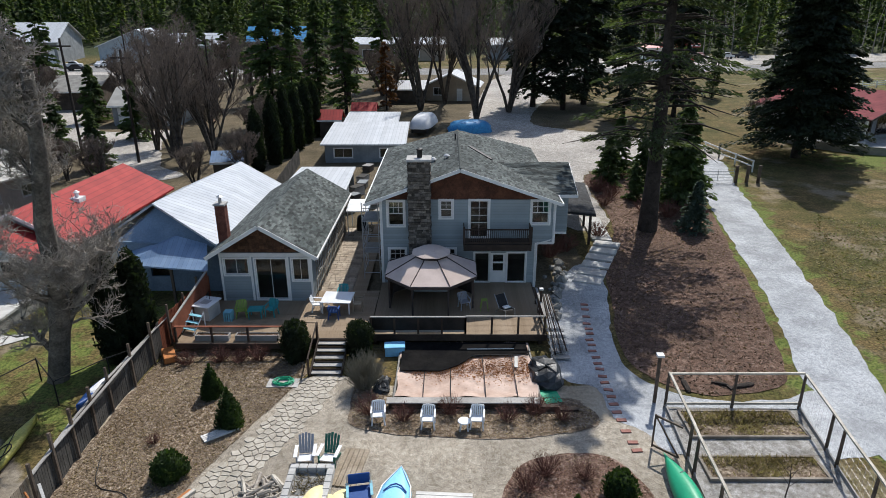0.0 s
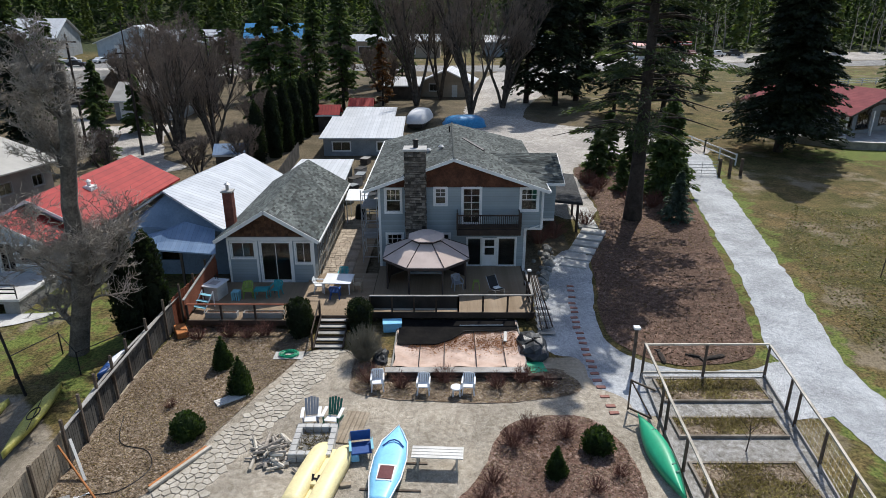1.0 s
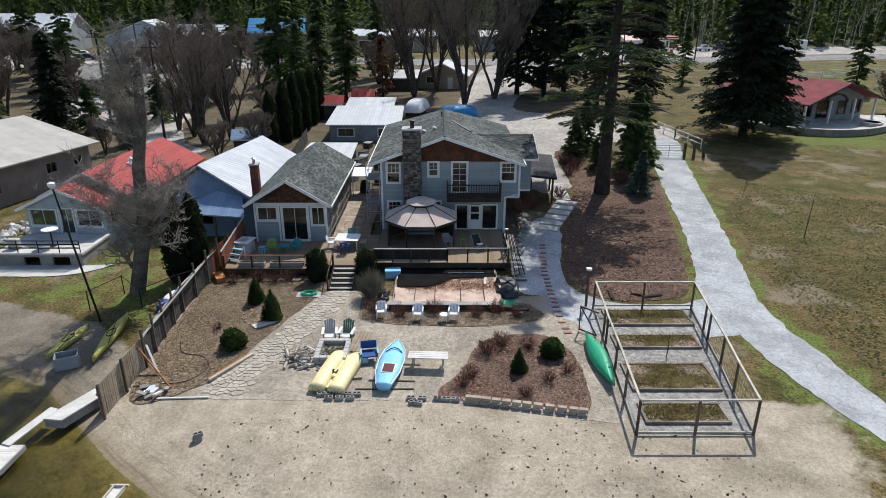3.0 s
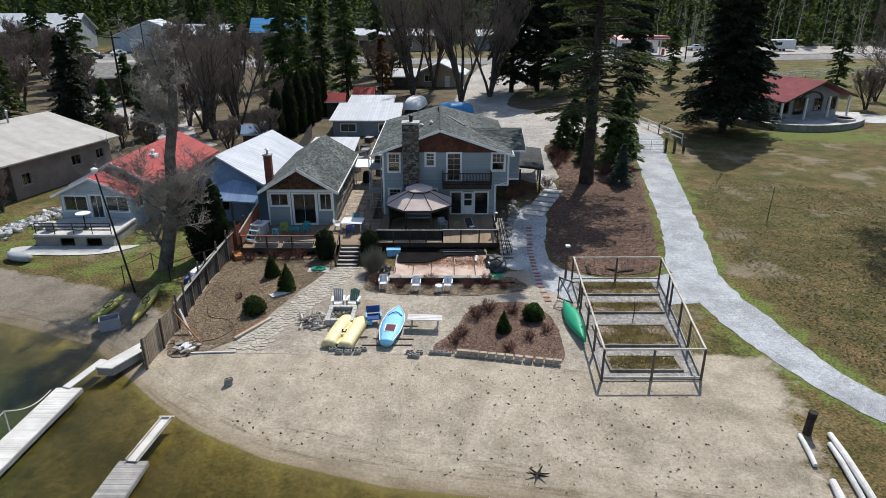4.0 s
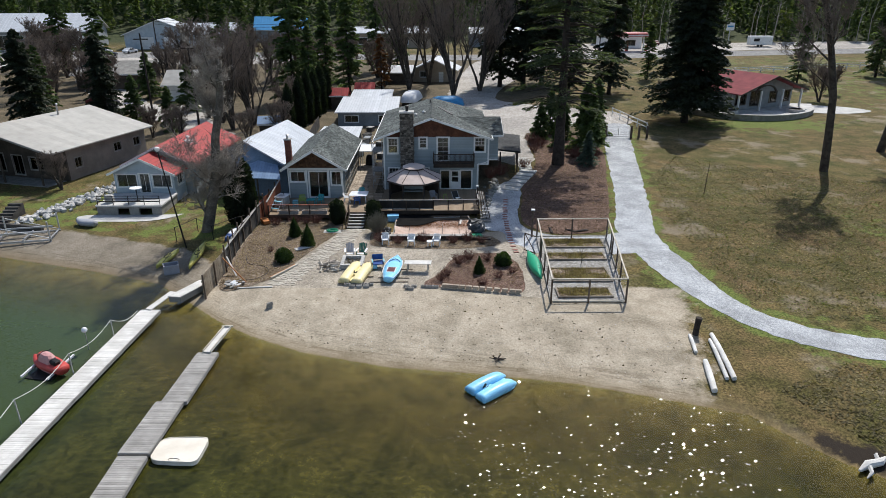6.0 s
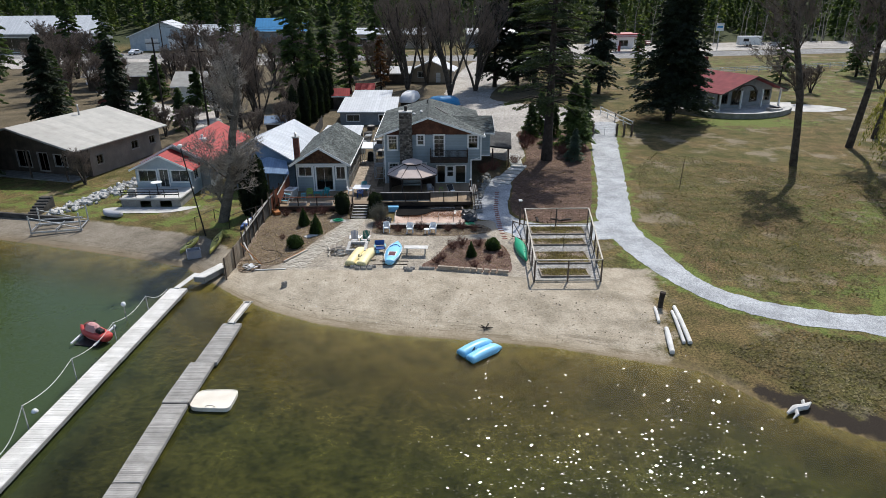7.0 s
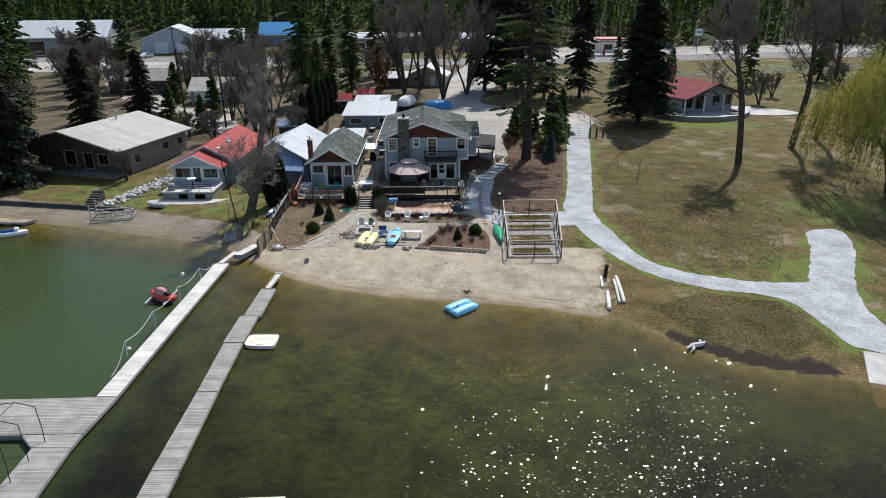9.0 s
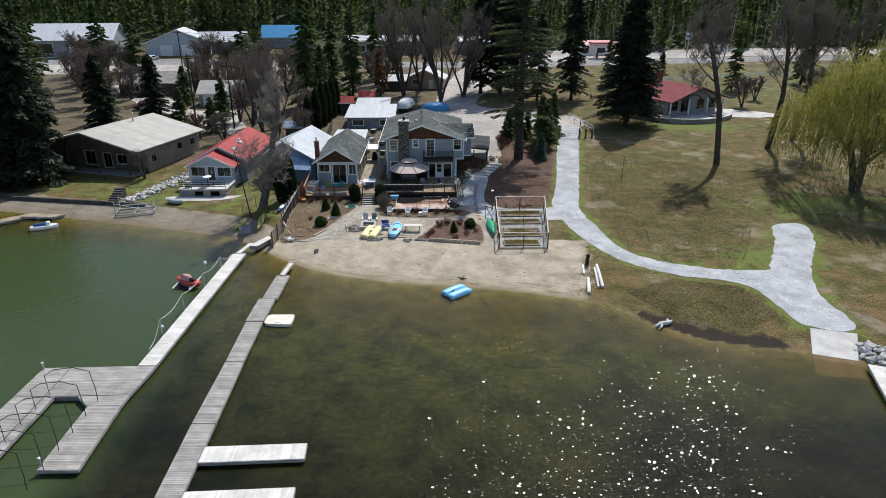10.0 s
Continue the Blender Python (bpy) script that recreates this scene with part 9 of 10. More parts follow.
# near-black plate covering the back part of the pool
part("dark_liner", slab(B(), [(-2.3, 24.95, 0.885), (-0.3, 24.9, 0.885), (0.5, 25.4, 0.885), (1.3, 26.3, 0.885), (4.1, 26.6, 0.885), (4.1, 27.7, 0.885), (-2.3, 27.7, 0.885)], 0.03), M_BLKPOOL, pool, "black sheet over the back part of the pool")
part("fold_batten", tube(B(), [(1.0, 26.9, 0.93), (3.4, 26.95, 0.93)], 0.03, 6), M_PLANKWHITE, pool)
part("plank", beam(B(), (3.35, 25.2, 0.9), (3.45, 26.2, 0.92), 0.16, 0.04), M_PLANKWHITE, pool)
M_BLKTARP = mat("black_plastic_sheet", (0.02, 0.022, 0.024), (0.06, 0.065, 0.07), 0.35, 0, 1.5, 5, 1.0, 0.4)
for x, y, sx, sy, h in ((4.75, 24.8, 0.75, 1.2, 0.75), (-3.05, 24.0, 0.4, 0.6, 0.4)):
    hp = thing("plastic_heap", (x, y, gz(x, y)), 0, "crumpled black plastic sheeting heaped beside the pool", "plastic sheet", "black plastic heaps")
    bm = lumpy(B(), sx, sy, h, rngl, 16, 6)
    for v in bm.verts:
        v.co += Vector((rngl.uniform(-1, 1), rngl.uniform(-1, 1), rngl.uniform(-1, 0.6))) * 0.1
    part("sheet", bm, M_BLKTARP, hp)
    part("white_edge", beam(B(), (-sx * 0.6, -sy * 0.4, h * 0.7), (-sx * 0.5, sy * 0.2, h * 0.8), 0.12, 0.04), P_WHITEPL, hp)
hg = thing("plastic_crate", (-2.7, 27.0, gz(-2.7, 27)), 5, "blue plastic crate under the deck edge", "crate")
part("body", box(B(), -0.5, 0.5, -0.3, 0.3, 0.0, 0.5, None, 0.03), P_BLUE, hg)
part("lid", box(B(), -0.53, 0.53, -0.33, 0.33, 0.5, 0.56, None, 0.02), P_BLUE, hg)
rwall = thing("retaining_wall", (1.2, 22.2, 0.5), 0, "low dark timber retaining wall with pale capping", "retaining wall", world_coords=True)
for lv in range(3):
    for k, (xa, xb) in enumerate(((-2.6, -0.5), (-0.48, 1.6), (1.62, 4.1))):
        part("sleeper", box(B(), xa, xb, 22.15, 22.32, 0.42 + lv * 0.16, 0.57 + lv * 0.16, None, 0.012), M_DECKDARK, rwall)
part("cap", box(B(), -2.7, 4.1, 22.1, 22.55, 0.905, 0.96, None, 0.01), M_PLANK, rwall)
for i, (xa, xb, top) in enumerate(((4.12, 4.95, 0.82), (4.97, 5.8, 0.68))):
    part("sleeper", box(B(), xa, xb, 22.0, 22.25, 0.42, top, None, 0.012), M_DECKDARK, rwall)
part("fill", box(B(), -2.6, 4.05, 22.33, 22.6, 0.4, 0.9), M_BED, rwall)
gm = thing("green_mat", (4.75, 23.2, gz(4.7, 23.2) + 0.02), 10, "scrap of green artificial turf beside the pool", "mat")
part("mat", box(B(), -0.4, 0.4, -0.55, 0.55, 0.0, 0.02), P_GREEN, gm)
hs = thing("garden_hose", (-7.8, 24.3, gz(-7.8, 24.3) + 0.04), 0, "coiled green garden hose on a flat stone", "hose")
bm = B()
for k in range(9):
    r_, z_ = 0.22 + 0.05 * (k % 4), 0.05 + 0.035 * (k // 3)
    tube(bm, [(r_ * 1.4 * math.cos(a * 0.5236 + k) + rng.uniform(-0.03, 0.03), r_ * math.sin(a * 0.5236 + k) + rng.uniform(-0.03, 0.03), z_) for a in range(13)], 0.022, 6)
part("coil", bm, P_GREEN, hs)
part("stone", box(B(), -0.75, 0.75, -0.4, 0.35, -0.03, 0.02, None, 0.01), M_CONC, hs)
lo = thing("hose_line", (0, 0, 0), 0, "dark irrigation hose snaking over the littered bed", "hose")
part("pipe", tube(B(), [(x, y, gz(x, y) + 0.06) for x, y in curve_through([(-13.9, 19.2), (-13.2, 17.4), (-11.9, 16.9), (-11.3, 15.8), (-12.0, 14.6), (-13.2, 14.5)], 0.3, False)], 0.018, 5), M_BLACK, lo)
for x, y in ((-9.55, 20.5),):
    pk = thing("plank_stack", (x, y, gz(x, y) + 0.04), 38, "stack of pale painted boards beside the bed", "planks")
    for i in range(4):
        part("board", box(B(), -0.75, 0.75, -0.25 + i * 0.13, -0.14 + i * 0.13, 0, 0.06), M_PLANKWHITE, pk)
bmz = thing("timber_beam", (-10.1, 15.85, gz(-10.1, 15.8) + 0.04), 60, "pale squared beam beside a rusty board", "timber")
part("beam", box(B(), -1.45, 1.45, -0.09, 0.05, 0, 0.13, None, 0.01), M_TIMBER, bmz)
part("board", box(B(), -1.3, 1.4, 0.1, 0.24, 0, 0.05), P_ORANGE, bmz)

# deck furniture
plastic_chair(-11.5, 30.2, 1.12, 12, P_LIME, "lime green slatted armchair on the deck", "deck chairs")
plastic_chair(-9.85, 30.35, 1.12, -14, P_TEAL, "teal blue slatted armchair on the deck", "deck chairs")
tb = thing("side_table", (-10.68, 30.15, 1.12), 4, "square blue slatted table on the deck", "table")
for i in range(6):
    part("slat", box(B(), -0.4, 0.4, -0.36 + i * 0.12, -0.26 + i * 0.12, 0.5, 0.53), P_TEAL, tb)
for sx in (-0.34, 0.34):
    for sy in (-0.3, 0.28):
        part("leg", box(B(), sx - 0.025, sx + 0.025, sy - 0.025, sy + 0.025, 0, 0.5), P_TEAL, tb)
t2 = thing("plant_stand", (-12.1, 29.8, 1.12), 0, "small pale cyan slatted stand on the deck", "stand")
part("top", box(B(), -0.22, 0.22, -0.22, 0.22, 0.5, 0.54), P_CYAN, t2)
for k in range(4):
    for side in ((1, 0), (-1, 0), (0, 1), (0, -1)):
        o = -0.18 + 0.12 * k
        x, y = (side[0] * 0.2 or o), (side[1] * 0.2 or o)
        part("slat", box(B(), x - 0.03, x + 0.03, y - 0.03, y + 0.03, 0, 0.5), P_CYAN, t2)
ct = thing("outdoor_counter", (-13.4, 30.2, 1.12), -14, "pale outdoor sink counter on the deck", "counter")
part("cabinet", box(B(), -0.45, 0.45, -0.55, 0.55, 0, 0.85, None, 0.02), M_CONC, ct)
part("worktop", box(B(), -0.55, 0.55, -0.68, 0.68, 0.85, 0.92, None, 0.02), P_WHITEPL, ct)
part("sink_rim", box(B(), -0.25, 0.25, -0.3, 0.2, 0.921, 0.94), M_STEEL, ct)
part("tap", tube(B(), [(0, 0.32, 0.92), (0, 0.32, 1.15), (0, 0.15, 1.2), (0, 0.08, 1.12)], 0.02, 8), M_BLACK, ct)
gl_ = thing("plant_rack", (-13.55, 28.6, 1.12), -20, "pale tiered plant rack on the deck", "rack")
for i in range(3):
    part("shelf", box(B(), -0.4, 0.4, -0.5 + i * 0.3, -0.28 + i * 0.3, 0.25 + i * 0.25, 0.28 + i * 0.25), P_CYAN, gl_)
for sx in (-0.38, 0.38):
    part("frame", beam(B(), (sx, -0.55, 0.05), (sx, 0.4, 0.95), 0.04, 0.05), P_WHITEPL, gl_)
    part("leg", beam(B(), (sx, 0.38, 0.0), (sx, 0.38, 0.93), 0.04, 0.04), P_WHITEPL, gl_)
dt = thing("dining_table", (-6.2, 30.9, 1.25), -3, "white rectangular outdoor dining table", "table")
part("tabletop", box(B(), -0.85, 0.85, -0.75, 0.75, 0.7, 0.74, None, 0.01), P_WHITEPL, dt)
for sx in (-0.75, 0.75):
    for sy in (-0.65, 0.65):
        part("leg", box(B(), sx - 0.03, sx + 0.03, sy - 0.03, sy + 0.03, 0, 0.7), P_WHITEPL, dt)
plastic_chair(-6.25, 29.75, 1.25, 180, P_NAVY, "navy blue dining chair at the white table", "dining chairs")
plastic_chair(-6.1, 32.1, 1.25, 0, P_TEAL, "teal dining chair at the white table", "dining chairs")
plastic_chair(-7.35, 30.7, 1.25, 90, P_WHITEPL, "white dining chair at the white table", "dining chairs")
plastic_chair(-5.05, 30.8, 1.25, -90, M_FENCETAN, "tan dining chair at the white table", "dining chairs")
plastic_chair(0.95, 30.95, 1.28, 20, P_GREYCH, "grey padded lounge chair on the dark deck", "deck chairs")
sl = thing("bar_stool", (2.08, 30.75, 1.28), 0, "pale yellow metal stool on the deck", "stool")
part("seat", box(B(), -0.17, 0.17, -0.17, 0.17, 0.6, 0.64, None, 0.01), P_LIME, sl)
for sx in (-1, 1):
    for sy in (-1, 1):
        part("leg", beam(B(), (sx * 0.14, sy * 0.14, 0.6), (sx * 0.22, sy * 0.22, 0), 0.035, 0.035), P_LIME, sl)
fc = thing("rocking_chair", (3.2, 30.3, 1.28), 30, "dark folding sling chair on the deck", "chair")
part("sling", slab(B(), [(-0.3, -0.5, 0.4), (0.3, -0.5, 0.4), (0.3, 0.1, 0.35), (-0.3, 0.1, 0.35)], 0.03), M_BLACK, fc)
part("back_sling", beam(B(), (0, 0.1, 0.36), (0, 0.55, 0.95), 0.6, 0.03), M_BLACK, fc)
for sx in (-0.32, 0.32):
    part("frame_bar", tube(B(), [(sx, -0.55, 0.0), (sx, -0.5, 0.42), (sx, 0.1, 0.36), (sx, 0.58, 1.0)], 0.018, 6), M_STEEL, fc)
    part("frame_bar", tube(B(), [(sx, 0.1, 0.36), (sx, 0.4, 0.0)], 0.018, 6), M_STEEL, fc)
part("cushion", box(B(), -0.2, 0.2, -0.3, 0.0, 0.41, 0.5, None, 0.03), P_WHITEPL, fc)

# scaffold tower against the house
sc = thing("scaffold_tower", (-4.7, 36.5, 1.2), 0, "galvanised scaffold tower against the house wall", "scaffold", world_coords=True)
for x in (-5.25, -4.25):
    for y in (35.4, 37.4):
        part("standard", tube(B(), [(x, y, 1.2), (x, y, 6.2)], 0.03, 8), M_STEEL, sc)
for i in range(6):
    z = 1.6 + i * 0.85
    for y in (35.4, 37.4):
        part("ledger", tube(B(), [(-5.25, y, z), (-4.25, y, z)], 0.022, 6), M_STEEL, sc)
    for x in (-5.25, -4.25):
        part("ledger", tube(B(), [(x, 35.4, z), (x, 37.4, z)], 0.022, 6), M_STEEL, sc)
    if i < 5:
        part("brace", tube(B(), [(-5.25, 35.4, z), (-5.25, 37.4, z + 0.85)], 0.018, 6), M_STEEL, sc)
for z in (2.9, 5.0):
    part("platform", box(B(), -5.22, -4.28, 35.45, 37.35, z, z + 0.05), M_PLANK, sc)
aw = thing("awning", (-6.75, 44.6, 1.2), 0, "small white canopy on posts beside the cottage", "awning", world_coords=True)
part("cover", slab(B(), [(-7.6, 43.6, 3.1), (-5.9, 43.6, 3.1), (-5.9, 46.0, 3.35), (-7.6, 46.0, 3.35)], 0.06), P_WHITEPL, aw)
for x, y in ((-7.5, 43.7), (-6.0, 43.7), (-7.5, 45.9), (-6.0, 45.9)):
    part("post", tube(B(), [(x, y, 1.2), (x, y, 3.15)], 0.03, 8), P_WHITEPL, aw)
bb = thing("barbecue", (-6.6, 44.9, 1.22), 0, "dark covered barbecue under the white canopy", "barbecue")
part("cover", lumpy(B(), 0.45, 0.4, 1.2, rngl, 12, 6), M_BLACK, bb, "", True)

# board fence along the lot line
fence = thing("board_fence", (-14.9, 20, 0.4), 0, "grey weathered board fence with tan end boards", "fence", world_coords=True)
line = [(-14.85, 12.1), (-14.55, 16.0), (-14.8, 19), (-14.95, 22.1), (-14.75, 28.1), (-14.3, 33.2)]
rng = random.Random(19)
cnt = 0
for (x0, y0), (x1, y1) in zip(line, line[1:]):
    L = math.hypot(x1 - x0, y1 - y0)
    n = int(L / 0.145)
    up = Vector((0, 0, 1))
    for k in range(n):
        t = (k + 0.5) / n
        x, y = x0 + (x1 - x0) * t, y0 + (y1 - y0) * t
        top = gz(x, y) + (1.55 if y > 16 else 1.7) + rng.uniform(-0.03, 0.03) + (0.25 if y > 27 else 0)
        mt = M_FENCETAN if y < 16.1 else M_REDWOOD if y > 27.2 else M_FENCE
        o = rng.uniform(-0.008, 0.008)
        a = math.atan2(y1 - y0, x1 - x0)
        bm = box(B(), -0.066, 0.066, -0.012 + o, 0.012 + o, gz(x, y) - 0.05, top, pose(x, y, 0, 0, 0, math.degrees(a)))
        part("board", bm, mt, fence)
    for z in (0.35, 1.3):
        part("rail", beam(B(), (x0 - 0.05, y0, gz(x0, y0) + z), (x1 - 0.05, y1, gz(x1, y1) + z), 0.04, 0.09), M_FENCE, fence)
    if 15.5 < y0 < 27:
        part("cap_rail", beam(B(), (x0, y0, gz(x0, y0) + 1.6), (x1, y1, gz(x1, y1) + 1.6), 0.11, 0.04), M_PLANK, fence, "pale weathered cap rail")
    m = max(1, round(L / 2.0))
    for k in range(m):
        t = k / m
        x, y = x0 + (x1 - x0) * t + 0.1, y0 + (y1 - y0) * t
        part("post", box(B(), x - 0.05, x + 0.05, y - 0.05, y + 0.05, gz(x, y) - 0.1, gz(x, y) + (2.3 + 0.25 * math.sin(k * 3 + y0) if y > 15.5 else 1.85)), M_POST, fence)
part("cap_rail", beam(B(), (-14.6, 16.1, gz(-14.6, 16.1) + 1.62), (-14.8, 27.2, gz(-14.8, 27) + 1.62), 0.12, 0.04), M_PLANK, fence)
part("brace", beam(B(), (-14.4, 16.2, 1.6), (-13.5, 15.2, 0.45), 0.1, 0.06), M_PLANKWHITE, fence)
lt = thing("lattice_panel", (-14.15, 30, 1.1), 0, "red stained stair screen with pale diagonal slats", "screen", world_coords=True)
part("panel", slab(B(), [(-14.12, 27.2, 2.25), (-14.06, 27.2, 2.25), (-13.95, 32.2, 3.0), (-14.02, 32.2, 3.0)], 1.1), M_REDWOOD, lt)
part("cap_rail", beam(B(), (-14.1, 27.2, 2.3), (-13.98, 32.2, 3.05), 0.12, 0.05), M_PLANK, lt)
og = thing("lost_tray", (-14.2, 26.6, gz(-14.2, 26.6) + 0.03), 30, "orange planter tray leaning below the deck", "planter")
part("tray", box(B(), -0.3, 0.3, -0.6, 0.6, 0.0, 0.35, None, 0.03), P_ORANGE, og)
po = thing("rusty_pole", (0, 0, 0), 0, "long rust-coloured pole leaning on the fence", "pole")
part("pole", tube(B(), [(-14.5, 15.6, 1.75), (-12.5, 14.1, 0.48)], 0.04, 8), P_ORANGE, po)
db = thing("scrap_heap", (-13.4, 14.0, gz(-13.4, 14)), 0, "small heap of white scrap beside the fence", "scrap")
for i in range(12):
    x, y, z = rng.gauss(0, 0.35), rng.gauss(0, 0.25), rng.uniform(0.03, 0.25)
    m = pose(x, y, z, rng.uniform(-25, 25), rng.uniform(-25, 25), rng.uniform(0, 180))
    part("scrap_piece", box(B(), -0.22, 0.22, -0.1, 0.1, -0.03, 0.03, m), P_WHITEPL if i % 3 else M_PLANK, db)
wpl = thing("white_plank", (0, 0, 0), 0, "long white plank lying on sand", "plank")
part("plank", beam(B(), (-12.9, 13.35, gz(-12.9, 13.3) + 0.05), (-10.4, 13.3, gz(-10.4, 13.3) + 0.05), 0.1, 0.06), M_PLANKWHITE, wpl)

# logs and stump on the beach
for xa, ya, xb, yb, r in ((16.72, 6.1, 16.4, 4.2, 0.11), (18.05, 6.1, 17.55, 1.6, 0.15), (17.7, 5.5, 17.2, 1.7, 0.12), (16.6, 3.3, 16.1, 0.65, 0.17)):
    lg = thing("beach_log", (0, 0, 0), 0, "bleached barkless log lying on the shore", "log", "beach logs")
    d = Vector((xb - xa, yb - ya, 0))
    pts = [(xa + d.x * t, ya + d.y * t, gz(xa + d.x * t, ya + d.y * t) + r * 0.8 + (0.02 if 0 < t < 1 else 0)) for t in (0, 0.3, 0.7, 1)]
    part("log", tube(B(), pts, [r * 0.85, r, r, r * 0.95], 10), M_PLANKWHITE, lg)
sp_ = thing("old_piling", (17.15, 6.3, gz(17, 6.3)), 0, "dark weathered piling stump standing at the lawn edge", "post")
part("stump", tube(B(), [(0, 0, -0.2), (0.03, 0, 0.6), (0.08, 0, 1.15)], [0.19, 0.17, 0.2], 10), M_BARKDARK, sp_)
dw = thing("driftwood", (20.9, -5.1, gz(20.9, -5.1)), 20, "bleached driftwood root on dark muck", "driftwood")
bm = tube(B(), [(-0.8, 0, 0.12), (-0.2, 0.1, 0.2), (0.5, 0, 0.22), (0.9, 0.1, 0.3)], [0.07, 0.2, 0.17, 0.05], 8)
tube(bm, [(-0.2, 0.05, 0.2), (-0.5, -0.35, 0.2), (-0.9, -0.45, 0.1)], [0.13, 0.09, 0.03], 6)
tube(bm, [(0.4, 0, 0.2), (0.6, 0.35, 0.3), (0.9, 0.5, 0.2)], [0.12, 0.09, 0.03], 6)
part("root", bm, M_PLANKWHITE, dw)
ak = thing("root_snag", (4.85, 4.0, gz(4.85, 4)), 0, "small dark root snag on the wet sand", "driftwood")
bm = B()
for k in range(6):
    tube(bm, [(0, 0, 0.08), (0.5 * math.cos(k * 1.1), 0.4 * math.sin(k * 1.1), 0.1 + 0.1 * (k % 2))], [0.06, 0.02], 5)
part("root", bm, M_BARKDARK, ak)
sk = thing("marker_stake", (27.85, 32.9, gz(27.9, 32.9)), 0, "thin dark stake standing in the lawn", "stake")
part("stake", tube(B(), [(0, 0, -0.1), (0.12, 0, 3.0)], [0.04, 0.025], 6), M_POST, sk)

# neighbour's shore: kayaks, bin, boat lift, docked craft
for xa, ya, xb, yb in ((-20.1, 16.9, -19.7, 20.4), (-17.4, 16.4, -17.9, 21.5)):
    ky = thing("kayak", ((xa + xb) / 2, (ya + yb) / 2, gz(xa, (ya + yb) / 2)), -math.degrees(math.atan2(xb - xa, yb - ya)), "faded yellow kayak stored on the bank", "kayak", "kayaks on the bank")
    part("hull", hull(B(), math.hypot(xb - xa, yb - ya), 0.68, 0.34, 0.06, stern=0.1, sharp=0.9), P_OLIVE, ky, "", True)
    part("cockpit_rim", tube(B(), [(0.2 * math.cos(a * 0.5236), 0.45 * math.sin(a * 0.5236), 0.42) for a in range(13)], 0.025, 6), M_BLACK, ky)
    part("paddle", tube(B(), [(0.3, -1.2, 0.42), (-0.15, 1.1, 0.45)], 0.018, 6), M_BLACK, ky)
kb = thing("kayak", (-16.2, 23.6, gz(-16.2, 23.6)), -8, "blue and white kayak behind the fence", "kayak", "kayaks on the bank")
part("hull", hull(B(), 3.2, 0.7, 0.36, 0.06, stern=0.1, sharp=0.9), P_NAVY, kb, "", True)
part("cover", lumpy(B(), 0.3, 0.9, 0.5, rngl, 12, 5), P_WHITEPL, kb)
bi = thing("storage_tub", (-18.8, 16.5, gz(-18.8, 16.5)), 25, "open grey plastic tub on the bank", "tub")
for a, b, c, d in ((-0.55, 0.55, -0.4, -0.35), (-0.55, 0.55, 0.35, 0.4), (-0.55, -0.5, -0.35, 0.35), (0.5, 0.55, -0.35, 0.35)):
    part("side", box(B(), a, b, c, d, 0.05, 0.75, None, 0.01), P_GREYCH, bi)
part("base", box(B(), -0.5, 0.5, -0.35, 0.35, 0.0, 0.1), P_GREYCH, bi)
fr = thing("wire_fence", (-18.5, 22.5, 0.45), 0, "low dark pipe fence round the old tree", "fence", world_coords=True)
fl_ = [(-20.6, 22.3), (-19.6, 24.6), (-17.6, 22.6), (-16.2, 24.6), (-15.4, 25.4)]
for x, y in fl_:
    part("post", tube(B(), [(x, y, gz(x, y)), (x, y, gz(x, y) + 1.3)], 0.035, 6), M_BLACK, fr)
for (x0, y0), (x1, y1) in zip(fl_, fl_[1:]):
    part("rail", tube(B(), [(x0, y0, gz(x0, y0) + 1.25), (x1, y1, gz(x1, y1) + 1.25)], 0.025, 6), M_BLACK, fr)
lf = thing("boat_lift", (-33.8, 23.6, gz(-33.8, 23.6)), 12, "galvanised boat lift frame parked on the beach", "boat lift")
for s in (-1, 1):
    part("side_beam", beam(B(), (-2.2, s * 1.2, 0.15), (2.2, s * 1.2, 0.15), 0.1, 0.16), M_STEEL, lf)
    part("cradle_bar", beam(B(), (-1.8, s * 0.7, 0.75), (1.8, s * 0.7, 0.75), 0.12, 0.12), M_STEEL, lf)
    for x in (-2.1, 2.1):
        part("upright", beam(B(), (x, s * 1.2, 0), (x, s * 1.2, 1.8), 0.1, 0.1), M_STEEL, lf)
    part("brace", beam(B(), (-2.1, s * 1.2, 1.6), (2.1, s * 1.2, 0.3), 0.06, 0.06), M_STEEL, lf)
for x in (-2.1, 0, 2.1):
    part("cross_beam", beam(B(), (x, -1.2, 0.3), (x, 1.2, 0.3), 0.1, 0.1), M_STEEL, lf)
pdk = thing("parked_dinghy", (-30.2, 26.3, gz(-30.2, 26.3)), 70, "small covered dinghy on the grass", "boat")
part("hull", hull(B(), 2.2, 1.0, 0.45, 0.15, stern=0.6), P_GREYCH, pdk, "", True)
sw = thing("sea_wall", (-45, 27.5, 0.3), 0, "low dark timber sea wall edging the lawn", "retaining wall", world_coords=True)
for (x0, y0), (x1, y1) in zip(((-62, 31.5), (-52.3, 29.0), (-41, 26.8), (-35.5, 25.6)), ((-52.3, 29.0), (-41, 26.8), (-35.5, 25.6), (-33.5, 25.2))):
    part("wall_run", beam(B(), (x0, y0, gz(x0, y0) + 0.15), (x1, y1, gz(x1, y1) + 0.15), 0.3, 0.6), M_FENCE, sw)
for i in range(7):
    stp = part("step", box(B(), -38.9, -37.7, 26.6 + i * 0.45, 27.05 + i * 0.45, 0.3, 0.5 + i * 0.17), M_FENCE, sw)
rw = thing("rock_bank", (-33, 33, 0.6), 0, "sloping bank of pale loose rocks between the houses", "rocks", kind="stuff", world_coords=True)
bm = B()
rng = random.Random(23)
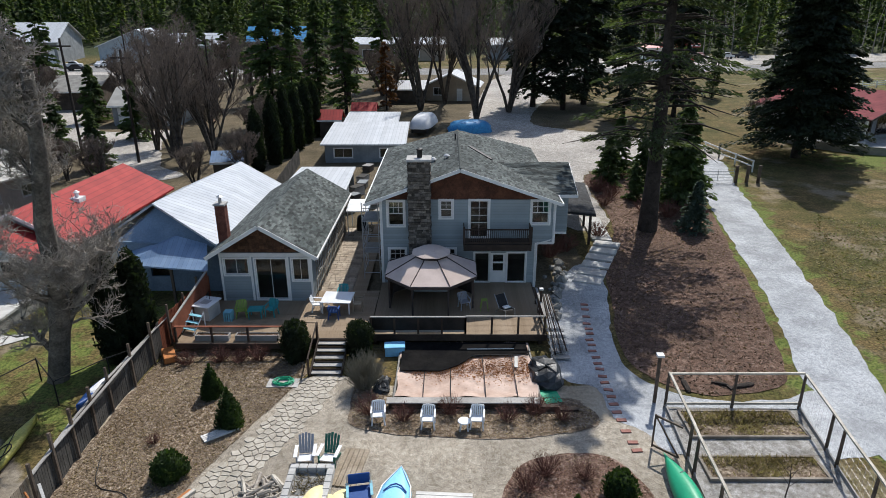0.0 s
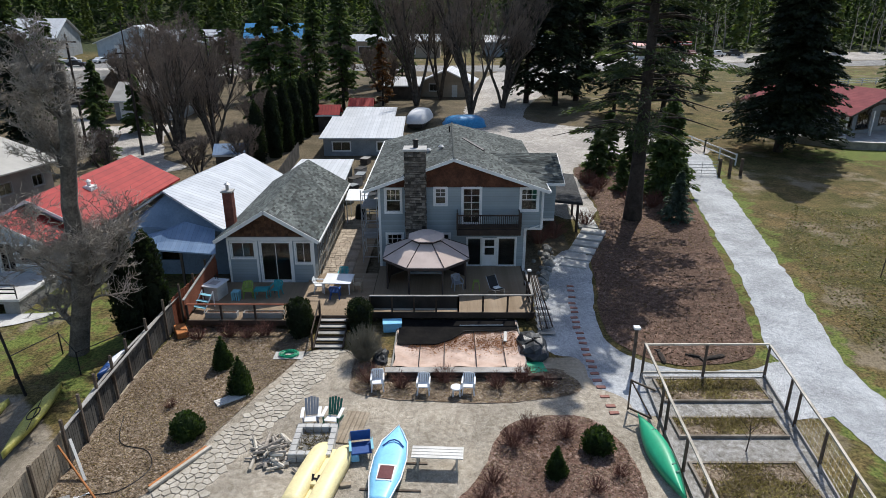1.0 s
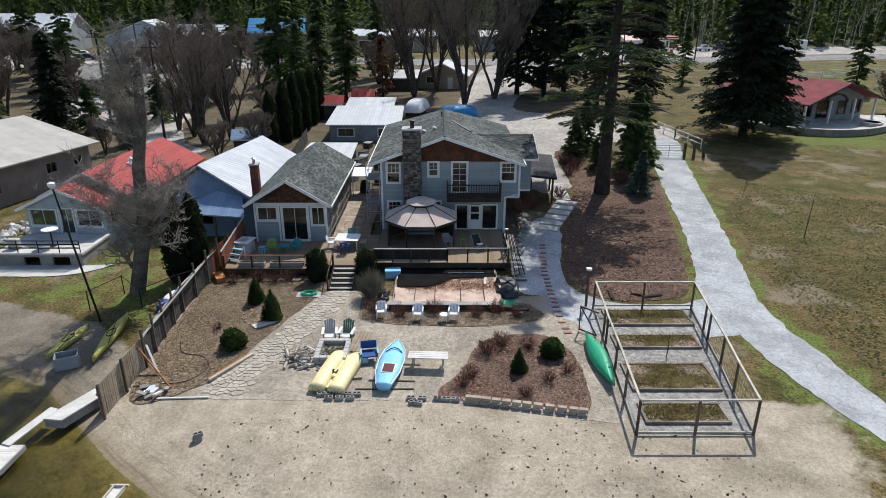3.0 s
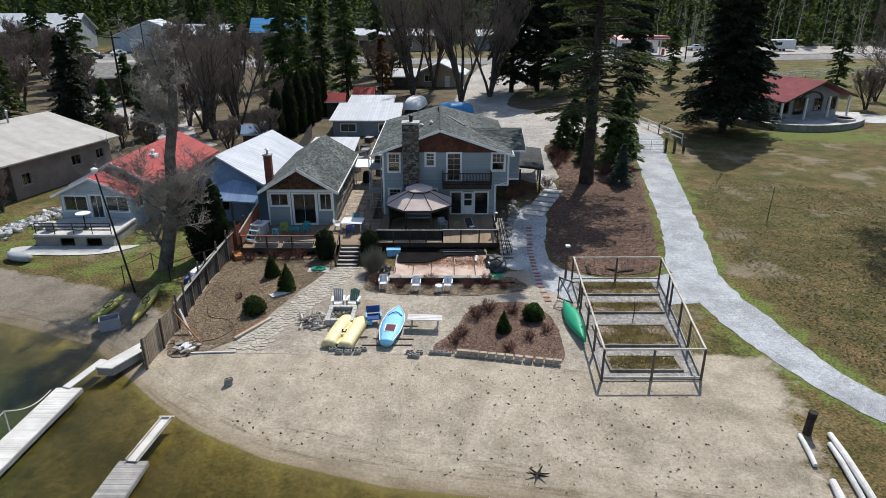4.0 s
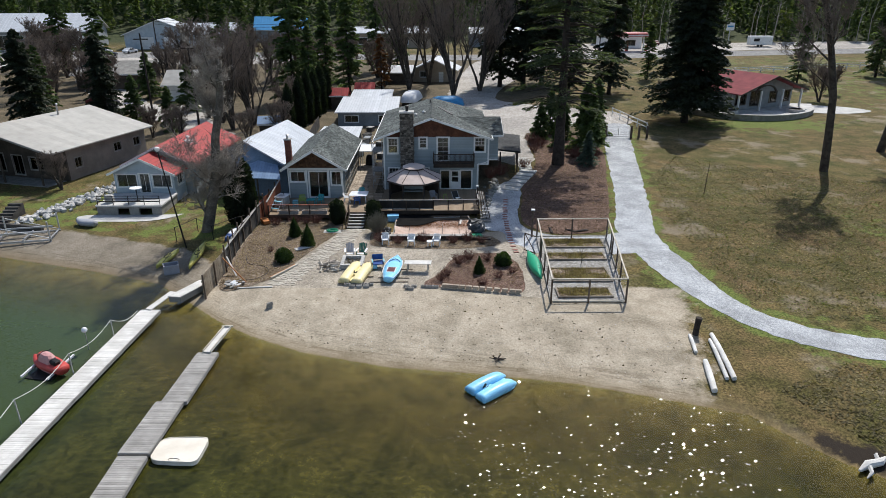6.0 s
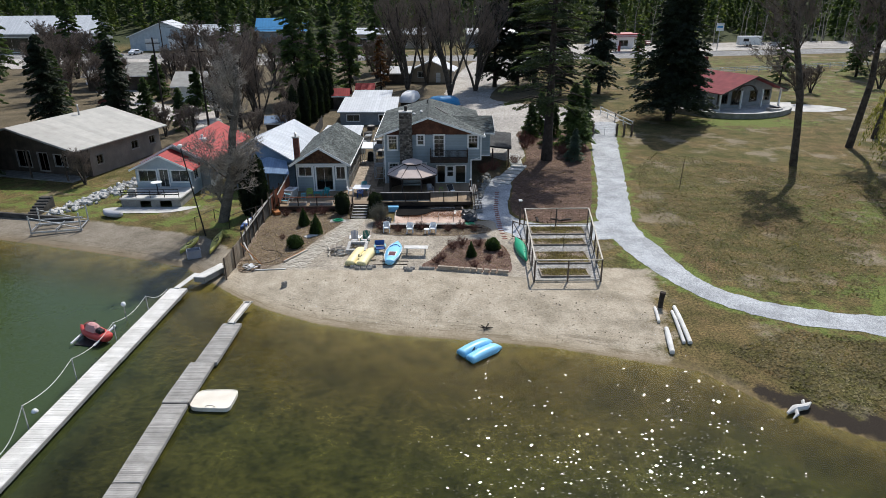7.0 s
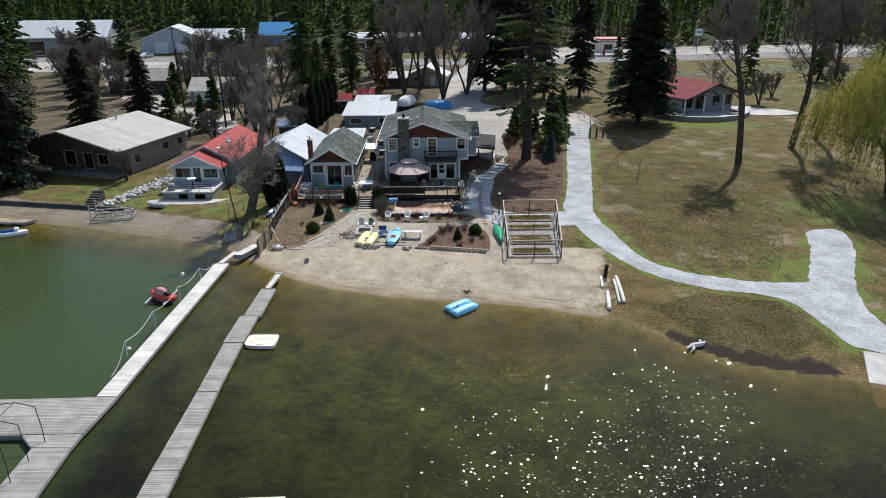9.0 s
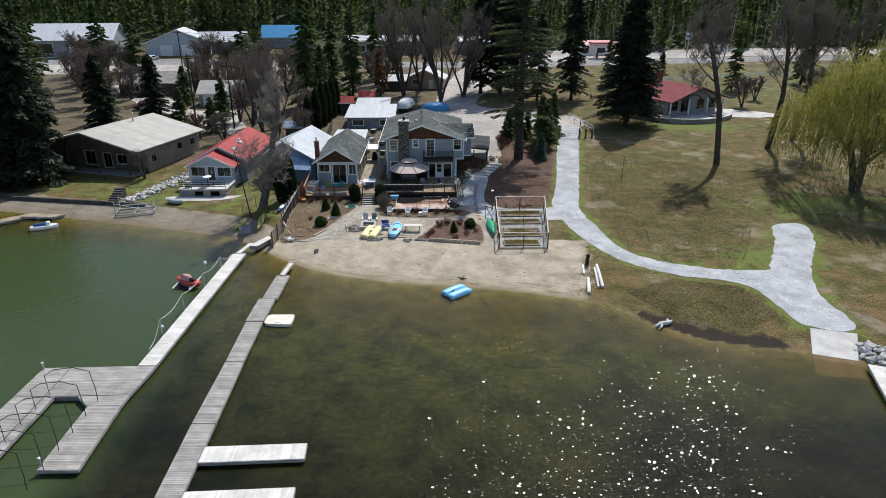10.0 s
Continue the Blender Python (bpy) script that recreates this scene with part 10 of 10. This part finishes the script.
for i in range(260):
    t = rng.random()
    x, y = -36.3 + 5.0 * t + rng.gauss(0, 0.6), 27.5 + 15 * t + rng.gauss(0, 0.7)
    r = rng.uniform(0.12, 0.34)
    res = bmesh.ops.create_icosphere(bm, subdivisions=1, radius=r, matrix=Matrix.Translation((x, y, gz(x, y) + r * 0.4)))
    for v in res["verts"]:
        v.co += Vector((rng.uniform(-1, 1), rng.uniform(-1, 1), rng.uniform(-1, 1))) * r * 0.25
part("rocks", bm, M_CONC, rw)


def watercraft(x, y, rz, m1, m2, label, z=-0.08):
    ob = thing("jet_ski", (x, y, z), rz, label, "jet ski")
    part("hull", hull(B(), 2.8, 1.05, 0.5, 0.08, stern=0.7), m1, ob, "", True)
    part("seat", box(B(), -0.2, 0.2, -1.0, 0.2, 0.5, 0.82, None, 0.08), m2, ob)
    part("console", box(B(), -0.25, 0.25, 0.2, 0.65, 0.5, 0.95, None, 0.1), m1, ob)
    part("handlebar", tube(B(), [(-0.38, 0.2, 1.0), (0, 0.35, 1.02), (0.38, 0.2, 1.0)], 0.025, 6), M_BLACK, ob)
    return ob


wl_ = thing("jet_ski_lift", (-20.6, 3.2, 0), -10, "sunken dark lift carrying a covered jet ski", "boat lift")
for s in (-1, 1):
    part("arm", beam(B(), (s * 0.8, -1.1, 0.25), (s * 0.8, 1.1, 0.5), 0.1, 0.1), P_WHITEPL, wl_)
part("bed", box(B(), -0.8, 0.8, -0.9, 0.9, -0.1, 0.06), M_BLACK, wl_)
js = watercraft(-20.6, 3.3, 60, P_RED, M_BLACK, "faded red and white jet ski on a lift", 0.1)
part("cover", lumpy(B(), 0.35, 0.7, 1.05, rngl, 12, 6), paint("pink_faded_cover", (0.55, 0.28, 0.27)), js)
for x, y in ((-20.0, -4.5), (-19.6, 5.6)):
    pb = thing("buoy", (x, y, 1.3 if y > 0 else 0.0), 0, "small white mooring ball beside the dock", "buoy", "mooring balls")
    part("ball", tube(B(), [(0, 0, -0.16), (0, 0, -0.1), (0, 0, 0.02), (0, 0, 0.14), (0, 0, 0.2)], [0.03, 0.13, 0.18, 0.12, 0.02], 12), P_WHITEPL, pb, "", True)
    if y > 0:
        part("pole", tube(B(), [(0, 0, -1.9), (0, 0, -0.1)], 0.03, 6), M_STEEL, pb)
dock("dock", [(-47.5, 22.0), (-46.3, 23.2), (-42.0, 22.6), (-42.8, 21.7)], 0.35, "tan plank dock at the neighbouring beach", M_FENCETAN)
dock("dock", [(-56, 14.2), (-54.8, 13.2), (-46.4, 21.4), (-47.5, 22.2)], 0.35, "tan plank dock at the neighbouring beach", M_FENCETAN)
watercraft(-42.2, 18.6, -65, P_WHITEPL, P_NAVY, "white and navy jet ski moored at the beach")

# stepping pavers
pv = thing("stepping_stones", (7.6, 26, 0.6), 0, "line of red pavers across the gravel", "stepping stones", world_coords=True)
line_p = curve_through([(8.0, 32.2), (7.8, 30), (7.62, 28.3), (7.46, 25.5), (7.48, 23.7), (7.5, 21.4), (7.7, 19.4)], 0.56, False)
for k, (x, y) in enumerate(line_p):
    m = pose(x + rng.uniform(-0.05, 0.05), y, gz(x, y) + 0.02, 0, 0, rng.uniform(-8, 8))
    part("paver", box(B(), -0.21, 0.21, -0.1, 0.1, -0.01, 0.045, m, 0.008), M_PAVER, pv)
sc2 = thing("garden_steps", (10, 38.5, 1.1), 0, "broad pale stone steps up to the side entry", "steps", world_coords=True)
for i in range(6):
    m = pose(8.9 + i * 0.5, 35.4 + i * 1.15, 1.05 + i * 0.06, 0, 0, -22)
    part("step", box(B(), -0.9, 0.9, -0.5, 0.5, -0.1, 0.09, m, 0.02), M_CONC, sc2)
part("landing", slab(B(), [(10.6, 42.3, 1.38), (12.0, 42.0, 1.38), (12.2, 47.3, 1.42), (10.7, 47.5, 1.42)], 0.2), M_CONC, sc2)
rk = thing("rock_edging", (6.4, 33, 1), 0, "row of pale rocks edging the deck bed", "rocks", kind="stuff", world_coords=True)
bm = B()
for i in range(46):
    t = i / 45
    x, y = 6.0 + 1.6 * t + rng.gauss(0, 0.25), 30.5 + 8 * t + rng.gauss(0, 0.2)
    r = rng.uniform(0.12, 0.3)
    res = bmesh.ops.create_icosphere(bm, subdivisions=1, radius=r, matrix=Matrix.Translation((x, y, gz(x, y) + r * 0.4)))
    for v in res["verts"]:
        v.co += Vector((rng.uniform(-1, 1), rng.uniform(-1, 1), rng.uniform(-1, 1))) * r * 0.25
part("rocks", bm, M_CONCDARK, rk)


# ---- flagstone walk ----
def flagstones():
    rng_ = random.Random(77)
    ob = thing("flagstone_walk", (-8, 19, 0.5), 0, "curving walk of pale irregular flagstones", "stone path", kind="structure", world_coords=True)
    left = [(-10.75, 13.7), (-9.75, 16.6), (-8.2, 20.3), (-6.85, 24.7)]
    right = [(-8.95, 13.5), (-8.0, 16.4), (-6.5, 20.0), (-5.0, 24.7)]
    lc, rc = curve_through(left, 0.4, False), curve_through(right, 0.4, False)
    edge = lc + rc[::-1]
    xs_, ys_ = [p[0] for p in edge], [p[1] for p in edge]
    seeds = []
    s = 0.36
    j = 0
    y = min(ys_) - s
    while y < max(ys_) + s:
        x = min(xs_) - s + (s / 2 if j % 2 else 0)
        while x < max(xs_) + s:
            seeds.append((x + rng_.uniform(-0.12, 0.12), y + rng_.uniform(-0.11, 0.11)))
            x += s
        y += s * 0.8
        j += 1
    arr = np.array(seeds)
    ok = inside(arr[:, 0], arr[:, 1], edge)
    for i in np.nonzero(ok)[0]:
        cx, cy = seeds[i]
        cell = [(cx - 0.5, cy - 0.5), (cx + 0.5, cy - 0.5), (cx + 0.5, cy + 0.5), (cx - 0.5, cy + 0.5)]
        dist = np.hypot(arr[:, 0] - cx, arr[:, 1] - cy)
        for k in np.argsort(dist)[1:14]:
            ox, oy = seeds[k]
            mx, my, dx, dy = (cx + ox) / 2, (cy + oy) / 2, ox - cx, oy - cy
            dl = math.hypot(dx, dy)
            mx, my = mx - dx / dl * 0.02, my - dy / dl * 0.02
            out = []
            for a, b in zip(cell, cell[1:] + cell[:1]):
                fa, fb = (a[0] - mx) * dx + (a[1] - my) * dy, (b[0] - mx) * dx + (b[1] - my) * dy
                if fa <= 0:
                    out.append(a)
                if fa * fb < 0:
                    t = fa / (fa - fb)
                    out.append((a[0] + (b[0] - a[0]) * t, a[1] + (b[1] - a[1]) * t))
            cell = out
            if len(cell) < 3:
                break
        if len(cell) < 3:
            continue
        z = gz(cx, cy) + 0.045 + rng_.uniform(-0.008, 0.012)
        n = len(cell)
        vv = [(x, y, z - 0.06) for x, y in cell] + [(x, y, z - 0.008) for x, y in cell] + [(cx + (x - cx) * 0.93, cy + (y - cy) * 0.93, z) for x, y in cell]
        fs = [tuple(range(2 * n, 3 * n))]
        for k in range(n):
            q = (k + 1) % n
            fs += [(k, q, n + q, n + k), (n + k, n + q, 2 * n + q, 2 * n + k)]
        raw_part("stone", vv, fs, M_FLAG, ob)


M_FLAG = mat("pale_flagstone", (0.36, 0.325, 0.265), (0.52, 0.475, 0.40), 0.85, 0, 1.4, 14, 0.35, 0.22)
flagstones()

# bark and leaf scraps on the beds
def litter(name, outline, count, m, seed, label, size=(0.05, 0.13), lift=0.05):
    rg_ = np.random.default_rng(seed)
    xs_, ys_ = [p[0] for p in outline], [p[1] for p in outline]
    p = np.stack([rg_.uniform(min(xs_), max(xs_), count * 2), rg_.uniform(min(ys_), max(ys_), count * 2)], 1)
    p = p[inside(p[:, 0], p[:, 1], outline)][:count]
    c = np.concatenate([p, (height(p[:, 0], p[:, 1]) + lift)[:, None]], 1)
    n_ = len(c)
    al_ = unit(rg_.normal(0, 1, (n_, 3)) * np.array([1, 1, 0.25]))
    v_, f_ = kites(c, al_, unit(np.array([[0, 0, 1.0]]) + rg_.normal(0, 0.45, (n_, 3))), rg_.uniform(*size, n_), rg_.uniform(size[0] * 0.6, size[1] * 0.7, n_))
    tagged(raw_part(name, v_, f_, m), label, "litter", "", "stuff")


M_LEAFLIT = leafy("pale_dead_leaves", (0.26, 0.18, 0.11), (0.46, 0.36, 0.25), 0.55)
litter("leaf_litter", BED_LEFT, 14000, M_LEAFLIT, 81, "dead leaves strewn over the planting bed")
litter("leaf_litter", BED_ISLAND, 7000, leafy("reddish_bark_chips", (0.20, 0.11, 0.08), (0.40, 0.29, 0.23), 0.55), 82, "bark chips strewn over the rounded bed")
litter("leaf_litter", BED_IVY, 4000, M_LEAFLIT, 83, "dead leaves strewn over the narrow bed")
litter("leaf_litter", MULCH, 9000, leafy("brown_bark_chips", (0.10, 0.06, 0.04), (0.26, 0.18, 0.13), 0.55), 84, "bark chips strewn under the pine", (0.08, 0.2))
M_DUNGRASS = leafy("dun_lawn_blades", (0.17, 0.14, 0.06), (0.34, 0.29, 0.15), 0.6)
M_NEWGRASS = leafy("fresh_green_blades", (0.07, 0.11, 0.02), (0.19, 0.22, 0.05), 0.5)
LAWN_NEAR = [(19.5, 0.5), (24.5, 3.0), (30, 1.2), (31, -4), (27, -6.5), (22.5, -5.0)]
LAWN_WIDE = [(22.5, 11), (26, 8), (33, 7), (36, 12), (39, 18), (46, 20), (50, 34), (30, 48), (25, 40), (22, 26)]
litter("grass_tufts", LAWN_NEAR, 5000, M_DUNGRASS, 85, "tufts of dry grass on the bank", (0.08, 0.22), 0.03)
litter("grass_tufts", LAWN_WIDE, 16000, M_DUNGRASS, 86, "tufts of dry grass over the lawn", (0.08, 0.24), 0.03)
litter("grass_tufts", LAWN_WIDE, 5000, M_NEWGRASS, 87, "fresh green tufts in the dry lawn", (0.08, 0.2), 0.03)
BEACH = [(-9.5, 7.6), (-8.5, 12.4), (0, 12.2), (8.6, 11.2), (15, 9), (18, 5), (17, 0.2), (9, 2.4), (-1, 4.2), (-6, 5.8)]
litter("beach_debris", BEACH, 450, leafy("dark_drift_scraps", (0.05, 0.038, 0.025), (0.16, 0.12, 0.08), 0.5), 88, "twigs and bark scraps washed onto the sand", (0.05, 0.2), 0.02)
litter("beach_debris", BEACH, 700, M_CONC, 89, "pale pebbles lying on the sand", (0.04, 0.1), 0.02)
